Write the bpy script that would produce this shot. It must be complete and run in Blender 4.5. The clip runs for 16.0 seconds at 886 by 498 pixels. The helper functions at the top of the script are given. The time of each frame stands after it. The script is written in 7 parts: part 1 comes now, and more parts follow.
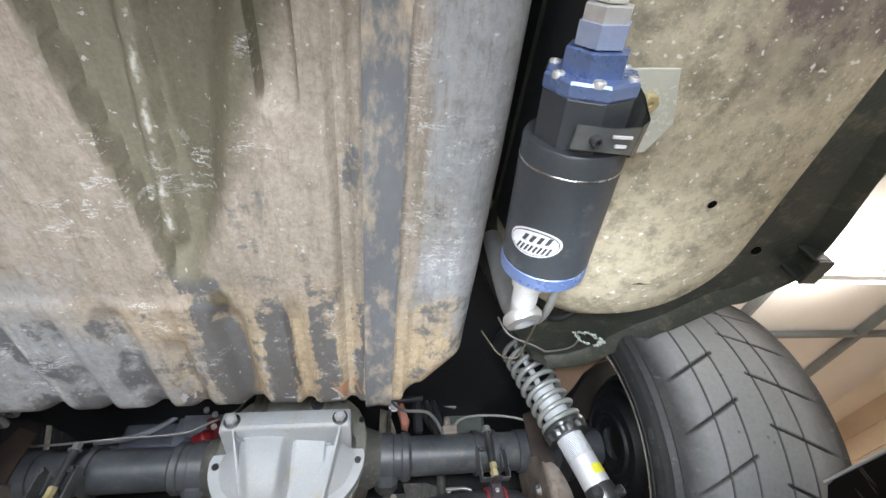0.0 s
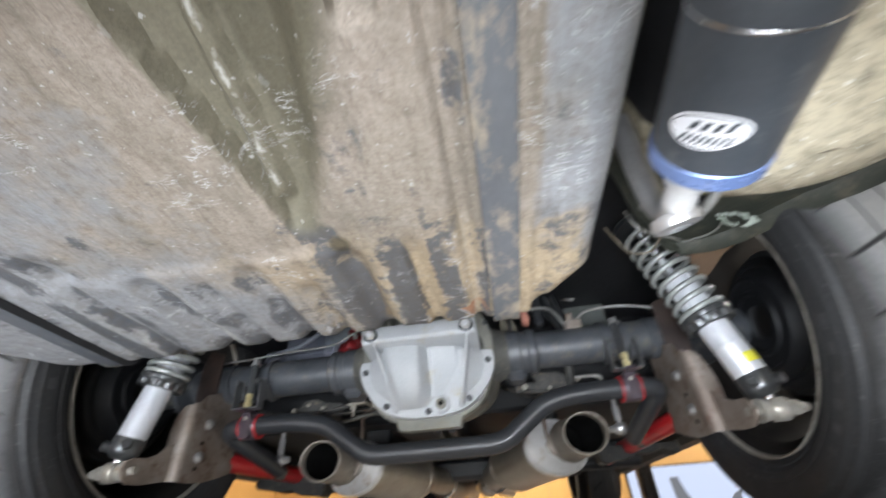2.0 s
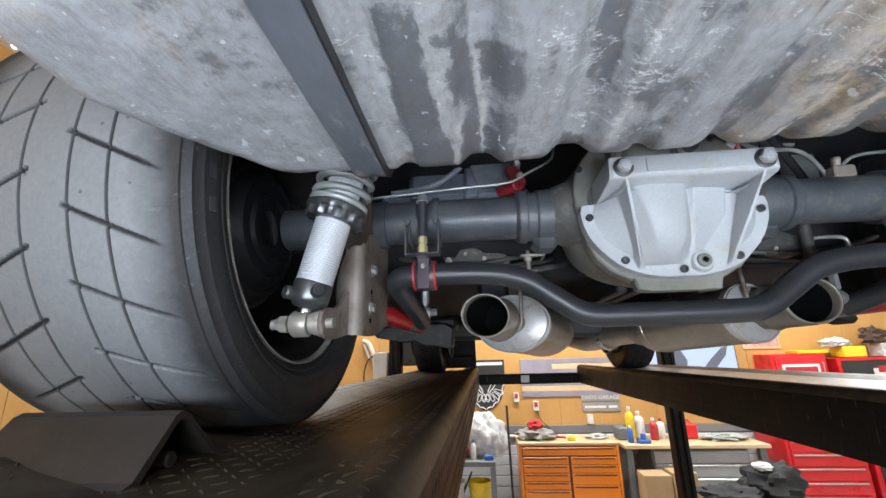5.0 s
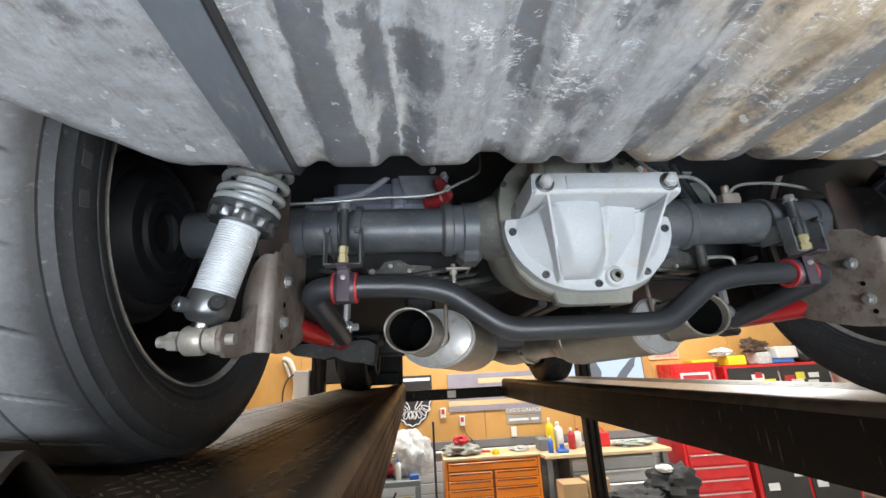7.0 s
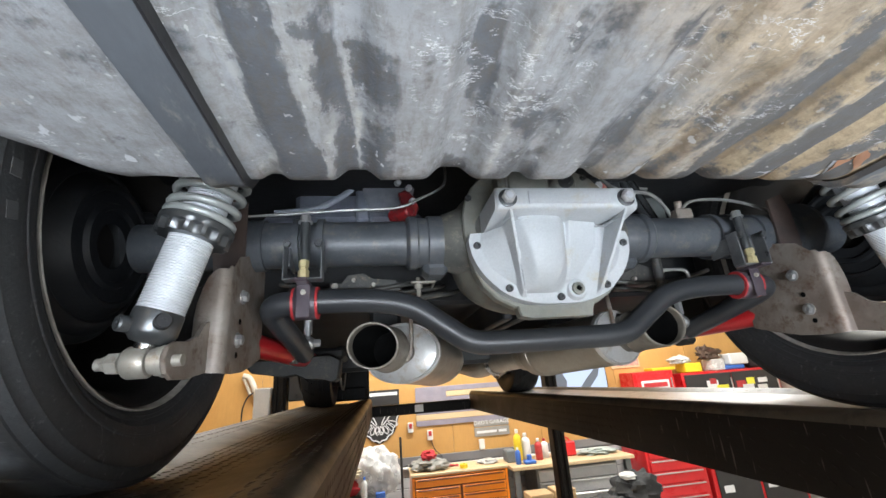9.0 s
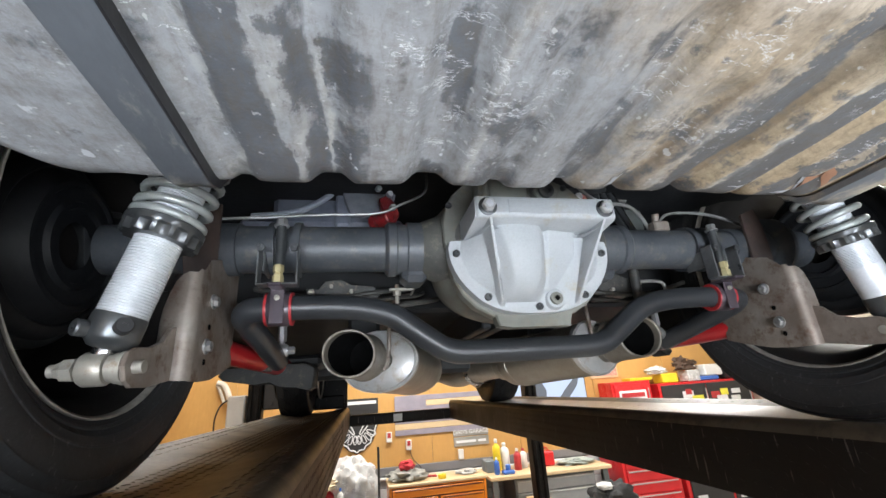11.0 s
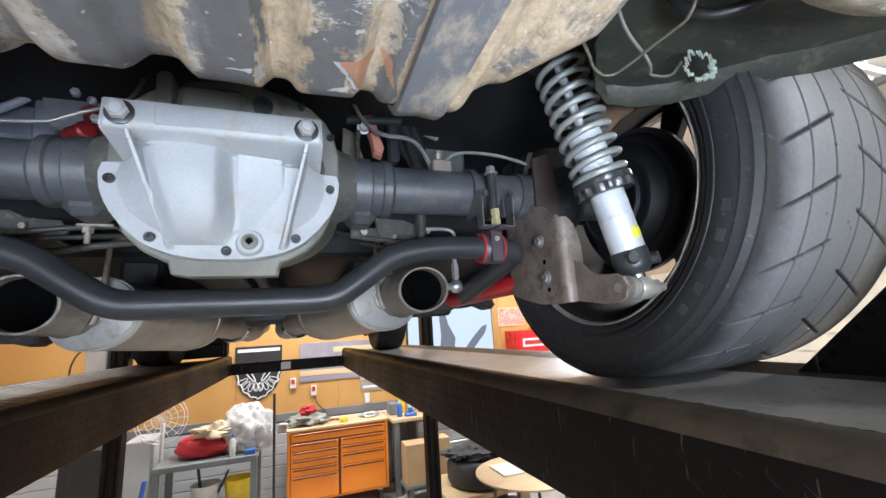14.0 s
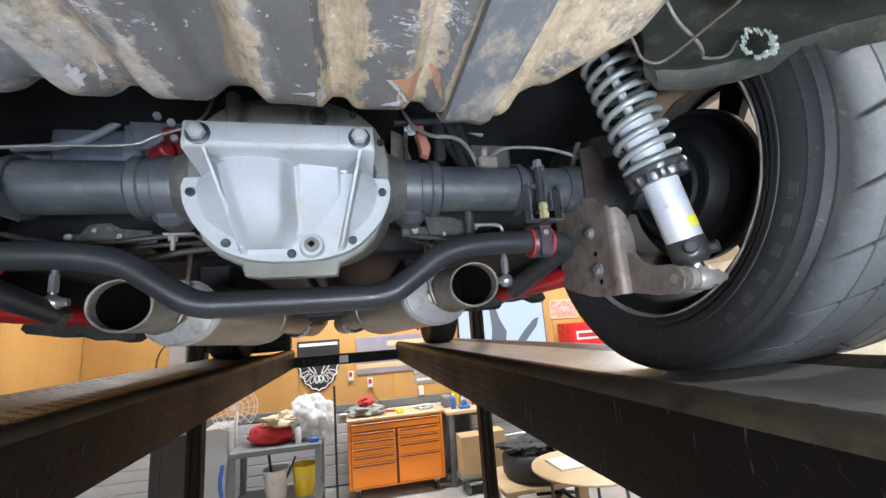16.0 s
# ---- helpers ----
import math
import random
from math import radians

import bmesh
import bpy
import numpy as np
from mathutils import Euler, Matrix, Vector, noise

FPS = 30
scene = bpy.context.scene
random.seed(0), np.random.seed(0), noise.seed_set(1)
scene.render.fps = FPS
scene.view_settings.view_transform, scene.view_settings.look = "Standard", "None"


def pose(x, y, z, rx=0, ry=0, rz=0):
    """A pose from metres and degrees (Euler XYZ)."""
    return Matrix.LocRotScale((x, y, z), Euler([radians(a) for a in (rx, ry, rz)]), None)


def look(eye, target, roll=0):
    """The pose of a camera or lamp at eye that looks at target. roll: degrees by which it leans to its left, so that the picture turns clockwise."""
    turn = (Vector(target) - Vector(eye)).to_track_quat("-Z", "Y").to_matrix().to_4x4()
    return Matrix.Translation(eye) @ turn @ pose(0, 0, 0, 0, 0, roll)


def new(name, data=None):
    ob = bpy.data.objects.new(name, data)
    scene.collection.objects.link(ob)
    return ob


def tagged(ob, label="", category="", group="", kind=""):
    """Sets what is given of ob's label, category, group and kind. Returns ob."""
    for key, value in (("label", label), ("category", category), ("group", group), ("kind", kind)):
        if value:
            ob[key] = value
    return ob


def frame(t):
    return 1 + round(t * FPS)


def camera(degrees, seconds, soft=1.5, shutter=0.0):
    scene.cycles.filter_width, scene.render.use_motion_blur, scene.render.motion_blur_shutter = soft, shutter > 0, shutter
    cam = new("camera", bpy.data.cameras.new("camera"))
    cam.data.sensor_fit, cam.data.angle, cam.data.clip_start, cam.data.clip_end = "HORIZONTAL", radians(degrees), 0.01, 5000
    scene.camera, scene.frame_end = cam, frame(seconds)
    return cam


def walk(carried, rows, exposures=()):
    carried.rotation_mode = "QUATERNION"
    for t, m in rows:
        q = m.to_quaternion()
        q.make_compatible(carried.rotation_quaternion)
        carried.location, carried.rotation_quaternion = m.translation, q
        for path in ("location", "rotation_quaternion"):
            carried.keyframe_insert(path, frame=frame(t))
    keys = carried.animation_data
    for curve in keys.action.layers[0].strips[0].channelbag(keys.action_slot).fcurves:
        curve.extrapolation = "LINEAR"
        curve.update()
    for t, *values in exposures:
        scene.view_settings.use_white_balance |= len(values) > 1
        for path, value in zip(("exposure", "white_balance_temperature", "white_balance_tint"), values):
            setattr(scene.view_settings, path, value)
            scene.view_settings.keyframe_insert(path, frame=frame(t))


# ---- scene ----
cam = camera(94.6, 16.0, 1.5, 0.5)
PATH = [
    (0, (0.185, -1.089, 1.735), (0.479, 0.225, 3.214), -8.1),
    (0.5, (0.19, -1.086, 1.73), (0.425, 0.257, 3.193), -6.5),
    (1, (0.187, -1.093, 1.734), (0.367, 0.297, 3.161), -6.2),
    (1.5, (0.175, -1.1, 1.727), (0.272, 0.356, 3.094), -5.9),
    (2, (0.159, -1.071, 1.795), (-0.019, 0.578, 2.913), -4.4),
    (2.2, (0.07, -1.049, 1.824), (-0.24, 0.67, 2.797), -3.5),
    (2.5, (-0.001, -0.989, 1.816), (-0.417, 0.801, 2.604), 0.1),
    (3, (-0.161, -0.945, 1.855), (-0.506, 0.928, 2.467), 0.7),
    (3.5, (-0.293, -0.898, 1.891), (-0.527, 1.015, 2.426), -1.0),
    (5.8, (-0.342, -0.861, 1.858), (-0.455, 1.07, 2.37), -1.7),
    (6, (-0.341, -0.859, 1.858), (-0.404, 1.071, 2.38), -1.7),
    (6.5, (-0.328, -0.838, 1.868), (-0.228, 1.077, 2.436), -2.5),
    (7, (-0.327, -0.836, 1.868), (-0.167, 1.074, 2.438), -2.9),
    (7.5, (-0.327, -0.834, 1.868), (-0.104, 1.067, 2.449), -3.4),
    (8, (-0.32, -0.832, 1.874), (-0.041, 1.05, 2.491), -3.9),
    (8.5, (-0.321, -0.833, 1.873), (-0.036, 1.048, 2.49), -4.1),
    (9, (-0.319, -0.832, 1.873), (-0.004, 1.045, 2.488), -4.3),
    (11.3, (-0.306, -0.826, 1.874), (0.099, 1.017, 2.537), -3.7),
    (11.5, (-0.249, -0.846, 1.867), (0.159, 0.977, 2.581), -3.7),
    (11.8, (-0.025, -0.861, 1.913), (0.358, 0.926, 2.725), -4.2),
    (12, (0.058, -0.854, 1.894), (0.343, 0.989, 2.616), -4.3),
    (12.2, (0.061, -0.802, 1.902), (0.334, 1.085, 2.505), -4.8),
    (12.5, (0.072, -0.833, 1.872), (0.312, 1.072, 2.432), -4.6),
    (13, (0.087, -0.835, 1.888), (0.426, 1.047, 2.472), -6.8),
    (13.3, (0.106, -0.803, 1.892), (0.713, 1.011, 2.477), -8.2),
    (13.5, (0.097, -0.794, 1.878), (0.717, 1.051, 2.338), -6.2),
    (14, (0.096, -0.786, 1.873), (0.765, 1.058, 2.262), -3.6),
    (14.5, (0.091, -0.795, 1.871), (0.678, 1.074, 2.276), -3.2),
    (15, (0.09, -0.798, 1.874), (0.618, 1.09, 2.272), -3.5),
    (15.5, (0.088, -0.801, 1.873), (0.572, 1.1, 2.263), -3.8),
    (16, (0.088, -0.804, 1.874), (0.532, 1.11, 2.249), -4.2),
]
EXPOSURES = [(0.0, 0.08, 6500, 9), (1.5, 0.07, 6500, 9), (2.5, -0.02, 6300, 10), (3.5, 0.03, 5950, 9), (6.0, 0.2, 6150, 8), (7.0, 0.25, 6250, 7), (9.0, 0.25, 6250, 7), (11.5, 0.14, 6350, 8), (12.0, 0.12, 6650, 8), (12.5, 0.16, 6150, 9), (13.5, 0.2, 5900, 9), (16.0, 0.2, 5900, 9)]
walk(cam, [(t, look(eye, target, roll)) for t, eye, target, roll in PATH], EXPOSURES)

# ---- world and lights ----
world = bpy.data.worlds.new("garage_air")
scene.world = world
world.use_nodes = True
world.node_tree.nodes["Background"].inputs[0].default_value = (0.9, 0.93, 1.0, 1)
world.node_tree.nodes["Background"].inputs[1].default_value = 0.02

CEIL = 3.7


def area(name, at, to, size, watts, colour, size_y=None, spread=180):
    lamp = bpy.data.lights.new(name, "AREA")
    lamp.energy, lamp.color, lamp.size = watts, colour, size
    if size_y:
        lamp.shape, lamp.size_y = "RECTANGLE", size_y
    lamp.spread = radians(spread)
    ob = new(name, lamp)
    ob.matrix_world = look(at, to)
    return ob


# four fixed lamps stand in for the one torch carried along under the car
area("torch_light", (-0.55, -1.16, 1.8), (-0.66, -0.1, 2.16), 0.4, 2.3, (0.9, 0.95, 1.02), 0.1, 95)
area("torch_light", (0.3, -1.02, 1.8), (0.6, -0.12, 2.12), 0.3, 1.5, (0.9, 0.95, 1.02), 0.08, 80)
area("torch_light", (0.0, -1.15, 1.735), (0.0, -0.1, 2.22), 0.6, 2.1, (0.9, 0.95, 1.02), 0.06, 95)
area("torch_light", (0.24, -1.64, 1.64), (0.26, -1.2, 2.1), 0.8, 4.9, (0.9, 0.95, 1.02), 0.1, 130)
# long tube lamps under the ceiling
TUBES = [(-1.7, 4.0), (0.4, 4.0), (3.4, 3.6), (-2.0, 0.6), (3.3, 0.6), (-1.9, -2.6), (3.0, -2.4)]
for tx, ty in TUBES:
    watts = 36 if tx < -1 else 84  # tubes near the plywood side wall are set weaker to keep that side dim
    area("tube_light", (tx, ty, CEIL - 0.32), (tx, ty, 0), 1.2, watts, (1.0, 0.965, 0.9), 0.16)
    area("tube_light", (tx, ty, CEIL - 0.22), (tx, ty, 9), 1.2, watts * 0.42, (1.0, 0.965, 0.9), 0.16)

# ---- materials ----
MATS = {}


def nodes_of(name):
    m = bpy.data.materials.new(name)
    m.use_nodes = True
    n = m.node_tree.nodes
    return m, n, m.node_tree.links, n["Principled BSDF"]


def coords(n, l, stretch=(1, 1, 1)):
    tc = n.new("ShaderNodeTexCoord")
    mp = n.new("ShaderNodeMapping")
    mp.inputs["Scale"].default_value = stretch
    l.new(tc.outputs["Object"], mp.inputs["Vector"])
    return mp.outputs["Vector"]


def noise_tex(n, l, vec, scale, detail=5, rough=0.6):
    t = n.new("ShaderNodeTexNoise")
    t.inputs["Scale"].default_value, t.inputs["Detail"].default_value, t.inputs["Roughness"].default_value = scale, detail, rough
    l.new(vec, t.inputs["Vector"])
    return t.outputs["Fac"]


def ramp(n, l, fac, stops):
    r = n.new("ShaderNodeValToRGB")
    e = r.color_ramp.elements
    while len(e) < len(stops):
        e.new(0.5)
    for k, (p, c) in enumerate(stops):
        e[k].position = p
        e[k].color = (*c, 1) if len(c) == 3 else c
    l.new(fac, r.inputs["Fac"])
    return r.outputs["Color"]


def mix(n, l, fac, a, b):
    m = n.new("ShaderNodeMix")
    m.data_type = "RGBA"
    for sock, v in ((m.inputs["Factor"], fac), (m.inputs["A"], a), (m.inputs["B"], b)):
        if isinstance(v, (int, float)):
            sock.default_value = v
        elif isinstance(v, tuple):
            sock.default_value = (*v, 1)
        else:
            l.new(v, sock)
    return m.outputs["Result"]


def calc(n, l, op, a, b=0.0, clamp=False):
    m = n.new("ShaderNodeMath")
    m.operation, m.use_clamp = op, clamp
    for sock, v in ((m.inputs[0], a), (m.inputs[1], b)):
        if isinstance(v, (int, float)):
            sock.default_value = v
        else:
            l.new(v, sock)
    return m.outputs[0]


def g(v):
    return (v, v, v)


def surf(name, c1, c2=None, rough=0.5, metal=0.0, scale=6.0, fine=90.0, bump=0.15, dirt=None, dirt_at=0.58, stretch=(1, 1, 1), coat=0.0, spread=0.12):
    """A worn surface: two tones in large patches, fine grain in colour, gloss and relief, and dirt in blots."""
    if name in MATS:
        return MATS[name]
    m, n, l, p = nodes_of(name)
    v = coords(n, l, stretch)
    big, small = noise_tex(n, l, v, scale), noise_tex(n, l, v, fine, 3)
    c2 = c2 or tuple(0.72 * x for x in c1)
    col = mix(n, l, ramp(n, l, big, [(0.35, g(0)), (0.65, g(1))]), c1, c2)
    col = mix(n, l, calc(n, l, "MULTIPLY", small, 0.5), col, tuple(0.55 * x for x in c1))
    if dirt:
        blot = noise_tex(n, l, v, scale * 2.7, 8, 0.7)
        col = mix(n, l, ramp(n, l, blot, [(dirt_at - 0.06, g(0)), (dirt_at + 0.1, g(0.9))]), col, dirt)
    l.new(col, p.inputs["Base Color"])
    r = calc(n, l, "ADD", calc(n, l, "MULTIPLY", calc(n, l, "SUBTRACT", big, 0.5), 2 * spread), rough)
    r = calc(n, l, "ADD", r, calc(n, l, "MULTIPLY", calc(n, l, "SUBTRACT", small, 0.5), spread), True)
    l.new(r, p.inputs["Roughness"])
    p.inputs["Metallic"].default_value = metal
    p.inputs["Coat Weight"].default_value = coat
    if bump:
        b = n.new("ShaderNodeBump")
        b.inputs["Strength"].default_value, b.inputs["Distance"].default_value = bump, 0.002
        l.new(small, b.inputs["Height"])
        l.new(b.outputs["Normal"], p.inputs["Normal"])
    MATS[name] = m
    return m


def glow(name, colour, power, base=0.02):
    m, n, l, p = nodes_of(name)
    p.inputs["Emission Color"].default_value, p.inputs["Emission Strength"].default_value = (*colour, 1), power
    p.inputs["Base Color"].default_value = (base, base, base, 1)
    return m


def dusty_tank():
    """Grey-blue painted steel, dusted tan and darker in bands along the ribs, with chips and scratches."""
    m, n, l, p = nodes_of("dusty_tank_steel")
    v = coords(n, l)
    sep = n.new("ShaderNodeSeparateXYZ")
    l.new(v, sep.inputs[0])
    x, y = sep.outputs["X"], sep.outputs["Y"]
    big = noise_tex(n, l, v, 5.0, 8, 0.62)
    blots = noise_tex(n, l, v, 15, 7, 0.62)
    streak = noise_tex(n, l, coords(n, l, (1.0, 0.1, 1.0)), 75, 5, 0.65)
    drag = noise_tex(n, l, coords(n, l, (1.0, 0.22, 1.0)), 26, 6, 0.6)
    grain = noise_tex(n, l, v, 260, 4, 0.75)
    mid = noise_tex(n, l, v, 55, 6, 0.75)

    def centred(tex, k):
        return calc(n, l, "MULTIPLY", calc(n, l, "SUBTRACT", tex, 0.5), k)

    def plus(*vals):
        out = vals[0]
        for q in vals[1:]:
            out = calc(n, l, "ADD", out, q)
        return out

    # the ribs run slightly askew, and their bands have wavy borders
    askew = plus(x, centred(drag, 0.05), centred(blots, 0.034), centred(mid, 0.014))
    at = calc(n, l, "MULTIPLY", calc(n, l, "ADD", askew, 0.57), 1 / 0.9)

    def along(stops):
        return ramp(n, l, at, [((a + 0.57) / 0.9, g(k)) for a, k in stops])

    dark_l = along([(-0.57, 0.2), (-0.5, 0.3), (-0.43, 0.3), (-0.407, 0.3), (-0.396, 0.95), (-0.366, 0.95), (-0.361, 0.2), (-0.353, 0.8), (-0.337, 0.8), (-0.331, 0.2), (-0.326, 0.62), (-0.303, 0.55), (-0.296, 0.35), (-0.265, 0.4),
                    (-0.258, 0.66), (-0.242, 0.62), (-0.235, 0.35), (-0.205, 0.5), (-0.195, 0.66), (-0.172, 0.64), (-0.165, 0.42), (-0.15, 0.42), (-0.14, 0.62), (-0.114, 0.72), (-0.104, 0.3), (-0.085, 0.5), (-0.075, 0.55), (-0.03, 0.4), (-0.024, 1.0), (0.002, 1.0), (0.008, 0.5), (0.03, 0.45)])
    # its narrow peak near 0.158 colours in the dark gap line beside the strap
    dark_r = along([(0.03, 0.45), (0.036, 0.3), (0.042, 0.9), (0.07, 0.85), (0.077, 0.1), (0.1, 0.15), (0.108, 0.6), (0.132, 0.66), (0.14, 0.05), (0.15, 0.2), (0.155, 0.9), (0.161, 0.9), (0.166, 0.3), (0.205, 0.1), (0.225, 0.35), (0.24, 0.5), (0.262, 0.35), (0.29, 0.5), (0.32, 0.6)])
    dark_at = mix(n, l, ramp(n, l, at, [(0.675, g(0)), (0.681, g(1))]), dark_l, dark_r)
    tan_at = along([(-0.57, 0.3), (-0.45, 0.15), (-0.4, 0.05), (-0.33, 0.1), (-0.29, 0.28), (-0.27, 0.22), (-0.255, 0.08), (-0.222, 0.25), (-0.2, 0.2), (-0.13, 0.34), (-0.06, 0.66), (-0.036, 0.5), (0.0, 0.8), (0.012, 1.0), (0.03, 0.75), (0.06, 0.7), (0.085, 1.0), (0.142, 0.95), (0.152, 0.6), (0.21, 0.95), (0.27, 0.75), (0.3, 0.5)])
    brown_at = along([(-0.122, 0.0), (-0.115, 0.8), (-0.108, 0.0), (-0.06, 0.0), (-0.052, 1.0), (-0.044, 0.0), (0.0, 0.0), (0.006, 0.9), (0.013, 0.9), (0.018, 0.0), (0.097, 0.0), (0.101, 0.5), (0.106, 0.0)])
    # bands only near the front; behind them an even coat of dust
    front = ramp(n, l, plus(y, 1.0, centred(blots, 0.22), centred(big, 0.2)), [(0.26, g(0)), (0.37, g(1))])
    tail = calc(n, l, "SUBTRACT", 1.0, front)
    tan_amt = plus(tan_at, calc(n, l, "MULTIPLY", tail, ramp(n, l, at, [(0.2, g(0.05)), (0.45, g(0.42)), (0.85, g(0.32)), (0.878, g(0.0))])), centred(blots, 0.9), centred(big, 0.7), centred(mid, 0.5))
    side = calc(n, l, "MULTIPLY", tail, ramp(n, l, at, [(0.868, g(0)), (0.884, g(0.5))]))
    tan_amt = calc(n, l, "SUBTRACT", tan_amt, side)
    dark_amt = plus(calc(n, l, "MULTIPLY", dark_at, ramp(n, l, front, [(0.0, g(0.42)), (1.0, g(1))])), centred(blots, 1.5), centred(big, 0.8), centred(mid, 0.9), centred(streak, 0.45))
    grey = mix(n, l, mid, (0.2, 0.208, 0.222), (0.36, 0.368, 0.385))
    tan = mix(n, l, grain, (0.28, 0.21, 0.13), (0.6, 0.475, 0.315))
    pink = mix(n, l, grain, (0.2, 0.162, 0.128), (0.46, 0.395, 0.33))
    pink = mix(n, l, ramp(n, l, drag, [(0.38, g(0.6)), (0.56, g(0))]), pink, mix(n, l, grain, (0.1, 0.088, 0.066), (0.26, 0.225, 0.17)))
    tan = mix(n, l, tail, tan, pink)
    lay = mix(n, l, ramp(n, l, tan_amt, [(0.32, g(0)), (0.7, g(0.92))]), grey, tan)
    lay = mix(n, l, calc(n, l, "MULTIPLY", calc(n, l, "MULTIPLY", brown_at, front), 0.8), lay, (0.13, 0.09, 0.055))
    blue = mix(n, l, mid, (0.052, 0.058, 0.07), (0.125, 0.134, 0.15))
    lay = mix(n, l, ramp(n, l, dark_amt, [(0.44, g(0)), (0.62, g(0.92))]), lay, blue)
    # fine grain that runs towards the tail
    comb = noise_tex(n, l, coords(n, l, (1.0, 0.18, 1.0)), 190, 5, 0.7)
    lay = mix(n, l, ramp(n, l, comb, [(0.35, g(0.36)), (0.5, g(0))]), lay, (0.12, 0.105, 0.085))
    # pale crests beside the ribs
    pale_at = along([(-0.408, 0.0), (-0.403, 1.0), (-0.398, 0.0), (-0.366, 0.0), (-0.36, 0.7), (-0.354, 0.0), (-0.336, 0.0), (-0.331, 0.9), (-0.327, 0.0), (-0.228, 0.0), (-0.222, 0.6), (-0.217, 0.0), (-0.04, 0.0), (-0.035, 0.7), (-0.03, 0.0), (0.034, 0.0), (0.039, 0.8), (0.043, 0.0), (0.139, 0.0), (0.143, 0.7), (0.147, 0.0)])
    pale_at = calc(n, l, "MULTIPLY", calc(n, l, "MULTIPLY", pale_at, front), ramp(n, l, noise_tex(n, l, v, 24, 5, 0.6), [(0.38, g(0)), (0.6, g(0.9))]))
    lay = mix(n, l, pale_at, lay, (0.46, 0.45, 0.42))
    # fine ingrained dirt
    lay = mix(n, l, ramp(n, l, noise_tex(n, l, v, 95, 9, 0.8), [(0.45, g(0)), (0.68, g(0.5))]), lay, (0.1, 0.08, 0.055))
    # the recess is darker olive, most so to the right of its ridge
    k = calc(n, l, "SUBTRACT", -0.73, y)
    left = calc(n, l, "ADD", calc(n, l, "ADD", x, 0.036), calc(n, l, "MULTIPLY", k, 0.14))
    right = calc(n, l, "SUBTRACT", calc(n, l, "MULTIPLY", k, 0.42), x)
    wob = centred(mid, 0.02)
    recess_olive = calc(n, l, "MULTIPLY", ramp(n, l, calc(n, l, "ADD", left, calc(n, l, "MULTIPLY", wob, 0.4)), [(0.0, g(0)), (0.005, g(1))]), ramp(n, l, calc(n, l, "ADD", right, wob), [(0.0, g(0)), (0.022, g(1))]))
    recess_olive = calc(n, l, "MULTIPLY", recess_olive, ramp(n, l, k, [(0.0, g(0)), (0.02, g(0.92))]))
    olive_mix = plus(centred(streak, 0.9), centred(grain, 0.9), 0.5)
    flank = ramp(n, l, plus(x, centred(mid, 0.012)), [(0.0, g(0)), (0.004, g(0)), (0.009, g(1))])
    lay = mix(n, l, recess_olive, lay, mix(n, l, flank, mix(n, l, olive_mix, (0.088, 0.079, 0.054), (0.205, 0.19, 0.135)), mix(n, l, olive_mix, (0.045, 0.04, 0.024), (0.14, 0.128, 0.085))))
    stain = calc(n, l, "ADD", calc(n, l, "POWER", calc(n, l, "MULTIPLY", calc(n, l, "ADD", x, -0.006), 60.0), 2.0), calc(n, l, "POWER", calc(n, l, "MULTIPLY", calc(n, l, "ADD", y, 0.717), 45.0), 2.0))
    lay = mix(n, l, ramp(n, l, plus(stain, centred(mid, 0.8)), [(0.2, g(0.75)), (0.7, g(0))]), lay, (0.07, 0.058, 0.03))
    # chipped crest of the ridge in the recess
    crest = calc(n, l, "ABSOLUTE", calc(n, l, "ADD", calc(n, l, "SUBTRACT", x, calc(n, l, "MULTIPLY", k, 0.11)), plus(0.034, centred(mid, 0.012))))
    crest = calc(n, l, "MULTIPLY", ramp(n, l, crest, [(0.001, g(0.9)), (0.0035, g(0))]), ramp(n, l, k, [(0.04, g(0)), (0.08, g(1))]))
    lay = mix(n, l, calc(n, l, "MULTIPLY", crest, ramp(n, l, noise_tex(n, l, v, 60, 4), [(0.48, g(0)), (0.6, g(1))])), lay, (0.5, 0.49, 0.45))
    # pale scratches, chips at the front edge and specks
    vein = calc(n, l, "ABSOLUTE", calc(n, l, "SUBTRACT", noise_tex(n, l, coords(n, l, (0.7, 2.6, 1)), 26, 6, 0.75), 0.5))
    gate = calc(n, l, "MULTIPLY", ramp(n, l, noise_tex(n, l, v, 9, 2), [(0.53, g(0)), (0.62, g(1))]), ramp(n, l, noise_tex(n, l, v, 48, 2), [(0.48, g(0)), (0.54, g(1))]))
    scratch = calc(n, l, "MULTIPLY", ramp(n, l, vein, [(0.004, g(1)), (0.011, g(0))]), gate)
    lay = mix(n, l, calc(n, l, "MULTIPLY", scratch, 0.85), lay, (0.7, 0.71, 0.74))
    chip = ramp(n, l, noise_tex(n, l, coords(n, l, (1.0, 0.6, 1.0)), 70, 3, 0.6), [(0.69, g(0)), (0.71, g(0.85))])
    chip = calc(n, l, "MULTIPLY", chip, ramp(n, l, plus(y, 1.0), [(0.36, g(0.15)), (0.47, g(1))]))
    lay = mix(n, l, calc(n, l, "MULTIPLY", chip, 0.85), lay, (0.62, 0.64, 0.68))
    speck = ramp(n, l, noise_tex(n, l, v, 150, 2, 0.5), [(0.69, g(0)), (0.73, g(1))])
    lay = mix(n, l, calc(n, l, "MULTIPLY", speck, 0.5), lay, (0.6, 0.6, 0.6))
    l.new(lay, p.inputs["Base Color"])
    l.new(ramp(n, l, tan_amt, [(0.3, g(0.4)), (0.8, g(0.75))]), p.inputs["Roughness"])
    b = n.new("ShaderNodeBump")
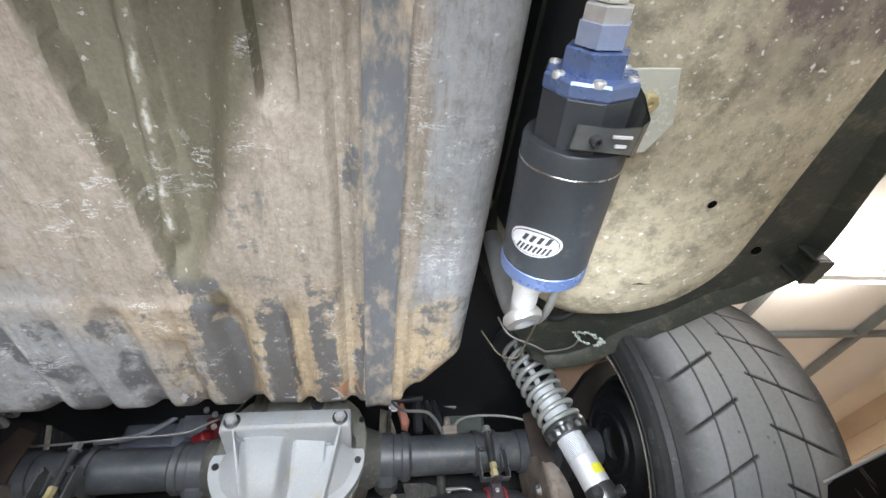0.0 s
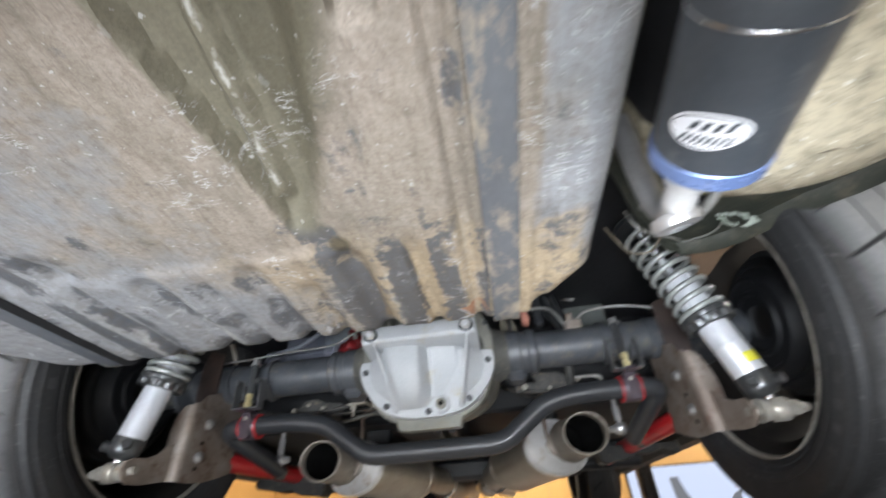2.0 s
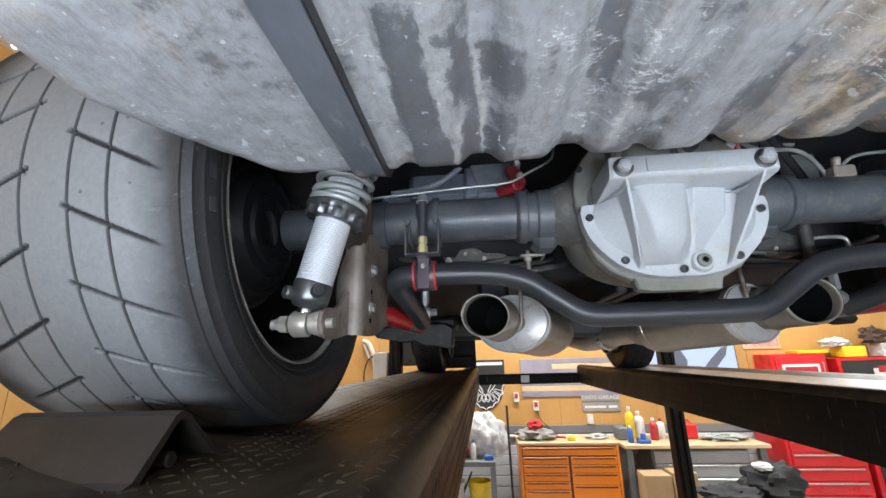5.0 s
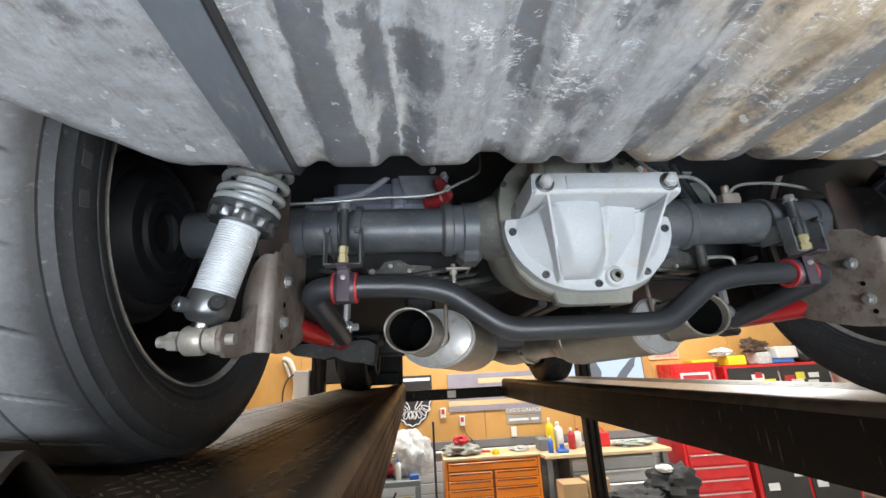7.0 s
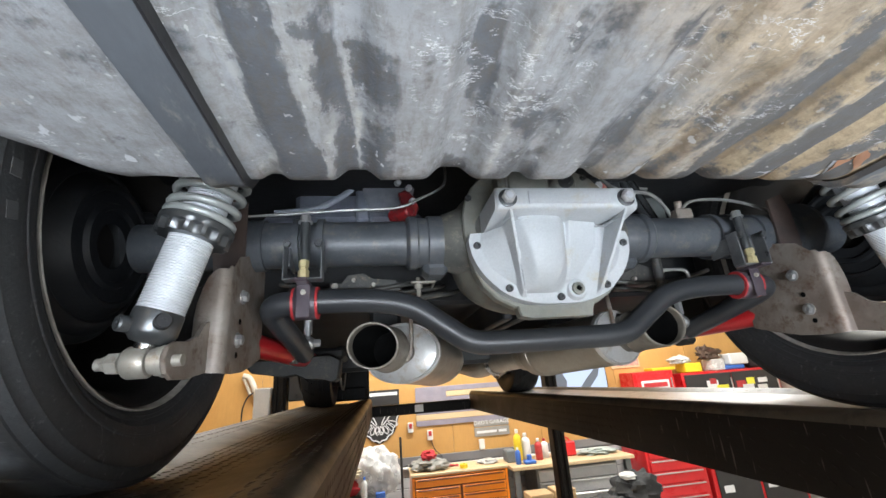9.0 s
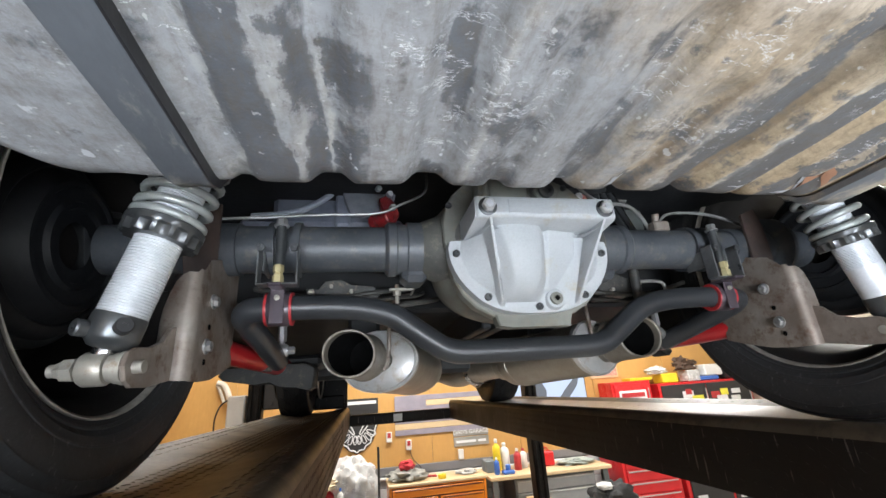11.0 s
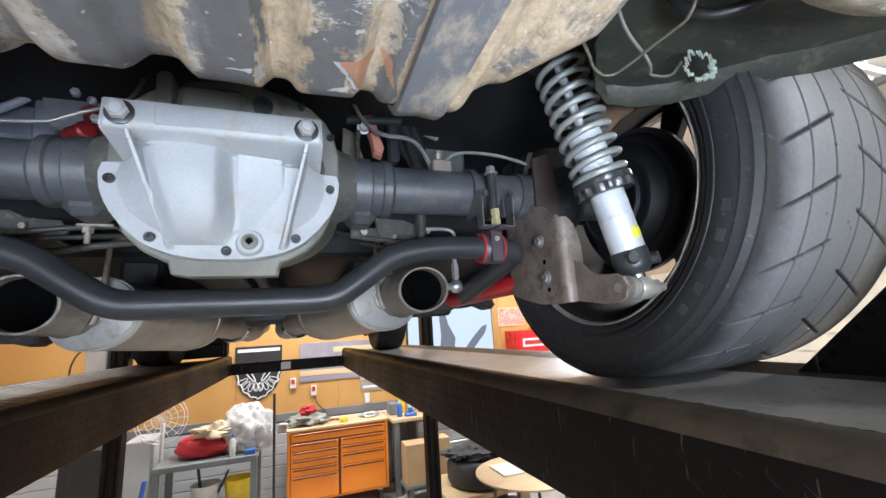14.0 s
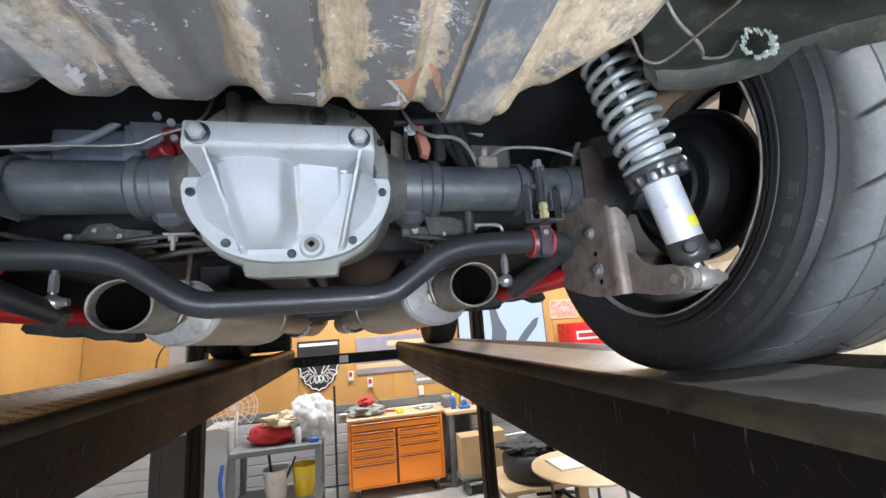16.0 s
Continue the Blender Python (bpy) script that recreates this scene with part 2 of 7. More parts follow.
    b.inputs["Strength"].default_value, b.inputs["Distance"].default_value = 0.4, 0.002
    l.new(calc(n, l, "ADD", mid, calc(n, l, "MULTIPLY", grain, 0.6)), b.inputs["Height"])
    l.new(b.outputs["Normal"], p.inputs["Normal"])
    return m


TANK = dusty_tank()
def dusty_well():
    """Olive-tan dust, speckled pale and dark, over purple-brown paint that shows towards the tail."""
    m, n, l, p = nodes_of("dusty_well_steel")
    v = coords(n, l)
    sep = n.new("ShaderNodeSeparateXYZ")
    l.new(v, sep.inputs[0])
    big, mid, fine = noise_tex(n, l, v, 8, 7, 0.65), noise_tex(n, l, v, 45, 6, 0.75), noise_tex(n, l, v, 230, 4, 0.8)
    dust = mix(n, l, big, (0.48, 0.425, 0.3), (0.68, 0.62, 0.47))
    dust = mix(n, l, ramp(n, l, mid, [(0.47, g(0)), (0.64, g(0.62))]), dust, (0.26, 0.225, 0.16))
    paint = mix(n, l, mid, (0.08, 0.058, 0.06), (0.24, 0.19, 0.17))
    bare = calc(n, l, "ADD", calc(n, l, "MULTIPLY", sep.outputs["Y"], 1.5), calc(n, l, "ADD", calc(n, l, "MULTIPLY", big, 0.9), calc(n, l, "MULTIPLY", mid, 0.5)))
    bare = ramp(n, l, calc(n, l, "ADD", bare, 1.47), [(0.5, g(1)), (0.74, g(0))])
    lay = mix(n, l, bare, dust, paint)
    lay = mix(n, l, ramp(n, l, fine, [(0.3, g(0.7)), (0.38, g(0))]), lay, (0.1, 0.085, 0.06))
    lay = mix(n, l, ramp(n, l, noise_tex(n, l, v, 20, 8, 0.75), [(0.5, g(0)), (0.64, g(0.65))]), lay, (0.16, 0.14, 0.105))
    lay = mix(n, l, ramp(n, l, fine, [(0.6, g(0)), (0.68, g(0.75))]), lay, (0.7, 0.68, 0.56))
    grit = noise_tex(n, l, v, 120, 2, 0.5)
    lay = mix(n, l, ramp(n, l, grit, [(0.66, g(0)), (0.7, g(0.9))]), lay, (0.8, 0.79, 0.74))
    l.new(lay, p.inputs["Base Color"])
    l.new(mix(n, l, bare, g(0.75), g(0.3)), p.inputs["Roughness"])
    b = n.new("ShaderNodeBump")
    b.inputs["Strength"].default_value, b.inputs["Distance"].default_value = 0.45, 0.002
    l.new(fine, b.inputs["Height"])
    l.new(b.outputs["Normal"], p.inputs["Normal"])
    return m


WELL = dusty_well()
UNDERSEAL = surf("black_underseal", (0.036, 0.042, 0.034), (0.066, 0.068, 0.054), 0.5, 0, 9, 170, 0.8, dirt=(0.13, 0.115, 0.085), dirt_at=0.6)
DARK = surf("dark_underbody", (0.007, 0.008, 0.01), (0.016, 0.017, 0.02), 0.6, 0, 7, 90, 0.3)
RUST = surf("rusty_steel", (0.2, 0.11, 0.06), (0.1, 0.06, 0.04), 0.8, 0.1, 20, 150, 0.5)
CAST = surf("cast_aluminium", (0.49, 0.51, 0.53), (0.43, 0.45, 0.47), 0.58, 0.1, 7, 260, 0.12, dirt=(0.38, 0.34, 0.25), dirt_at=0.64, spread=0.08)
HOUSING = surf("grey_cast_iron", (0.27, 0.27, 0.24), (0.15, 0.15, 0.13), 0.55, 0.2, 9, 160, 0.4, dirt=(0.2, 0.17, 0.12), dirt_at=0.6)
AXLE = surf("satin_black_tube", (0.055, 0.061, 0.071), (0.105, 0.112, 0.124), 0.42, 0.15, 11, 160, 0.25, dirt=(0.145, 0.135, 0.115), dirt_at=0.6)
GLOSS = surf("gloss_black_tube", (0.03, 0.032, 0.034), (0.045, 0.047, 0.05), 0.16, 0.0, 9, 160, 0.05, coat=0.6)
DULLZINC = surf("dull_zinc", (0.5, 0.48, 0.43), (0.36, 0.33, 0.28), 0.42, 0.45, 22, 180, 0.15, dirt=(0.2, 0.14, 0.09), dirt_at=0.62)
GREASY = surf("greasy_black_casting", (0.022, 0.021, 0.019), (0.009, 0.009, 0.009), 0.62, 0.1, 18, 140, 0.6, dirt=(0.09, 0.072, 0.05), dirt_at=0.6)
DUSTCAST = surf("dusty_casting", (0.13, 0.128, 0.115), (0.065, 0.066, 0.064), 0.6, 0.1, 14, 150, 0.4, dirt=(0.22, 0.2, 0.16), dirt_at=0.58)
BARBLK = surf("powder_black", (0.03, 0.032, 0.036), (0.042, 0.045, 0.05), 0.38, 0.1, 7, 220, 0.15)
CHROME = surf("bright_zinc", (0.66, 0.66, 0.67), (0.52, 0.52, 0.52), 0.34, 0.8, 20, 200, 0.05)
DAMPER = surf("silver_alloy", (0.74, 0.76, 0.8), (0.68, 0.7, 0.74), 0.38, 0.35, 12, 200, 0.06)
SPRING = surf("grey_spring_paint", (0.4, 0.42, 0.41), (0.3, 0.32, 0.31), 0.36, 0.35, 12, 150, 0.1)
COLLAR = surf("dark_anodised", (0.09, 0.095, 0.1), (0.14, 0.145, 0.15), 0.35, 0.7, 15, 150, 0.1)
BRACKET = surf("bare_mild_steel", (0.35, 0.31, 0.275), (0.19, 0.145, 0.118), 0.48, 0.35, 12, 140, 0.25, dirt=(0.13, 0.075, 0.05), dirt_at=0.56)
DARKRED = surf("dark_red_grime", (0.34, 0.015, 0.02), (0.12, 0.01, 0.012), 0.5, 0, 22, 150, 0.4, dirt=(0.05, 0.03, 0.03), dirt_at=0.56)
RED = surf("red_powder_coat", (0.5, 0.02, 0.025), (0.38, 0.014, 0.018), 0.36, 0.0, 8, 160, 0.1, coat=0.3)
REDPOLY = surf("red_polyurethane", (0.5, 0.035, 0.04), (0.3, 0.02, 0.025), 0.45, 0, 20, 160, 0.1)
BRASS = surf("brass_nut", (0.74, 0.66, 0.38), (0.6, 0.5, 0.27), 0.36, 0.5, 30, 200, 0.1)
STEEL = surf("stainless_exhaust", (0.42, 0.39, 0.34), (0.33, 0.29, 0.24), 0.4, 0.8, 9, 180, 0.1, dirt=(0.2, 0.17, 0.14), dirt_at=0.66)
TIPSTEEL = surf("heat_dulled_steel", (0.25, 0.225, 0.19), (0.14, 0.122, 0.1), 0.42, 0.45, 12, 180, 0.15, dirt=(0.1, 0.085, 0.07), dirt_at=0.58)
STEELBR = surf("bright_stainless", (0.72, 0.74, 0.78), (0.62, 0.62, 0.62), 0.25, 1.0, 9, 180, 0.06)
CAPSTEEL = surf("satin_stainless_cap", (0.66, 0.66, 0.66), (0.5, 0.49, 0.47), 0.36, 0.4, 10, 180, 0.06, dirt=(0.34, 0.26, 0.17), dirt_at=0.6)
SOOT = surf("soot", (0.004, 0.004, 0.004), (0.008, 0.008, 0.008), 0.95, 0, 20, 100, 0.03)
SOOT.node_tree.nodes["Principled BSDF"].inputs["Specular IOR Level"].default_value = 0.03
def tyre_rubber():
    """Black sidewalls that turn to grey towards the middle of the tread, for scuffing and for the light on it."""
    m, n, l, p = nodes_of("tyre_rubber")
    v = coords(n, l)
    sep = n.new("ShaderNodeSeparateXYZ")
    l.new(v, sep.inputs[0])
    big, fine = noise_tex(n, l, v, 6, 6), noise_tex(n, l, v, 140, 4, 0.7)
    # wear and the lighter look of the lit tread share this grey
    worn = calc(n, l, "ADD", calc(n, l, "ABSOLUTE", sep.outputs["X"]), calc(n, l, "MULTIPLY", calc(n, l, "SUBTRACT", big, 0.5), 0.09))
    black = mix(n, l, fine, (0.018, 0.0185, 0.02), (0.05, 0.051, 0.053))
    grey = mix(n, l, fine, (0.16, 0.166, 0.176), (0.27, 0.279, 0.293))
    lay = mix(n, l, ramp(n, l, worn, [(0.1, g(1)), (0.158, g(0))]), black, grey)
    pits = n.new("ShaderNodeTexVoronoi")
    pits.inputs["Scale"].default_value = 26
    l.new(v, pits.inputs["Vector"])
    lay = mix(n, l, ramp(n, l, pits.outputs["Distance"], [(0.05, g(0.6)), (0.08, g(0))]), lay, (0.03, 0.03, 0.03))
    # near-black grooves: unworn rubber, with the shade in them put into the colour
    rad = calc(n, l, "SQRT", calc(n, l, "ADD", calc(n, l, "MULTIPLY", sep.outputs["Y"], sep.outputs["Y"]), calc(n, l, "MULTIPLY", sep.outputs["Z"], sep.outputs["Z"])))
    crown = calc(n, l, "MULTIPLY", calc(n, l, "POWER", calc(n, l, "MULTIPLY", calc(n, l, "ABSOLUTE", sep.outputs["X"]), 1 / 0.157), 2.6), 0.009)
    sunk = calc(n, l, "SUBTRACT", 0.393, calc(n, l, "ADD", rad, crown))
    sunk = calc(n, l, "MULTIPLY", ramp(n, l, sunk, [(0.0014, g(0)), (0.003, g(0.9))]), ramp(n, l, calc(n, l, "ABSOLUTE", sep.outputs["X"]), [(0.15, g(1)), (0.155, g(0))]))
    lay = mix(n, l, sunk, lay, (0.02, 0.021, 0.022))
    scuff = noise_tex(n, l, coords(n, l, (1, 3, 3)), 30, 5, 0.7)
    lay = mix(n, l, ramp(n, l, scuff, [(0.6, g(0)), (0.75, g(0.35))]), lay, (0.3, 0.3, 0.29))
    l.new(lay, p.inputs["Base Color"])
    l.new(ramp(n, l, big, [(0.3, g(0.5)), (0.7, g(0.72))]), p.inputs["Roughness"])
    b = n.new("ShaderNodeBump")
    b.inputs["Strength"].default_value, b.inputs["Distance"].default_value = 0.3, 0.002
    l.new(fine, b.inputs["Height"])
    l.new(b.outputs["Normal"], p.inputs["Normal"])
    return m


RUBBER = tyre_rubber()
STRAPL = surf("blue_grey_strap_paint", (0.115, 0.125, 0.14), (0.075, 0.082, 0.095), 0.5, 0, 14, 140, 0.25, dirt=(0.27, 0.26, 0.23), dirt_at=0.6, stretch=(1, 0.35, 1))
STRAP = surf("grey_strap_steel", (0.16, 0.168, 0.18), (0.1, 0.106, 0.116), 0.55, 0, 9, 140, 0.25, dirt=(0.42, 0.35, 0.26), dirt_at=0.54, stretch=(1, 0.5, 1))
LETTER = surf("scuffed_raised_rubber", (0.075, 0.075, 0.077), (0.045, 0.045, 0.046), 0.6, 0, 30, 150, 0.2)
RIM = surf("dark_rim", (0.022, 0.02, 0.019), (0.034, 0.03, 0.028), 0.5, 0.2, 9, 150, 0.1)
LIP = surf("machined_rim_lip", (0.62, 0.59, 0.53), (0.3, 0.27, 0.23), 0.35, 0.3, 30, 150, 0.1)
PUMPBLK = surf("pump_black_anodised", (0.05, 0.058, 0.068), (0.072, 0.08, 0.09), 0.36, 0.25, 9, 200, 0.05, dirt=(0.13, 0.135, 0.14), dirt_at=0.64)
PUMPBLUE = surf("blue_anodised", (0.17, 0.25, 0.5), (0.24, 0.33, 0.58), 0.3, 0.5, 14, 180, 0.05, dirt=(0.4, 0.44, 0.5), dirt_at=0.66)
PALEBLUE = surf("pale_blue_anodised", (0.42, 0.5, 0.72), (0.5, 0.57, 0.75), 0.24, 0.3, 14, 180, 0.05)
ZINC = surf("yellow_zinc_plate", (0.76, 0.77, 0.7), (0.6, 0.61, 0.52), 0.26, 0.2, 9, 160, 0.06)
LINE = surf("steel_brake_line", (0.4, 0.4, 0.38), (0.26, 0.26, 0.25), 0.42, 0.5, 30, 160, 0.1)
WHITEINK = surf("white_print", (0.75, 0.76, 0.78), (0.66, 0.67, 0.7), 0.4, 0, 30, 150, 0.0)
YELLOW = surf("yellow_sticker", (0.75, 0.72, 0.06), (0.68, 0.64, 0.05), 0.4, 0, 30, 150, 0.0)
CHALK = surf("pale_green_chalk", (0.6, 0.67, 0.6), (0.38, 0.44, 0.39), 0.9, 0, 40, 200, 0.3)
CHIP = surf("bare_chipped_metal", (0.6, 0.61, 0.64), (0.44, 0.45, 0.48), 0.4, 0.3, 40, 200, 0.2)
SILVERHEAD = surf("dull_silver_screw", (0.66, 0.66, 0.66), (0.5, 0.5, 0.5), 0.4, 0.3, 40, 200, 0.1)
PRIMER = surf("orange_scraped_primer", (0.46, 0.23, 0.12), (0.36, 0.2, 0.13), 0.7, 0, 30, 180, 0.2)
def lift_paint():
    """Black lift paint with a brown bloom, long scratches and pale nicks."""
    m, n, l, p = nodes_of("black_lift_paint")
    v = coords(n, l)
    big, fine = noise_tex(n, l, v, 5, 6), noise_tex(n, l, v, 120, 4, 0.7)
    lay = mix(n, l, big, (0.004, 0.0035, 0.0032), (0.01, 0.008, 0.007))
    slant = n.new("ShaderNodeMapping")
    slant.inputs["Rotation"].default_value = (-0.55, 0, 0)
    slant.inputs["Scale"].default_value = (1, 1, 0.08)
    l.new(v, slant.inputs["Vector"])
    nick = noise_tex(n, l, slant.outputs["Vector"], 130, 2, 0.5)
    lay = mix(n, l, ramp(n, l, nick, [(0.68, g(0)), (0.71, g(0.45))]), lay, (0.14, 0.115, 0.1))
    lay = mix(n, l, ramp(n, l, fine, [(0.7, g(0)), (0.76, g(0.5))]), lay, (0.12, 0.1, 0.08))
    l.new(lay, p.inputs["Base Color"])
    l.new(ramp(n, l, big, [(0.3, g(0.38)), (0.7, g(0.55))]), p.inputs["Roughness"])
    p.inputs["Specular IOR Level"].default_value = 0.14
    return m


LIFT = lift_paint()
# left runway and rims: dim copy, plywood reflection and shade put into its colour
PLATE_DIM = surf("dim_brown_tread_plate", (0.092, 0.07, 0.046), (0.048, 0.037, 0.026), 0.44, 0.0, 6, 120, 0.08, dirt=(0.02, 0.016, 0.012), dirt_at=0.55)
PLATE_DIM.node_tree.nodes["Principled BSDF"].inputs["Specular IOR Level"].default_value = 0.3
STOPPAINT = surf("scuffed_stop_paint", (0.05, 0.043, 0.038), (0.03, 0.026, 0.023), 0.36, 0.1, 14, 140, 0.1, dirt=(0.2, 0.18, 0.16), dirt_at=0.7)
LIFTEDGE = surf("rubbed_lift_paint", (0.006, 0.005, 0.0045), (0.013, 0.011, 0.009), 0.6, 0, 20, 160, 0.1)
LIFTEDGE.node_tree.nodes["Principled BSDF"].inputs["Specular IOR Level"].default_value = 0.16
# right runway: pale copy of the plate, its grazing sheen put into the colour
PLATE_SHEEN = surf("pale_sheen_tread_plate", (0.46, 0.45, 0.44), (0.34, 0.325, 0.31), 0.3, 0.0, 6, 120, 0.05, dirt=(0.16, 0.145, 0.13), dirt_at=0.62, spread=0.06)
WOOD = surf("varnished_plywood", (0.58, 0.33, 0.105), (0.48, 0.26, 0.078), 0.45, 0, 1.6, 40, 0.08, stretch=(1, 1, 0.25), spread=0.06)
WOODTOP = surf("birch_worktop", (0.66, 0.5, 0.3), (0.58, 0.42, 0.24), 0.5, 0, 3, 60, 0.06, stretch=(0.3, 1, 1))
WAINSCOT = surf("grey_white_metal_panel", (0.55, 0.56, 0.57), (0.47, 0.48, 0.49), 0.5, 0, 2.5, 60, 0.05)
TRIM = surf("grey_trim", (0.2, 0.2, 0.21), (0.16, 0.16, 0.17), 0.5, 0, 3, 60, 0.05)
CREAM = surf("cream_siding", (0.68, 0.62, 0.52), (0.6, 0.55, 0.46), 0.55, 0, 2, 60, 0.05)
TAN = surf("tan_siding", (0.5, 0.41, 0.3), (0.42, 0.34, 0.25), 0.6, 0, 2, 60, 0.08)
WHITE = surf("white_ceiling_paint", (0.78, 0.74, 0.7), (0.72, 0.68, 0.64), 0.7, 0, 1.5, 60, 0.1)
CONCRETE = surf("concrete", (0.42, 0.41, 0.39), (0.34, 0.33, 0.31), 0.7, 0, 2.2, 70, 0.3, dirt=(0.2, 0.19, 0.18), dirt_at=0.64)
ORANGE = surf("orange_enamel", (1.0, 0.3, 0.012), (0.95, 0.27, 0.01), 0.32, 0, 4, 120, 0.03, coat=0.3)
REDCAB = surf("red_enamel", (0.62, 0.015, 0.02), (0.55, 0.012, 0.018), 0.3, 0, 4, 120, 0.03, coat=0.3)
GREYPAINT = surf("grey_enamel", (0.2, 0.22, 0.23), (0.16, 0.175, 0.185), 0.45, 0.1, 5, 120, 0.05)
BLACKPL = surf("black_plastic", (0.02, 0.02, 0.022), (0.03, 0.03, 0.032), 0.45, 0, 7, 120, 0.1)
CARD = surf("cardboard", (0.5, 0.34, 0.18), (0.43, 0.29, 0.15), 0.8, 0, 4, 90, 0.1)
BUCKET = surf("white_plastic", (0.75, 0.75, 0.74), (0.66, 0.66, 0.65), 0.45, 0, 6, 120, 0.03)
YELPL = surf("yellow_plastic", (0.8, 0.6, 0.03), (0.72, 0.52, 0.02), 0.4, 0, 6, 120, 0.03)
BLUEPL = surf("blue_plastic", (0.05, 0.16, 0.55), (0.04, 0.12, 0.45), 0.4, 0, 6, 120, 0.03)
CLOTHBK = surf("black_cloth", (0.025, 0.026, 0.028), (0.045, 0.047, 0.05), 0.9, 0, 9, 200, 0.5)
CLOTHRD = surf("red_cloth", (0.5, 0.03, 0.04), (0.4, 0.02, 0.03), 0.8, 0, 9, 200, 0.4)
FILM = surf("clear_white_plastic_film", (0.85, 0.85, 0.85), (0.75, 0.75, 0.75), 0.25, 0, 12, 60, 0.5)
FILM.node_tree.nodes["Principled BSDF"].inputs["Transmission Weight"].default_value = 0.35
MUTED = surf("faded_grey_slat", (0.3, 0.27, 0.33), (0.24, 0.22, 0.27), 0.6, 0, 5, 120, 0.1)
TUBEGLOW = glow("lit_tube", (1.0, 0.965, 0.9), 6.0)


# ---- mesh tools ----
class Mesh:
    """Collects vertices and faces of one part."""

    def __init__(self):
        self.v, self.f, self.s = [], [], []

    def add(self, verts, faces, smooth=True, m=None):
        k = len(self.v)
        self.v += [tuple(m @ Vector(p)) if m else tuple(p) for p in verts]
        self.f += [tuple(k + i for i in f) for f in faces]
        self.s += [smooth] * len(faces)
        return self

    def box(self, lo, hi, ch=0.0, m=None):
        """A box between two corners with chamfered edges."""
        lo, hi = [min(a, b) for a, b in zip(lo, hi)], [max(a, b) for a, b in zip(lo, hi)]
        ch = min([ch] + [0.49 * (b - a) for a, b in zip(lo, hi)])
        if ch <= 0:
            v = [(x, y, z) for x in (lo[0], hi[0]) for y in (lo[1], hi[1]) for z in (lo[2], hi[2])]
            return self.add(v, [(0, 1, 3, 2), (4, 6, 7, 5), (0, 4, 5, 1), (2, 3, 7, 6), (0, 2, 6, 4), (1, 5, 7, 3)], False, m)
        v, at = [], {}
        for sx in (0, 1):
            for sy in (0, 1):
                for sz in (0, 1):
                    s = (sx, sy, sz)
                    for ax in range(3):
                        p = [(hi[k] if s[k] else lo[k]) + (0 if k == ax else (-ch if s[k] else ch)) for k in range(3)]
                        at[s, ax] = len(v)
                        v.append(p)
        f = []
        for ax in range(3):
            o = [k for k in range(3) if k != ax]
            for side in (0, 1):
                ring = []
                for a, b in ((0, 0), (1, 0), (1, 1), (0, 1)):
                    s = [0, 0, 0]
                    s[ax], s[o[0]], s[o[1]] = side, a, b
                    ring.append(at[tuple(s), ax])
                f.append(ring)
            for a in (0, 1):
                for b in (0, 1):
                    s0, s1 = [0, 0, 0], [0, 0, 0]
                    s0[o[0]] = s1[o[0]] = a
                    s0[o[1]] = s1[o[1]] = b
                    s1[ax] = 1
                    s0, s1 = tuple(s0), tuple(s1)
                    f.append((at[s0, o[0]], at[s1, o[0]], at[s1, o[1]], at[s0, o[1]]))
        for s in [(a, b, c) for a in (0, 1) for b in (0, 1) for c in (0, 1)]:
            f.append((at[s, 0], at[s, 1], at[s, 2]))
        return self.add(v, f, False, m)

    def lathe(self, prof, m, seg=32, smooth=True, close=False):
        """Turns (radius, height) pairs round the z axis of m."""
        v = [(r * math.cos(2 * math.pi * k / seg), r * math.sin(2 * math.pi * k / seg), h) for r, h in prof for k in range(seg)]
        f = [(a * seg + k, a * seg + (k + 1) % seg, (a + 1) * seg + (k + 1) % seg, (a + 1) * seg + k) for a in range(len(prof) - 1) for k in range(seg)]
        if close:
            f += [tuple(range(seg))[::-1], tuple((len(prof) - 1) * seg + k for k in range(seg))]
        return self.add(v, f, smooth, m)

    def cyl(self, a, b, r, seg=24, ch=0.0, r2=None):
        """A solid cylinder from a to b with chamfered rims."""
        a, b = Vector(a), Vector(b)
        h, r2 = (b - a).length, r if r2 is None else r2
        prof = [(r - ch, 0), (r, ch), (r2, h - ch), (r2 - ch, h)] if ch else [(r, 0), (r2, h)]
        return self.lathe(prof, axis(a, b), seg, seg > 8, True)

    def tube(self, pts, r, seg=14, rounds=4, closed=False, cap=True, oval=None):
        """A pipe along a line that is smoothed at its corners."""
        pts = [Vector(p) for p in pts]
        for _ in range(rounds):
            q = [] if closed else [pts[0]]
            n = len(pts)
            for i in range(n if closed else n - 1):
                a, b = pts[i], pts[(i + 1) % n]
                q += [a.lerp(b, 0.25), a.lerp(b, 0.75)]
            pts = q if closed else q + [pts[-1]]
        n, v, f, up = len(pts), [], [], None
        for i, p in enumerate(pts):
            a, b = (pts[i - 1], pts[(i + 1) % n]) if closed else (pts[max(i - 1, 0)], pts[min(i + 1, n - 1)])
            d = (b - a).normalized()
            if up is None:
                up = d.cross(Vector((0, 0, 1)) if abs(d.z) < 0.9 else Vector((1, 0, 0))).normalized()
            up = (up - d * up.dot(d)).normalized()
            w = d.cross(up)
            r1, r2 = oval or (r, r)
            v += [p + up * (r1 * math.cos(2 * math.pi * k / seg)) + w * (r2 * math.sin(2 * math.pi * k / seg)) for k in range(seg)]
        last = n if closed else n - 1
        for i in range(last):
            j = (i + 1) % n
            f += [(i * seg + k, i * seg + (k + 1) % seg, j * seg + (k + 1) % seg, j * seg + k) for k in range(seg)]
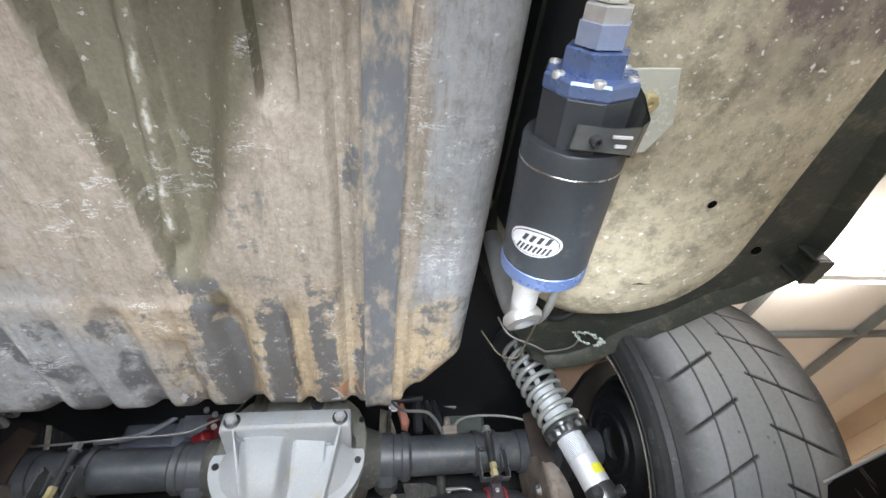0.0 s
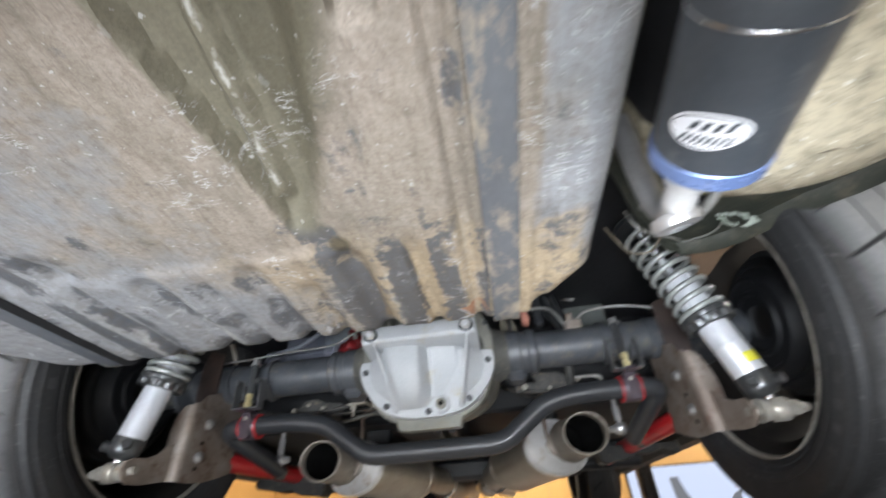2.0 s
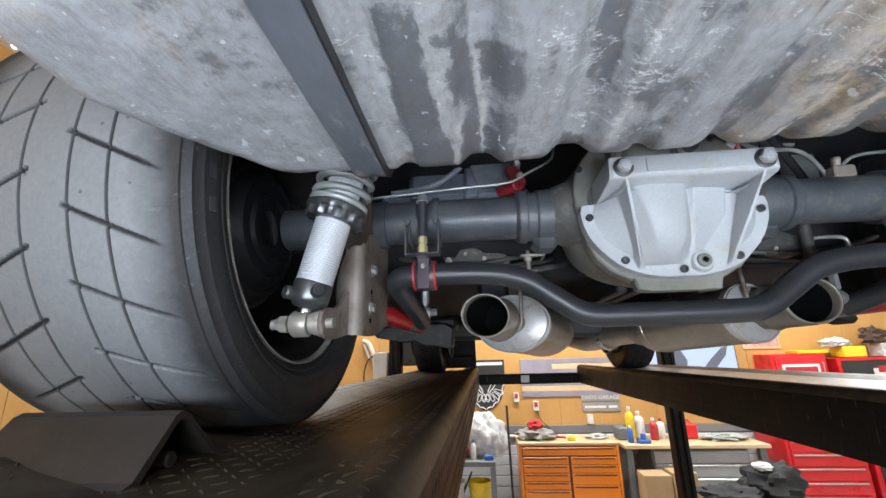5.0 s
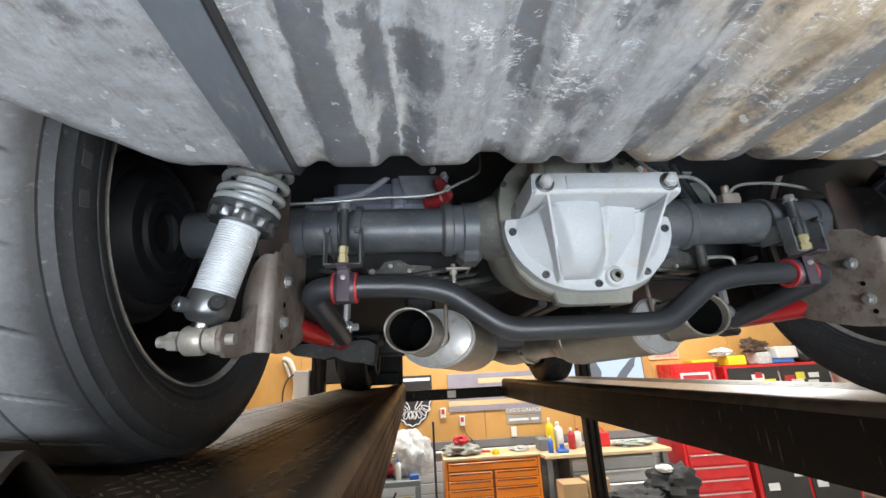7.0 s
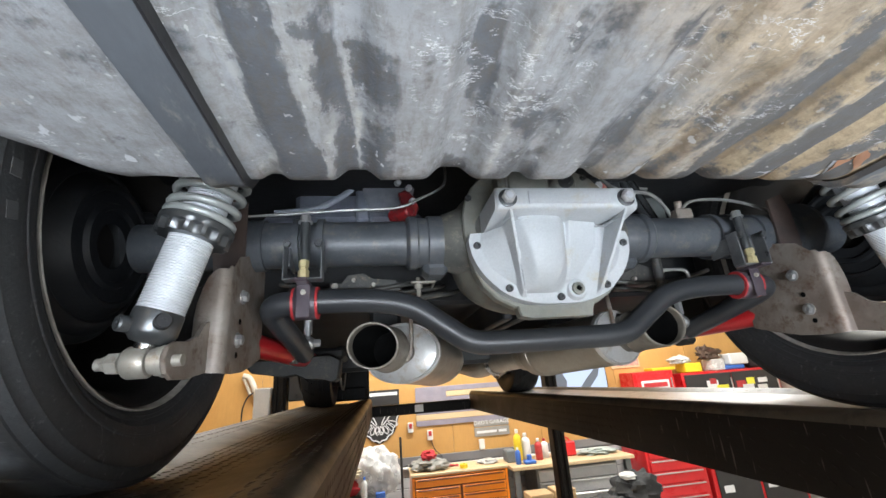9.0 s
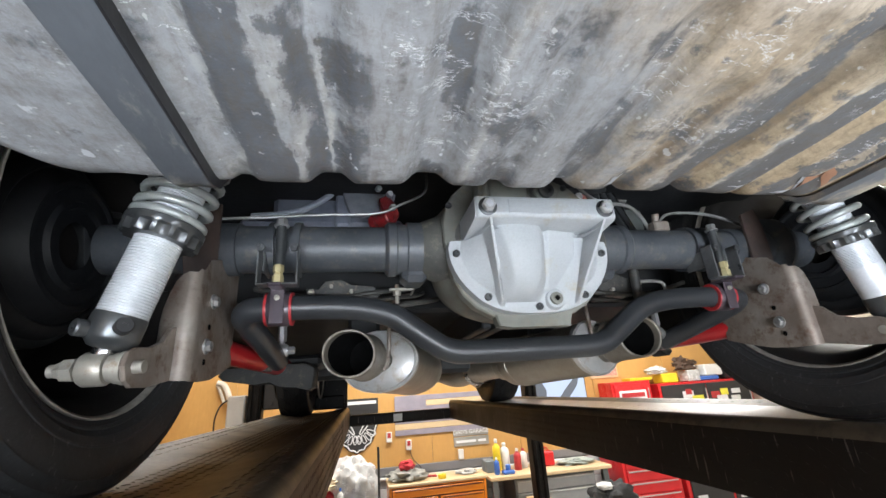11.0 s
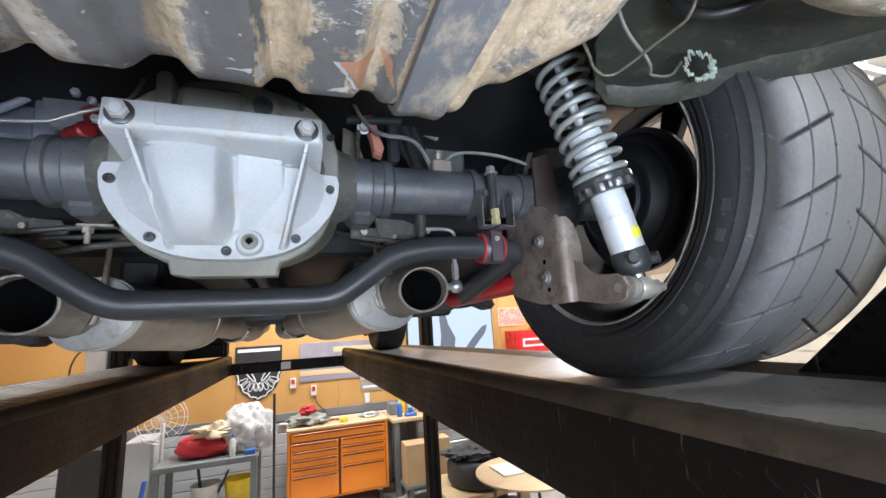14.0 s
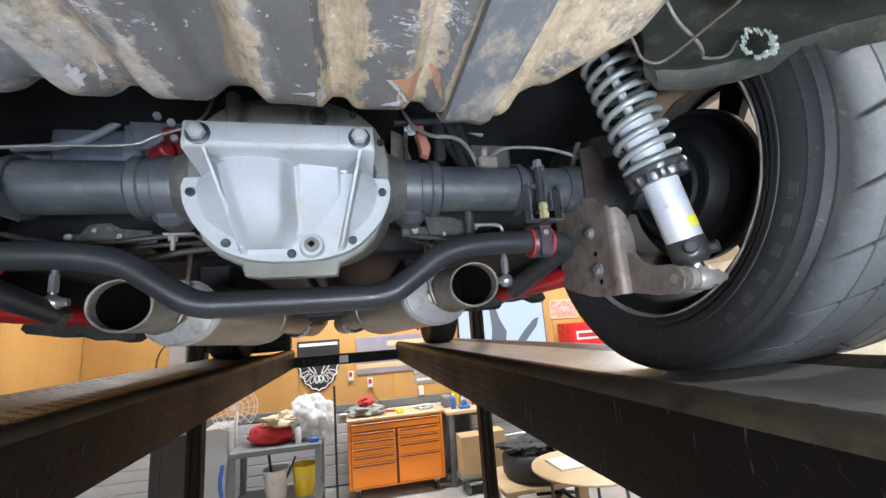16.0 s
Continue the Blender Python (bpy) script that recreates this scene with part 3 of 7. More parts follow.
        if cap and not closed:
            f += [tuple(range(seg))[::-1], tuple((n - 1) * seg + k for k in range(seg))]
        return self.add(v, f)

    def grid(self, rows, smooth=True, wrap=False):
        """A sheet through rows of points."""
        w = len(rows[0])
        f = [(a * w + k, a * w + (k + 1) % w, (a + 1) * w + (k + 1) % w, (a + 1) * w + k) for a in range(len(rows) - 1) for k in range(w if wrap else w - 1)]
        return self.add([p for row in rows for p in row], f, smooth)

    def prism(self, outline, m, depth, ch=0.0):
        """A flat outline in the x-y plane of m, made thick along its z."""
        n = len(outline)
        if ch:
            c = Vector((sum(p[0] for p in outline) / n, sum(p[1] for p in outline) / n))
            ins = [tuple(Vector(p) + (c - Vector(p)).normalized() * ch) for p in outline]
            layers = [(ins, 0), (outline, ch), (outline, depth - ch), (ins, depth)]
        else:
            layers = [(outline, 0), (outline, depth)]
        v = [(x, y, h) for o, h in layers for x, y in o]
        f = [(a * n + k, a * n + (k + 1) % n, (a + 1) * n + (k + 1) % n, (a + 1) * n + k) for a in range(len(layers) - 1) for k in range(n)]
        f += [tuple(range(n))[::-1], tuple((len(layers) - 1) * n + k for k in range(n))]
        return self.add(v, f, False, m)

    def data(self, name, mat):
        d = bpy.data.meshes.new(name)
        d.from_pydata(self.v, [], self.f)
        d.polygons.foreach_set("use_smooth", self.s)
        bm = bmesh.new()
        bm.from_mesh(d)
        bmesh.ops.recalc_face_normals(bm, faces=bm.faces)
        for e in bm.edges:
            if len(e.link_faces) == 2 and e.calc_face_angle(0) > 0.7:
                e.smooth = False
        bm.to_mesh(d)
        bm.free()
        d.materials.append(mat)
        return d


def axis(a, b):
    """The pose whose z runs from a to b."""
    a, b = Vector(a), Vector(b)
    return Matrix.Translation(a) @ (b - a).to_track_quat("Z", "Y").to_matrix().to_4x4()


HOME = {}


def thing(name, at, label, category, group="", kind=""):
    """A top-level thing with parts: an Empty at its base."""
    ob = new(name)
    ob.empty_display_size = 0.05
    ob.matrix_basis = Matrix.Translation(at)
    HOME[ob] = Matrix.Translation(at)
    return tagged(ob, label, category, group, kind)


def part(name, bm, mat, parent, label=""):
    ob = new(name, bm.data(name, mat))
    ob.parent = parent
    ob.matrix_parent_inverse = HOME.get(parent, Matrix()).inverted()
    return tagged(ob, label)


def solid(name, bm, mat, label, category, group="", kind=""):
    """A top-level thing of one mesh."""
    return tagged(new(name, bm.data(name, mat)), label, category, group, kind)


def bolt(parent, at, way, r=0.008, h=0.006, mat=None, name="bolt", washer=True, label=""):
    """A hexagon head on a round washer."""
    at, way = Vector(at), Vector(way).normalized()
    b = Mesh()
    if washer:
        b.lathe([(r * 0.3, -0.001), (r * 1.35, -0.001), (r * 1.35, 0.0015), (r * 0.9, 0.0018)], axis(at, at + way), 18)
    b.lathe([(r * 0.8, 0.0), (r, 0.001), (r, h * 0.85), (r * 0.86, h), (r * 0.3, h), (r * 0.28, h * 0.8), (0.0001, h * 0.8)], axis(at, at + way), 6, False)
    return part(name, b, mat or CHROME, parent, label)


def socket_bolt(parent, at, way, r=0.006, mat=None):
    at, way = Vector(at), Vector(way).normalized()
    b = Mesh().lathe([(r, -0.002), (r, 0.0035), (r * 0.85, 0.0045), (r * 0.5, 0.0045), (r * 0.48, 0.001), (0.0001, 0.001)], axis(at, at + way), 14)
    return part("bolt", b, mat or COLLAR, parent)


def ease(x):
    x = min(1.0, max(0.0, x))
    return x * x * (3 - 2 * x)


# ---- the car ----
AXY, AXZ, TOPZ = -0.05, 2.143, 1.751  # axle line, and the runway that the tyres stand on
car = thing("car", (0, 0, TOPZ), "coupe raised on a lift, its dusty rear underside seen from below", "car")

# fuel tank: a pressed pan with ribs across its front edge
TXL, TXR, TYR = -0.648, 0.305, -1.5
GROOVES = [(-0.405, 0.014, 0.006, -1.5), (-0.335, 0.022, 0.011, -0.78), (-0.25, 0.026, 0.013, -0.72), (-0.185, 0.016, 0.008, -0.70), (-0.118, 0.022, 0.012, -0.72),
           (-0.062, 0.018, 0.010, -0.66), (0.008, 0.024, 0.014, -0.72), (0.083, 0.014, 0.010, -0.72), (0.146, 0.013, 0.009, -1.5), (0.232, 0.016, 0.006, -0.75)]


def clip01(v):
    return min(1.0, max(0.0, v))


def tank_front(x):
    u = max(0.0, -0.535 - x)
    return -0.468 - 1.45 * max(0.0, x - 0.222) - 0.75 * u - 6.8 * u * u


def tank_z(x, y):
    yf = tank_front(x)
    z = 2.046 + 0.055 * max(0.0, -0.5 - y) + 0.03 * max(0.0, -0.9 - y)
    d = min(x - TXL, TXR - x, (yf - y) / (1.7 if x > 0.222 else 1.0 + 0.7 * clip01((-0.52 - x) / 0.04)))
    r = 0.05
    if d < r:
        z += r - math.sqrt(max(0.0, r * r - (r - d) ** 2))
    for xc, hw, deep, y1 in GROOVES:
        if abs(x - xc) < hw:
            z += deep * ease(1.4 * (1 - abs(x - xc) / hw)) * ease((y - y1) / 0.05) * ease((yf + 0.35 - y) / 0.3)
    # wedge-shaped recess that widens towards the tail, with a ridge down its middle
    if y < -0.73:
        k = -0.73 - y
        a, b = -0.034 - 0.12 * k, -0.015 + 0.55 * min(k, 0.1) + 0.22 * max(0.0, k - 0.1)
        z += 0.024 * ease((x - a) / 0.007) * ease((b - x) / 0.03) * ease(k / 0.05)
        ridge = -0.026 + 0.11 * (k - 0.07)
        z -= 0.011 * ease(1.5 * (1 - abs(x - ridge) / 0.014)) * ease((k - 0.03) / 0.04)
    # blind slot
    if y < -0.925:
        z += 0.018 * ease((0.018 - abs(x - 0.099)) / 0.006) * ease((-0.935 - y) / 0.018)
    # cross step and dents
    z += 0.004 * ease((-0.70 - y) / 0.02) * ease((0.02 - x) / 0.05)
    z += 0.0025 * noise.noise((x * 9, y * 9, 0)) + 0.0012 * noise.noise((x * 31, y * 31, 3))
    return z


def fuel_tank():
    nx, ny = 260, 200
    xs = [TXL + (TXR - TXL) * (0.5 - 0.5 * math.cos(math.pi * k / nx)) * 0.35 + (TXR - TXL) * 0.65 * k / nx for k in range(nx + 1)]
    rows = []
    for j in range(ny + 1):
        v = j / ny
        v = v * v * 0.45 + v * 0.55
        rows.append([(x, tank_front(x) + (TYR - tank_front(x)) * v, tank_z(x, tank_front(x) + (TYR - tank_front(x)) * v)) for x in xs])
    rim = rows[0][:] + [r[-1] for r in rows[1:]] + rows[-1][::-1][1:] + [r[0] for r in rows[::-1][1:-1]]
    b = Mesh().grid(rows)
    b.grid([rim, [(x, y, 2.36) for x, y, z in rim]], True, True)
    b.add([(x, y, 2.36) for x, y, z in rim], [tuple(range(len(rim)))], False)
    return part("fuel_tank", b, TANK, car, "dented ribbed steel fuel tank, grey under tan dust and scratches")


tank = fuel_tank()
for x0, x1 in ((0.166, 0.203), (-0.455, -0.425)):  # hold-down straps
    rows = []
    for k in range(60):
        y = -0.462 - 1.0 * k / 59
        zz = 2.036 + 0.055 * max(0.0, -0.5 - y) + 0.03 * max(0.0, -0.9 - y) + 0.04 * max(0.0, 1 - (tank_front(x0) - y) / 0.045) ** 2
        rows.append([(x0, y, zz + 0.008), (x0, y, zz + 0.001), (x0 + 0.003, y, zz), ((x0 + x1) / 2, y, zz + 0.002), (x1 - 0.003, y, zz), (x1, y, zz + 0.001), (x1, y, zz + 0.008)])
    part("strap", Mesh().grid(rows), STRAP if x0 > 0 else STRAPL, tank, "flat steel tank strap")
    if x0 < 0:
        # added black strip draws the shadow gap along the strap's raised edge
        part("gap_line_strip", Mesh().grid([[(x1 - 0.0003, p[5][1], p[5][2] - 0.0012), (x1 + 0.0014, p[5][1], p[5][2] - 0.0012), (x1 + 0.0014, p[5][1], p[5][2] + 0.009)] for p in rows]), BLACKPL, tank, "black strip that draws the dark gap line beside the strap")
# scraped patches on the tank
def flake(corners, seed, z_of, up, rough=0.0012, step=7):
    """A thin scraped patch with ragged straight sides between its corners, laid on a surface."""
    n = len(corners)
    cx, cy = sum(p[0] for p in corners) / n, sum(p[1] for p in corners) / n
    edge = []
    for k in range(n):
        (ax, ay), (bx, by) = corners[k], corners[(k + 1) % n]
        for q in range(step):
            x, y = ax + (bx - ax) * q / step, ay + (by - ay) * q / step
            edge.append((x + rough * noise.noise((x * 300, y * 300, seed)), y + rough * noise.noise((x * 300, y * 300, seed + 9.5))))
    rows = [[(cx + s * (x - cx), cy + s * (y - cy), z_of(cx + s * (x - cx), cy + s * (y - cy)) - up * (1.15 - 0.15 * s)) for x, y in edge] for s in (0.02, 0.4, 0.75, 1.0)]
    return Mesh().grid(rows, True, True)


part("scrape", flake([(0.12, -0.543), (0.143, -0.552), (0.139, -0.507), (0.131, -0.53)], 1, tank_z, 0.0013), PRIMER, tank, "orange scraped patch")
part("scrape", flake([(0.146, -0.552), (0.154, -0.549), (0.161, -0.524), (0.153, -0.534)], 2, tank_z, 0.0013), PRIMER, tank)
for seed, corners in enumerate(([(0.1175, -0.543), (0.123, -0.541), (0.137, -0.512), (0.131, -0.521)], [(0.114, -0.51), (0.128, -0.519), (0.13, -0.51)], [(-0.077, -0.539), (-0.075, -0.524), (-0.084, -0.513), (-0.082, -0.528)],
                                [(-0.067, -0.534), (-0.069, -0.512), (-0.072, -0.514)], [(0.05, -0.521), (0.068, -0.523), (0.066, -0.518)], [(0.071, -0.539), (0.073, -0.512), (0.07, -0.509)])):
    part("bare_chip", flake(corners, 20 + seed, tank_z, 0.0009, 0.0022), CHIP, tank, "pale chip of bare metal")

# spare wheel well: a rounded tub beside the tank
def rounded(x0, x1, y0, y1, r, n=10):
    pts = []
    for cx, cy, a0 in ((x1 - r, y1 - r, 0), (x0 + r, y1 - r, 90), (x0 + r, y0 + r, 180), (x1 - r, y0 + r, 270)):
        pts += [(cx + r * math.cos(radians(a0 + 90 * k / n)), cy + r * math.sin(radians(a0 + 90 * k / n))) for k in range(n + 1)]
    return pts


def tub():
    b = Mesh()
    rings = []
    for inset, z in ((0.0, 2.42), (0.0, 2.20), (0.006, 2.16), (0.022, 2.128), (0.05, 2.105), (0.09, 2.095), (0.13, 2.091)):
        rings.append([(x, y, z + 0.004 * noise.noise((x * 8, y * 8, 5))) for x, y in rounded(0.355 + inset, 0.715 - inset, -1.6, -0.585 - inset, max(0.16 - inset * 0.6, 0.05), 14)])
    b.grid(rings, True, True)
    b.add([(x, y, z) for x, y, z in rings[-1]], [tuple(range(len(rings[-1])))], True)
    return b


well = part("spare_wheel_well", tub(), WELL, car, "rounded steel spare wheel well, speckled with tan dirt")
b = Mesh().lathe([(0.0055, -0.0006), (0.0048, -0.001), (0.0001, -0.001)], pose(0.562, -0.852, 2.0905, 0, 0, 0), 18)
part("drain_hole", b, SOOT, well, "small dark drain hole")
# body floor and rear wheel arches: near-black sheet metal that closes the view upward
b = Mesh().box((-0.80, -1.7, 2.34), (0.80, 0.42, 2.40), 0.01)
part("boot_floor", b, DARK, car, "near-black boot floor")
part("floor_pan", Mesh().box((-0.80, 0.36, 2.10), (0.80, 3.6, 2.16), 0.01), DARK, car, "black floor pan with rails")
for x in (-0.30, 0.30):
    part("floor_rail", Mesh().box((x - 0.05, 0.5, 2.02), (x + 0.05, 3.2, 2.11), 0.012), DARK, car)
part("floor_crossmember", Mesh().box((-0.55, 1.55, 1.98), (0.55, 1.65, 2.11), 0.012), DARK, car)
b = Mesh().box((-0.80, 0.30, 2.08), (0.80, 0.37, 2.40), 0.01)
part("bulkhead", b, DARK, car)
for s in (-1, 1):
    b = Mesh().box((s * 0.80, 0.42, 1.99), (s * 0.90, 2.0, 2.25), 0.02)
    part("sill", b, DARK, car, "black rocker sill")
    # quarter panel with its wheel arch
    edge = 2.36
    arch = [(-1.6, edge + 0.06), (-0.52, edge + 0.06)]
    arch += [(AXY + 0.47 * math.cos(radians(a)), AXZ + 0.42 * math.sin(radians(a))) for a in range(144, -1, -12)]
    arch += [(0.48, 2.0), (0.60, 2.0), (0.60, 2.75), (-1.6, 2.75)]
    part("quarter_panel", Mesh().prism(arch, Matrix(((0, 0, 1, s * 1.0), (1, 0, 0, 0), (0, 1, 0, 0), (0, 0, 0, 1))), 0.012), UNDERSEAL, car, "dark quarter panel with an open wheel arch")
    # inner wheel house roof
    rows = []
    for a in range(150, 31, -8):
        rows.append([(s * x, AXY + 0.47 * math.cos(radians(a)), AXZ + 0.44 * math.sin(radians(a))) for x in (0.62, 1.0)])
    part("wheel_house", Mesh().grid(rows), RUST if s > 0 else DARK, car, "inner wheel house, rusty at right, near-black at left")

# rear frame rails with their stamped lower flange behind each wheel
RAIL = [(0.40, -0.53), (0.455, -0.42), (0.52, -0.34), (0.565, -0.312), (0.60, -0.328), (0.65, -0.36), (0.683, -0.405), (0.72, -0.452), (0.765, -0.485), (0.80, -0.53), (0.83, -0.565), (0.86, -0.575), (0.92, -0.65), (0.872, -0.86), (0.80, -1.15), (0.79, -1.55), (0.36, -1.55), (0.36, -0.60)]


def rail(s):
    b = Mesh()
    pts = []
    line = RAIL if s > 0 else [(min(x, 0.62), y) for x, y in RAIL]
    for k, (x, y) in enumerate(line):  # denser outline with a ragged rim
        x2, y2 = line[(k + 1) % len(line)]
        for q in range(5):
            f = q / 5
            px, py = x + (x2 - x) * f, y + (y2 - y) * f
            pts.append((s * px, py + 0.004 * noise.noise((px * 60, py * 60, 1)), 0))
    zl = lambda x, y: 2.165 + 0.16 * max(0.0, 0.62 - abs(x)) + 0.09 * max(0.0, y + 0.75)
    lower = [(x, y, zl(x, y)) for x, y, _ in pts]
    inner = [(x * 0.985, y - 0.012, zl(x, y) + 0.006) for x, y, _ in pts]
    deep = [(x * 0.97, y - 0.02, zl(x, y) + 0.02) for x, y, _ in pts]
    top = [(x, y, 2.42) for x, y, _ in pts]
    b.grid([top, lower], True, True)
    b.grid([lower, inner, deep], True, True)
    b.add(deep, [tuple(range(len(deep)))], False)
    return part("frame_rail", b, UNDERSEAL, car, "dark undersealed frame rail with a ragged flange")


rails = {s: rail(s) for s in (-1, 1)}


def rail_z(x, y):
    return 2.165 + 0.16 * max(0.0, 0.62 - abs(x)) + 0.09 * max(0.0, y + 0.75) + 0.012


b = Mesh()
rnd = random.Random(11)
for k in range(120):
    a = 2 * math.pi * k / 120
    if 1.9 < a < 2.15 or 4.3 < a < 4.5:
        continue
    rr = 0.021 + 0.002 * math.sin(5 * a) + 0.0015 * math.sin(11 * a + 1) + rnd.uniform(-0.0028, 0.003)
    cx, cy = 0.603 + 39 * rr * (0.024 * math.cos(a) + 0.029 * math.sin(a)), -0.443 + 39 * rr * (0.024 * math.sin(a) - 0.0055 * math.cos(a))
    w = rnd.uniform(0.0005, 0.0011) + (rnd.uniform(0.0005, 0.0022) if a < 1.1 or a > 5.7 else 0)
    b.lathe([(w, 0.004), (w * 0.9, -0.0004), (0.0001, -0.0006)], pose(cx, cy, rail_z(cx, cy) - 0.0115, 0, 0, 40 * k), 6)
part("chalk_ring", b, CHALK, rails[1], "rough ring of pale green chalk")
for at, r in (((0.80, -0.70), 0.008), ((0.86, -0.88), 0.01)):
    z = rail_z(*at) + 0.006
    part("rail_hole", Mesh().lathe([(r, 0.0), (r * 0.9, -0.003), (0.0001, -0.003)], pose(*at, z, 0, 0, 0), 16), SOOT, rails[1])
# bump-stop bracket with a square opening, at the rail's outer edge
b = Mesh().box((0.872, -0.715, 2.148), (0.905, -0.708, 2.19), 0.003).box((0.872, -0.672, 2.148), (0.905, -0.665, 2.19), 0.003).box((0.872, -0.715, 2.143), (0.905, -0.665, 2.15), 0.002)
part("jack_point", b, UNDERSEAL, rails[1])
low = [(0.63, 2.2), (0.665, 2.228), (0.7, 2.262), (0.75, 2.292), (0.8, 2.306), (0.85, 2.318)]
b = Mesh().grid([[(x, -0.21, z) for x, z in low], [(x, -0.2, z) for x, z in low], [(x, -0.195, 0.5 * z + 1.19) for x, z in low], [(x, -0.195, 2.38) for x, z in low]])
part("inner_panel", b, surf("brown_primer", (0.24, 0.15, 0.09), (0.15, 0.1, 0.065), 0.7, 0, 14, 140, 0.3), car, "rusty brown inner panel")
# wires and pipes along the rail
b = Mesh().tube([(0.375, -0.47, 2.20), (0.39, -0.475, 2.155), (0.405, -0.461, 2.148), (0.436, -0.452, 2.148), (0.443, -0.478, 2.15), (0.444, -0.521, 2.15), (0.45, -0.558, 2.152), (0.452, -0.575, 2.25)], 0.0017, 8)
part("wire", b, surf("tan_wire", (0.16, 0.135, 0.1), (0.1, 0.085, 0.065), 0.5, 0, 30), car, "thin tan wire")
b = Mesh().tube([(0.40, -0.51, 2.2), (0.409, -0.508, 2.16), (0.46, -0.485, 2.157), (0.485, -0.468, 2.157), (0.497, -0.452, 2.162), (0.573, -0.424, 2.19), (0.60, -0.42, 2.22)], 0.0018, 8)
part("wire", b, LINE, car)
b = Mesh().tube([(0.48, -0.5, 2.24), (0.50, -0.52, 2.185), (0.53, -0.55, 2.18), (0.55, -0.57, 2.19), (0.56, -0.575, 2.28)], 0.007, 10)
part("hose", b, BLACKPL, car, "black vent hose")

# ---- rear axle ----
axle = part("rear_axle", Mesh().lathe([(0.03, 0.0), (0.0445, 0.002), (0.0445, 1.498), (0.03, 1.5)], axis((-0.75, AXY, AXZ), (0.75, AXY, AXZ)), 40), AXLE, car, "satin black solid rear axle with a silver differential cover")
for s in (-1, 1):
    prof = [(0.052, 0.0), (0.055, 0.03), (0.055, 0.055), (0.0505, 0.058), (0.0505, 0.075), (0.0545, 0.078), (0.0545, 0.092), (0.05, 0.097), (0.0445, 0.099)]
    part("housing_neck", Mesh().lathe([(0.088, 0.0), (0.08, 0.02), (0.066, 0.05), (0.057, 0.075), (0.054, 0.078)], axis((s * 0.115, AXY, AXZ), (s * 0.7, AXY, AXZ)), 36), DUSTCAST, axle, "dusty cast neck of the axle housing")
    part("tube_collar", Mesh().lathe(prof, axis((s * 0.165, AXY, AXZ), (s * 0.7, AXY, AXZ)), 40), AXLE, axle)
    b = Mesh().lathe([(0.07, 0), (0.075, 0.004), (0.075, 0.014), (0.06, 0.018), (0.045, 0.03)], axis((s * 0.665, AXY, AXZ), (s * 0.5, AXY, AXZ)), 30)
    part("axle_flange", b, AXLE, axle)
    b = Mesh().box((s * 0.18, AXY - 0.02, AXZ - 0.07), (s * 0.232, AXY + 0.05, AXZ - 0.03), 0.012)
    part("casting_web", b, AXLE, axle)
# differential housing
b = Mesh()
rows = []
for k in range(25):
    a = math.pi * k / 24
    x = -0.168 * math.cos(a)
    q = math.sin(a) ** 0.6
    rows.append([(x, -0.03 + (0.115 if math.cos(t) > 0 else 0.095) * math.cos(t) * max(q, 0.28), AXZ - 0.008 + 0.146 * max(q, 0.3) * math.sin(t)) for t in [2 * math.pi * j / 32 for j in range(32)]])
b.grid(rows, True, True)
b.lathe([(0.07, 0.0), (0.06, 0.12), (0.045, 0.2), (0.045, 0.26)], axis((0, 0.05, AXZ - 0.03), (0, 0.4, AXZ - 0.04)), 28)
# darker than the flange: grease, and the shade behind the cover in the colour
part("housing", b, surf("dim_oily_cast_iron", (0.17, 0.165, 0.14), (0.075, 0.072, 0.062), 0.5, 0.15, 9, 160, 0.4, dirt=(0.12, 0.09, 0.06), dirt_at=0.58), axle, "grey cast iron differential housing")
# housing flange behind the cover
COVER = [(2.170, 0.126), (2.1245, 0.128), (2.1235, 0.1535), (2.11, 0.157), (2.098, 0.156), (2.084, 0.1535), (2.067, 0.147), (2.055, 0.1405), (2.04, 0.13), (2.027, 0.1175), (2.015, 0.105), (2.008, 0.094), (2.001, 0.079), (1.996, 0.064), (1.992, 0.044), (1.99, 0.028)]


def cover_w(z):
    for (z1, w1), (z0, w0) in zip(COVER, COVER[1:]):
        if z >= z0:
            return w0 + (w1 - w0) * (z - z0) / (z1 - z0)
    return COVER[-1][1]


def rib_lines(z):
    """Where the two ribs from the load bolts to the lower bolts stand at this height."""
    k = clip01((2.136 - z) / 0.131)
    return -0.101 + 0.034 * k, 0.107 - 0.032 * k


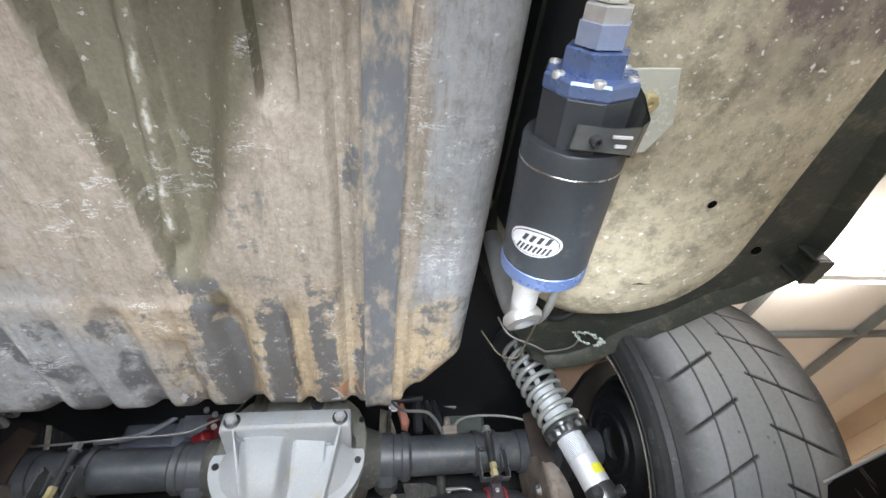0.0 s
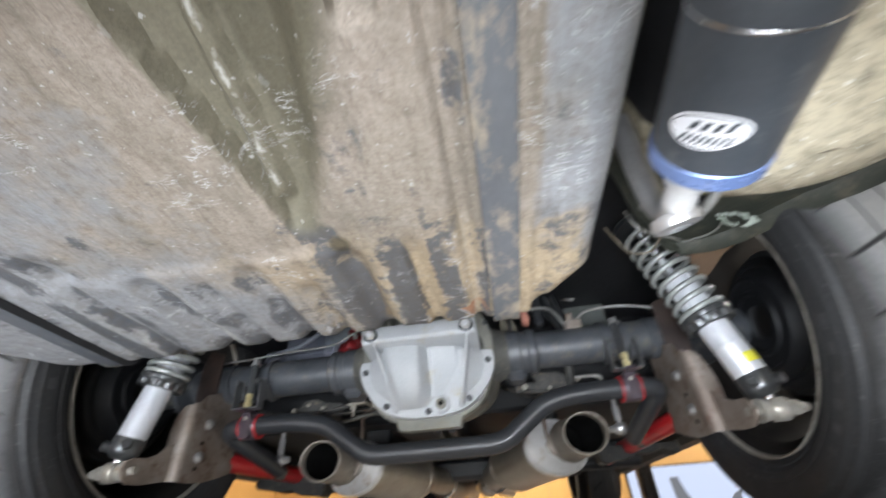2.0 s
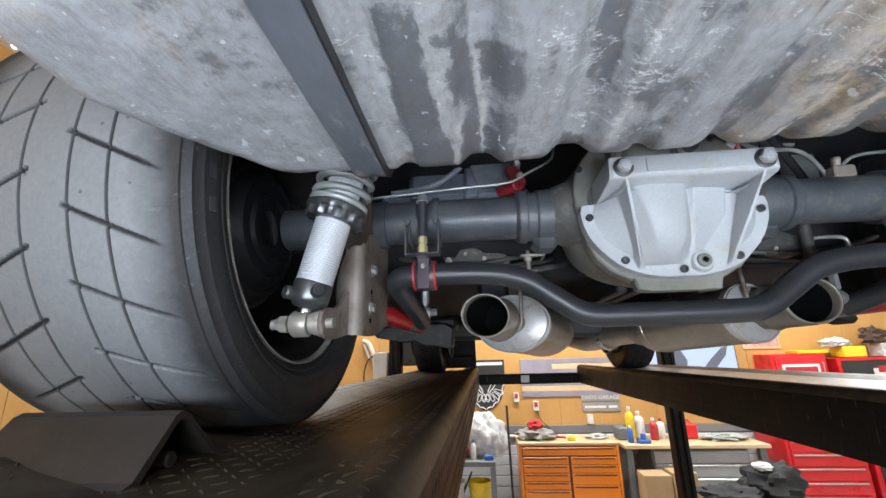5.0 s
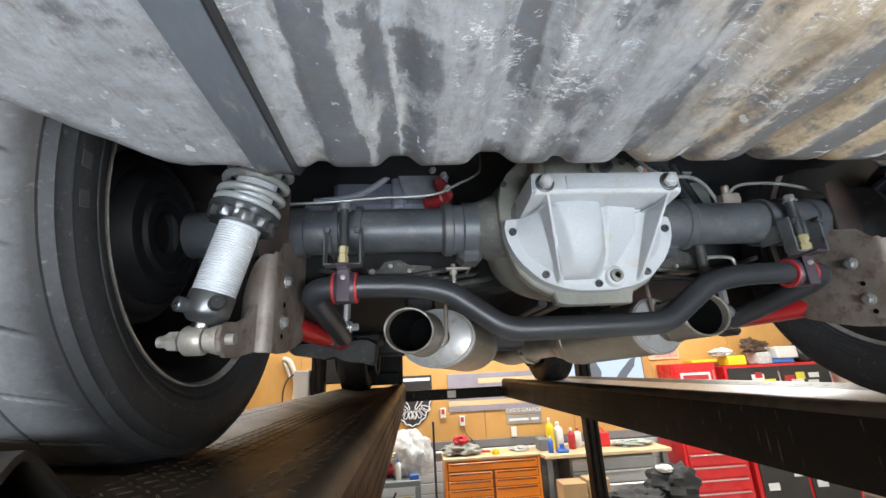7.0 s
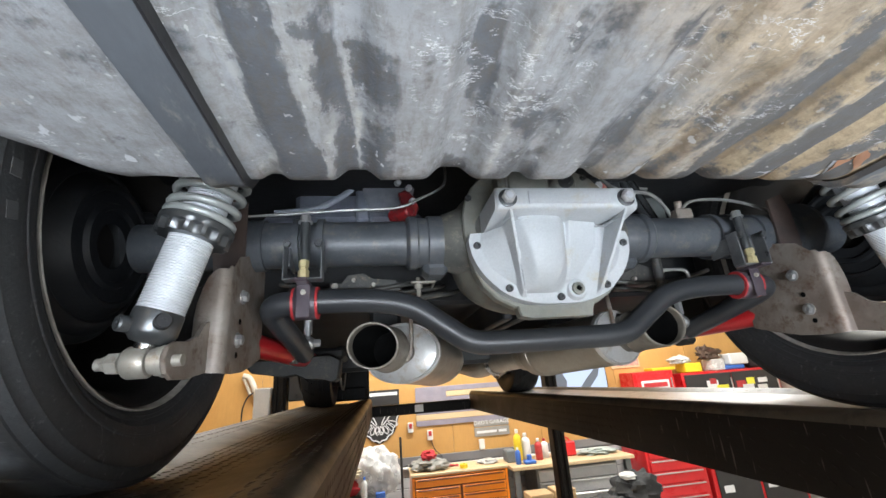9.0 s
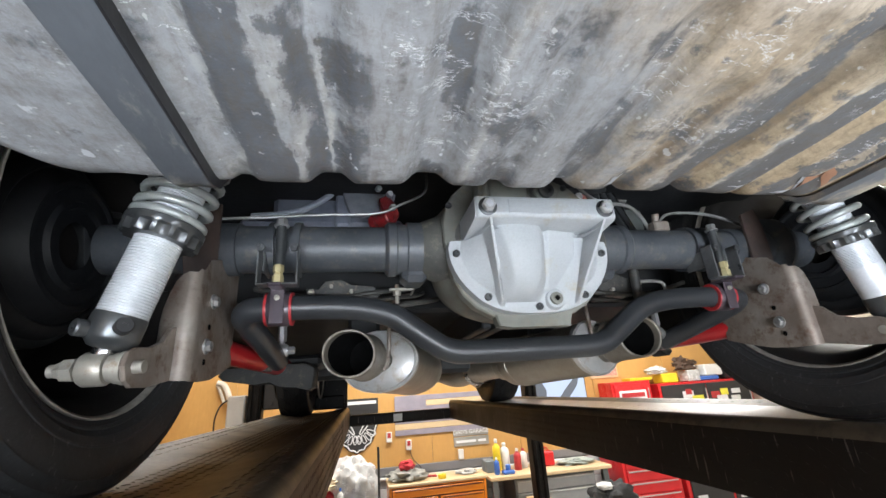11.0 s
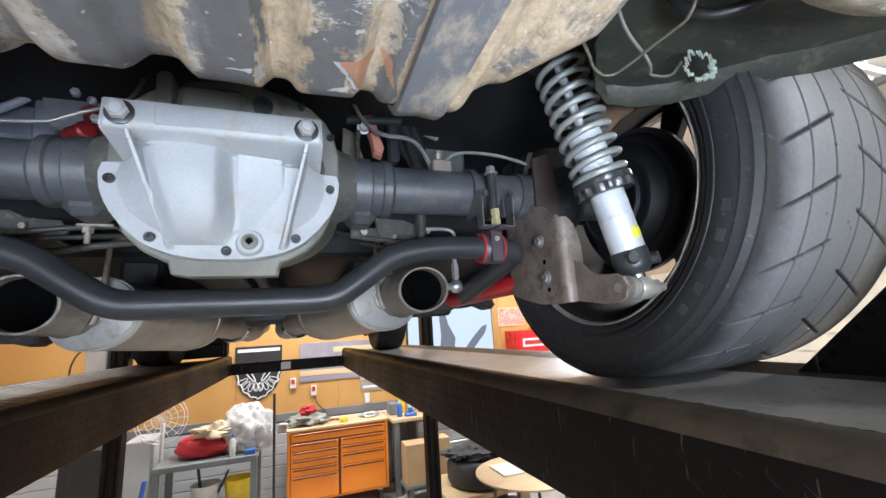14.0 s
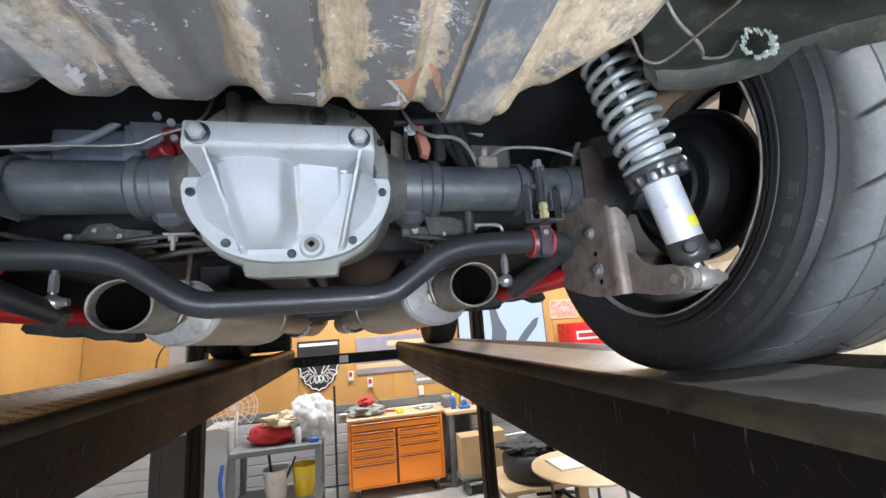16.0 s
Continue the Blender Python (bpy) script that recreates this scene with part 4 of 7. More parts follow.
def cover_h(x, z):
    """How far the cover stands out behind its flange."""
    w = cover_w(z)
    if z > 2.134:
        q = 1 - clip01((z - 2.134) / 0.009)
        return 0.09 - 0.003 * (1 - clip01((0.1255 - abs(x)) / 0.004)) ** 2 - 0.009 * (1 - math.sqrt(1 - q * q))
    ka, kb = rib_lines(z)
    crest = 0.008 + 0.077 * clip01((z - 2.003) / 0.131)
    foot = ease((z - 2.001) / 0.01)
    rib = max(ease(1.5 - abs(x - ka) / 0.0046), ease(1.5 - abs(x - kb) / 0.0046)) * foot
    ear = 0.081 * clip01((z - 2.1242) / 0.0098) if z > 2.1238 else 0.0
    if x < ka or x > kb:  # hollow between the flange and a rib
        edge = w - 0.021 - 0.016 * ease((2.06 - z) / 0.04) if z < 2.1238 else 0.11
        span = max(0.004, edge - abs(ka if x < 0 else kb))
        s = clip01((edge - abs(x)) / span)
        h = max(ear, (0.62 * crest - 0.003) * s ** 1.1 * foot)
    else:
        base = (0.003 + 0.02 * clip01((z - 2.01) / 0.12)) * foot
        # drum of the ring gear: round about the axle line, with rounded shoulders
        drum = 0.07 * math.sqrt(max(0.0, 1 - (max(0.0, 2.112 - z) / 0.103) ** 2)) - 0.12 * max(0.0, z - 2.124)
        lean = 9.0 * max(0.0, 2.055 - z) ** 2
        right = 0.004 - lean
        mid = 0.5 * (ka + right)
        u = clip01(abs(x - mid) / (0.5 * (right - ka)))
        round_off = 1 - 0.24 * u ** 2.2
        shoulder = round_off * (0.78 + 0.22 * ease((x - ka) / 0.022)) * ease((right + 0.02 - x) / 0.034)
        h = base + max(0.0, drum - base) * shoulder
        # two flat facets that meet in a slanting crease
        u = clip01((x - 0.019) / 0.057)
        zc = 2.066 + 0.027 * u
        on_crease, on_top = 0.026 - 0.008 * u, 0.044 - 0.012 * u
        face = on_crease + (on_top - on_crease) * (z - zc) / (2.127 - zc) if z > zc else on_crease - 0.42 * (zc - z)
        side = ease((x - 0.008 + lean) / 0.01) * ease((0.0775 - x) / 0.005) * ease((z - 2.024) / 0.006)
        h = h + max(0.0, face - h) * side
        lip = clip01((z - 2.1295) / 0.0045)
        h = max(h, 0.081 * lip + h * (1 - lip))
    h = max(h, crest * rib)
    d = math.hypot(x - 0.031, z - 2.013)  # flat boss round the drain plug
    return max(h, 0.009 * ease((0.02 - d) / 0.004))


nz, nx = 190, 270
rows = []
for j in range(nz + 1):
    z = 1.99 + (2.17 - 1.99) * j / nz
    rows.append([(cover_w(z) * (2 * k / nx - 1), -0.152 - cover_h(cover_w(z) * (2 * k / nx - 1), z), z) for k in range(nx + 1)])
b = Mesh().grid(rows)
rim = rows[0][:] + [r[-1] for r in rows[1:]] + rows[-1][::-1][1:] + [r[0] for r in rows[::-1][1:-1]]
b.grid([rim, [(x, -0.128, z) for x, y, z in rim]], True, True)
cover = part("differential_cover", b, CAST, axle, "silver cast aluminium differential cover")
b = Mesh().prism([(-0.07, 1.972), (-0.05, 1.968), (0.068, 1.968), (0.07, 1.98), (0.074, 1.992), (-0.075, 1.992), (-0.073, 1.981)], Matrix(((1, 0, 0, 0), (0, 0, -1, -0.108), (0, 1, 0, 0), (0, 0, 0, 1))), 0.026, 0.003)
part("cover_foot", b, HOUSING, axle)
low = [(0.151, 2.10), (0.145, 2.06), (0.131, 2.03), (0.109, 2.007), (0.082, 1.992), (0.066, 1.985)]
high = [(0.159, 2.13), (0.159, 2.17), (0.152, 2.2), (0.138, 2.228), (0.115, 2.25), (0.08, 2.268), (0.03, 2.28)]
ring = low[::-1] + high
b = Mesh().prism([(x, z) for x, z in ring] + [(-x, z) for x, z in ring[::-1]], Matrix(((1, 0, 0, 0), (0, 0, -1, -0.1), (0, 1, 0, 0), (0, 0, 0, 1))), 0.029, 0.003)
part("housing_flange", b, HOUSING, axle)
part("name_plate", Mesh().box((-0.07, -0.2438, 2.1405), (0.077, -0.2395, 2.1655), 0.0008), CAST, axle)
b = Mesh().box((-0.095, -0.172, 2.17), (-0.075, -0.128, 2.262), 0.006).box((-0.075, -0.15, 2.17), (0.02, -0.125, 2.26), 0.01)
part("housing_rib", b, HOUSING, axle)
for x, z in ((-0.145, 2.205), (0.146, 2.2), (0.10, 2.25)):
    socket_bolt(axle, (x, -0.129, z), (0, -1, 0), 0.0065)
for x in (-0.106, 0.106):
    at = Vector((x, -0.2415, 2.152))
    part("load_washer", Mesh().lathe([(0.004, 0.0), (0.0158, 0.0), (0.0158, 0.0022), (0.0145, 0.003), (0.004, 0.003)], axis(at, at + Vector((0, -1, 0))), 24), COLLAR, axle, "dark flat washer")
    bolt(axle, (x, -0.2445, 2.152), (0, -1, 0.0), 0.0115, 0.01, SILVERHEAD, "load_nut", False, "bright lock nut")
    part("load_stud", Mesh().lathe([(0.007, 0.0), (0.007, 0.0125), (0.0055, 0.0145), (0.0001, 0.0145)], axis(at, at + Vector((0, -1, 0))), 18), DAMPER, axle, "bright stud end")
for x, z in ((-0.143, 2.1), (0.143, 2.1), (-0.092, 2.02), (0.093, 2.02), (0.001, 2.001)):
    socket_bolt(axle, (x, -0.153, z), (0, -1, 0), 0.0068)
b = Mesh().lathe([(0.0115, 0.0), (0.011, 0.005), (0.006, 0.006), (0.0055, 0.001), (0.0001, 0.001)], axis((0.031, -0.161, 2.013), (0.031, -0.3, 2.013)), 20)
part("drain_plug", b, HOUSING, axle, "dirty drain plug")
part("plug_socket", Mesh().lathe([(0.0056, 0.0), (0.005, 0.0008), (0.0001, 0.0008)], axis((0.031, -0.167, 2.013), (0.031, -0.3, 2.013)), 4, False), SOOT, axle)
b = Mesh().lathe([(0.026, -0.01), (0.026, 0.028), (0.023, 0.031), (0.014, 0.031)], axis((0.044, -0.13, 2.227), (0.044, -0.3, 2.217)), 8, False)
plug = part("fill_plug_boss", b, HOUSING, axle, "cast boss round the fill plug")
part("fill_plug", Mesh().lathe([(0.0155, 0.0), (0.015, 0.007), (0.009, 0.008), (0.0075, 0.001), (0.0001, 0.001)], axis((0.044, -0.1605, 2.2255), (0.044, -0.3, 2.217)), 12), COLLAR, plug, "dark fill plug")

# shock and link brackets welded under each tube end
for s in (-1, 1):
    # one folded sheet: a side plate, a rounded bend and a web that faces the tail
    plan = [(0.547, 0.02), (0.547, -0.03), (0.547, -0.085), (0.547, -0.135)]
    plan += [(0.563 - 0.016 * math.cos(a), -0.158 - 0.016 * math.sin(a)) for a in [math.pi / 2 * q / 6 for q in range(7)]]
    plan += [(0.57, -0.174), (0.578, -0.174), (0.585, -0.173), (0.592, -0.171), (0.596, -0.166), (0.597, -0.14), (0.598, -0.08), (0.6, 0.0)]
    span = [(2.11, 1.94), (2.118, 1.925), (2.112, 1.912), (2.096, 1.908)] + [(2.072, 1.908)] * 3 + [(2.066, 1.909)] * 4
    span += [(2.062, 1.91), (2.052, 1.911), (2.035, 1.912), (2.01, 1.915), (1.99, 1.925), (2.04, 1.94), (2.08, 1.95), (2.1, 1.96)]
    rows = []
    for thick in (0.0, 0.004):
        for (px, py), (zt, zb) in zip(plan, span):
            inward = Vector((0.572 - px, -0.09 - py, 0))
            inward = inward.normalized() * thick if thick else Vector((0, 0, 0))
            rows.append([(s * (px + inward.x), py + inward.y, zb + (zt - zb) * q / 12 + 0.001 * math.sin(3 * q + 9 * px)) for q in range(13)])
    half = len(plan)
    b = Mesh().grid(rows[:half]).grid(rows[half:])
    b.grid([[r[0] for r in rows[:half]], [r[0] for r in rows[half:]]]).grid([[r[-1] for r in rows[:half]], [r[-1] for r in rows[half:]]])
    part("link_bracket", b, BRACKET, axle, "folded bare steel link bracket, mottled brown")
    part("bracket_saddle", Mesh().lathe([(0.0455, 0.0), (0.0495, 0.001), (0.0495, 0.079), (0.0455, 0.08)], axis((s * 0.527, AXY, AXZ), (s * 0.9, AXY, AXZ)), 36), AXLE, axle)
    for y, z in ((-0.107, 2.033), (-0.118, 1.96)):
        bolt(axle, (s * 0.546, y, z), (-s, 0, 0), 0.009, 0.008, CHROME)
    for y, z in ((-0.116, 1.99), (-0.122, 1.936)):
        part("slot", Mesh().lathe([(0.005, 0.0), (0.004, 0.001), (0.0001, 0.001)], axis((s * 0.5458, y, z), (0, y, z)), 12), SOOT, axle)
    # outrigger that carries the damper's lower eye
    arm = [(-0.168, 1.985), (-0.188, 1.978), (-0.208, 1.958), (-0.24, 1.947), (-0.272, 1.944), (-0.287, 1.937), (-0.295, 1.921), (-0.287, 1.905), (-0.272, 1.898), (-0.235, 1.899), (-0.168, 1.91)]
    ax = 0.575 if s < 0 else 0.569
    part("damper_mount", Mesh().prism(arm, Matrix(((0, 0, 1, s * ax), (1, 0, 0, 0), (0, 1, 0, 0), (0, 0, 0, 1))), 0.006, 0.0012), BRACKET, axle, "bare steel damper mount")
    plate = [(0.549, 2.06), (0.596, 2.06), (0.604, 2.11), (0.604, 2.185), (0.592, 2.225), (0.552, 2.21)]
    part("perch_plate", Mesh().prism([(s * x, z) for x, z in plate], Matrix(((1, 0, 0, 0), (0, 0, -1, -0.098), (0, 1, 0, 0), (0, 0, 0, 1))), 0.006, 0.001), surf("plum_brown_steel", (0.085, 0.058, 0.048), (0.035, 0.027, 0.026), 0.55, 0.1, 14, 140, 0.3), axle, "rusty dark spring perch plate")

# anti-roll bar clamps round the axle tubes
for s in (-1, 1):
    cx = s * 0.447
    for dx in (-0.022, 0.022):
        b = Mesh().lathe([(0.046, -0.006), (0.0515, -0.006), (0.0515, 0.006), (0.046, 0.006)], axis((cx + dx, AXY, AXZ), (cx + dx + 1, AXY, AXZ)), 36)
        part("clamp_band", b, AXLE, axle, "black tube clamp")
    y = -0.094
    b = Mesh().box((cx - 0.033, y - 0.04, 2.0575), (cx - 0.0298, y - 0.012, 2.126), 0.001).box((cx + 0.0298, y - 0.04, 2.0575), (cx + 0.033, y - 0.012, 2.126), 0.001)
    b.box((cx - 0.033, y - 0.04, 2.0545), (cx + 0.033, y - 0.014, 2.0573), 0.001)
    b.box((cx - 0.03, y - 0.01, 2.085), (cx - 0.0265, y + 0.04, 2.12), 0.001).box((cx + 0.0265, y - 0.01, 2.085), (cx + 0.03, y + 0.04, 2.12), 0.001)
    part("clamp_frame", b, surf("worn_black_frame", (0.14, 0.145, 0.155), (0.24, 0.245, 0.25), 0.32, 0.5, 24, 160, 0.1), axle, "black folded clamp frame, rubbed bright at its edges")
    b = Mesh().cyl((cx, y - 0.022, 2.09), (cx, y - 0.022, 2.166), 0.0085, 16, 0.001)
    part("clamp_stud", b, COLLAR, axle)
    bolt(axle, (cx, y - 0.022, 2.164), (0, 0, 1), 0.0095, 0.014, CHROME)
    for q in (-0.021, 0.021):
        bolt(axle, (cx + q * 1.25, y - 0.0405, 2.117), (0, -1, -0.1), 0.0072, 0.007, COLLAR, washer=False)
    b = Mesh().lathe([(0.0075, 0), (0.0095, 0.001), (0.0095, 0.016), (0.0075, 0.018), (0.0075, 0.022), (0.009, 0.023), (0.009, 0.034), (0.006, 0.036)], pose(cx, y - 0.026, 2.056), 6, False)
    part("grease_nut", b, BRASS, axle, "brass nut")
    for q in (-0.02, 0.02):
        b = Mesh().lathe([(0.0218, -0.002), (0.0285, -0.0022), (0.029, 0.0), (0.0285, 0.0022), (0.0218, 0.002)], axis((cx + q, -0.085, 2.022), (cx + q + 1, -0.085, 2.022)), 30)
        part("bushing_edge", b, REDPOLY, axle, "red polyurethane bushing")
    b = Mesh().lathe([(0.0235, -0.0182), (0.0285, -0.0182), (0.0295, -0.0165), (0.0295, 0.0165), (0.0285, 0.0182), (0.0235, 0.0182)], axis((cx, -0.085, 2.022), (cx + 1, -0.085, 2.022)), 30)
    b.box((cx - 0.011, -0.15, 2.048), (cx + 0.011, -0.07, 2.0545), 0.002)
    b.box((cx - 0.0115, -0.118, 1.992), (cx + 0.0115, -0.1155, 2.056), 0.001)
    part("bushing_saddle", b, surf("purple_black_steel", (0.07, 0.055, 0.07), (0.11, 0.09, 0.105), 0.35, 0.4, 15), axle, "dark steel bushing saddle")
    bolt(axle, (cx, -0.1185, 2.035), (0, -1, 0), 0.0035, 0.005, DULLZINC)

# anti-roll bar
half = [(0.489, 0.16, 1.955), (0.496, 0.07, 1.977), (0.506, -0.02, 2.0), (0.512, -0.074, 2.018), (0.475, -0.088, 2.024), (0.275, -0.085, 2.022), (0.20, -0.085, 1.968), (0.155, -0.085, 1.936), (0.10, -0.085, 1.934)]
bar = part("anti_roll_bar", Mesh().tube([(-x, y, z) for x, y, z in half] + [(x, y, z) for x, y, z in half[::-1]], 0.0215, 22, 3), BARBLK, car, "thick black powder coated anti-roll bar")
for s in (-1, 1):
    lx = s * 0.4695 - 0.01
    b = Mesh().lathe([(0.0, -0.012), (0.012, -0.012), (0.016, -0.006), (0.016, 0.006), (0.012, 0.012), (0.0, 0.012)], axis((lx, 0.138, 1.975), (lx - s * 0.03, 0.138, 1.975)), 20)
    b.cyl((lx, 0.138, 1.985), (lx, 0.138, 2.06), 0.0062, 12).cyl((lx, 0.138, 1.995), (lx, 0.138, 2.03), 0.0095, 6)
    part("end_link", b, CHROME, bar, "bright zinc rod end link")
    bolt(bar, (lx - s * 0.012, 0.138, 1.975), (-s, 0, 0), 0.009, 0.016, CHROME)

# coil-over dampers
for s in (-1, 1):
    lo, hi = Vector((s * 0.613 + 0.005, -0.272, 1.921)), Vector((s * 0.505 + 0.007, -0.255, 2.36))
    M = axis(lo, hi)
    L = (hi - lo).length
    R0, top = 0.0275, 0.278
    k = 0.118 if s > 0 else 0.064
    prof = [(0.012, 0.05), (0.02, 0.052), (R0 - 0.001, 0.056), (R0, 0.058), (R0, k)]
    n = 60
    for q in range(n):  # threaded sleeve
        h0, h1 = k + (top - k) * q / n, k + (top - k) * (q + 1) / n
        prof += [(R0 - 0.0006, h0), (R0 + 0.0007, h0 + 0.4 * (h1 - h0)), (R0 - 0.0006, h0 + 0.8 * (h1 - h0))]
    prof += [(R0, top + 0.001), (0.018, top + 0.005), (0.0075, top + 0.006), (0.0075, L - 0.02)]
    co = part("coilover", Mesh().lathe(prof, M, 36), DAMPER, car, "silver threaded coil-over damper with a grey spring")
    b = Mesh().lathe([(0.01, 0.022), (0.02, 0.024), (0.027, 0.032), (0.029, 0.037), (0.029, 0.06), (0.0282, 0.063), (0.02, 0.064)], M, 32)
    part("damper_foot", b, COLLAR, co, "dark damper foot")
    c = 0.178
    rows = []
    for r, dr, h in ((0.028, 0, -0.016), (0.041, 0.004, -0.016), (0.042, 0.0045, -0.0145), (0.042, 0.0045, -0.002), (0.0475, 0, 0.0), (0.0475, 0, 0.008), (0.0455, 0, 0.01), (0.028, 0, 0.01)):
        rows.append([M @ Vector(((r + dr * (q % 4 < 2)) * math.cos(2 * math.pi * q / 56), (r + dr * (q % 4 < 2)) * math.sin(2 * math.pi * q / 56), c + h)) for q in range(56)])
    b = Mesh().grid(rows, True, True)
    part("spring_seat", b, COLLAR, co, "notched dark spring seat ring")
    pitch, pts = (0.0215, []) if s < 0 else (0.025, [])
    turns = (L - 0.03 - c - 0.016) / pitch
    steps = int(turns * 24)
    for q in range(steps + 1):
        a = 2 * math.pi * q / 24 + (0.9 if s < 0 else 2.2)
        pts.append(M @ Vector((0.0412 * math.cos(a), 0.0412 * math.sin(a), c + 0.016 + pitch * max(0.0, q / 24 - 0.6))))
    part("coil_spring", Mesh().tube(pts, 0.0058, 10, 0), SPRING, co, "grey coil spring")
    b = Mesh().lathe([(0.0, L - 0.035), (0.052, L - 0.03), (0.052, L - 0.02), (0.03, L)], M, 28)
    part("top_mount", b, COLLAR, co)
    ex = Vector((s * 1.0, 0.02, 0)).normalized()
    b = Mesh().lathe([(0.008, -0.013), (0.0175, -0.013), (0.0195, -0.01), (0.0195, 0.01), (0.0175, 0.013), (0.008, 0.013)], axis(lo, lo + ex), 26)
    part("lower_eye", b, DULLZINC, co, "dull zinc lower eye")
    b = Mesh().lathe([(0.011, 0.006), (0.0125, 0.008), (0.0125, 0.026), (0.011, 0.03)], M, 20)
    part("foot_shank", b, STEELBR, co, "bright turned shank above the eye")
    b = Mesh().cyl(lo - ex * 0.05, lo + ex * 0.046, 0.0075, 14)
    b.lathe([(0.008, 0.0), (0.015, 0.0), (0.015, 0.006), (0.0175, 0.0065), (0.0175, 0.013), (0.0195, 0.0135), (0.0195, 0.018), (0.008, 0.018)], axis(lo - ex * 0.0145, lo - ex * 0.1), 24)
    part("eye_bolt", b, DULLZINC, co, "zinc eye bolt with stacked washers")
    b = Mesh().lathe([(0.0085, 0.0), (0.0135, 0.001), (0.0135, 0.013), (0.011, 0.015), (0.007, 0.024), (0.0001, 0.025)], axis(lo + ex * 0.018, lo + ex * 0.1), 6, False)
    part("eye_nut", b, DULLZINC, co, "zinc nut")
    p0 = M @ Vector((0, 0, 0.043))
    back = Vector((0, -1, 0.1)).normalized()
    for side in (-1, 1):  # damping adjusters
        q = p0 + back * 0.02 + ex * side * 0.018
        b = Mesh().lathe([(0.008, 0.0), (0.0098, 0.002), (0.0098, 0.012), (0.008, 0.014), (0.003, 0.014), (0.003, 0.011), (0.0001, 0.011)], axis(q, q + (back + ex * side * 0.7)), 18)
        part("adjuster", b, COLLAR if side * s < 0 else BLACKPL, co, "damping adjuster knob")
    if s > 0:
        q0 = M.inverted().to_3x3() @ Vector((0.35, -0.93, 0))
        a1 = math.atan2(q0.y, q0.x)
        rows = [[M @ Vector(((R0 + 0.0004) * math.cos(a), (R0 + 0.0004) * math.sin(a), h)) for h in (0.078, 0.096)] for a in [a1 - 0.55 + 1.5 * q / 16 for q in range(17)]]
        part("sticker", Mesh().grid(rows), YELLOW, co, "yellow sticker band")

# red lower links
for s in (-1, 1):
    b = Mesh().tube([(s * 0.586, -0.05, 1.972), (s * 0.552, 0.08, 1.964), (s * 0.50, 0.62, 1.955)], 0.023, 18, 2)
    link = part("lower_link", b, RED, car, "glossy red tubular lower link")
    low = 0.0 if s < 0 else 0.022
    web = [(0.66, 1.958), (0.668, 1.94), (0.655, 1.928), (0.62, 1.922 + low), (0.58, 1.914 + low), (0.547, 1.916 + low), (0.51, 1.902 + low), (0.47, 1.9 + low), (0.442, 1.892 + low), (0.43, 1.9 + low), (0.425, 1.95), (0.45, 1.965)]
    part("link_mount", Mesh().prism([(s * x, z) for x, z in web], Matrix(((1, 0, 0, 0), (0, 0, -1, 0.42), (0, 1, 0, 0), (0, 0, 0, 1))), 0.07, 0.006), GREASY, car, "greasy black link mount")
    part("link_end", Mesh().cyl((s * 0.556, -0.05, 1.972), (s * 0.6, -0.05, 1.972), 0.0265, 20, 0.003), COLLAR, link)
    part("link_nut", Mesh().cyl((s * 0.538, 0.22, 1.962), (s * 0.534, 0.26, 1.962), 0.0265, 6, 0.002), DUSTCAST, link)
# red track-rod mount and bright bolts beside the housing, and upper links beyond
b = Mesh().prism([(-0.287, 2.232), (-0.235, 2.236), (-0.222, 2.262), (-0.232, 2.29), (-0.25, 2.31), (-0.268, 2.3), (-0.262, 2.272), (-0.29, 2.255)], Matrix(((1, 0, 0, 0), (0, 0, -1, 0.06), (0, 1, 0, 0), (0, 0, 0, 1))), 0.022, 0.004).cyl((-0.285, 0.06, 2.245), (-0.245, 0.02, 2.248), 0.016, 18, 0.004)
upper = part("upper_mount", b, DARKRED, car, "red upper link mount")
for x, z in ((-0.272, 2.318), (-0.247, 2.305), (-0.24, 2.272)):
    bolt(upper, (x, 0.03, z), (0.3, -1, -0.2), 0.0075, 0.014, DAMPER, washer=False)
b = Mesh().prism([(0.224, 2.35), (0.243, 2.355), (0.256, 2.325), (0.262, 2.3), (0.272, 2.27), (0.266, 2.25), (0.25, 2.256), (0.245, 2.285), (0.236, 2.315)], Matrix(((1, 0, 0, 0), (0, 0, -1, 0.06), (0, 1, 0, 0), (0, 0, 0, 1))), 0.03, 0.005)
upper2 = part("upper_mount", b, surf("salmon_rubber", (0.55, 0.24, 0.18), (0.45, 0.18, 0.14), 0.5), car, "salmon red mount")
bolt(upper2, (0.228, 0.03, 2.312), (0, -1, -0.3), 0.011, 0.016, WHITEINK)
part("red_clip", Mesh().box((0.238, 0.024, 2.30), (0.246, 0.03, 2.345), 0.002), RED, upper2)
part("dark_bracket", Mesh().box((0.285, 0.05, 2.25), (0.312, 0.08, 2.37), 0.006).cyl((0.19, 0.02, 2.32), (0.31, 0.03, 2.335), 0.009, 14), BARBLK, car)
part("underbody_panel", Mesh().box((0.385, 0.16, 2.2), (0.52, 0.2, 2.37), 0.012).box((0.40, 0.12, 2.2), (0.435, 0.17, 2.235), 0.006), surf("green_black_steel", (0.16, 0.175, 0.165), (0.07, 0.08, 0.078), 0.4, 0.1, 9, 120, 0.2), car, "green-black underbody panel")
b = Mesh().box((-0.52, 0.14, 2.27), (-0.24, 0.165, 2.38), 0.012).box((-0.37, 0.11, 2.26), (-0.335, 0.14, 2.37), 0.006).box((-0.6, 0.16, 2.24), (-0.2, 0.20, 2.30), 0.01)
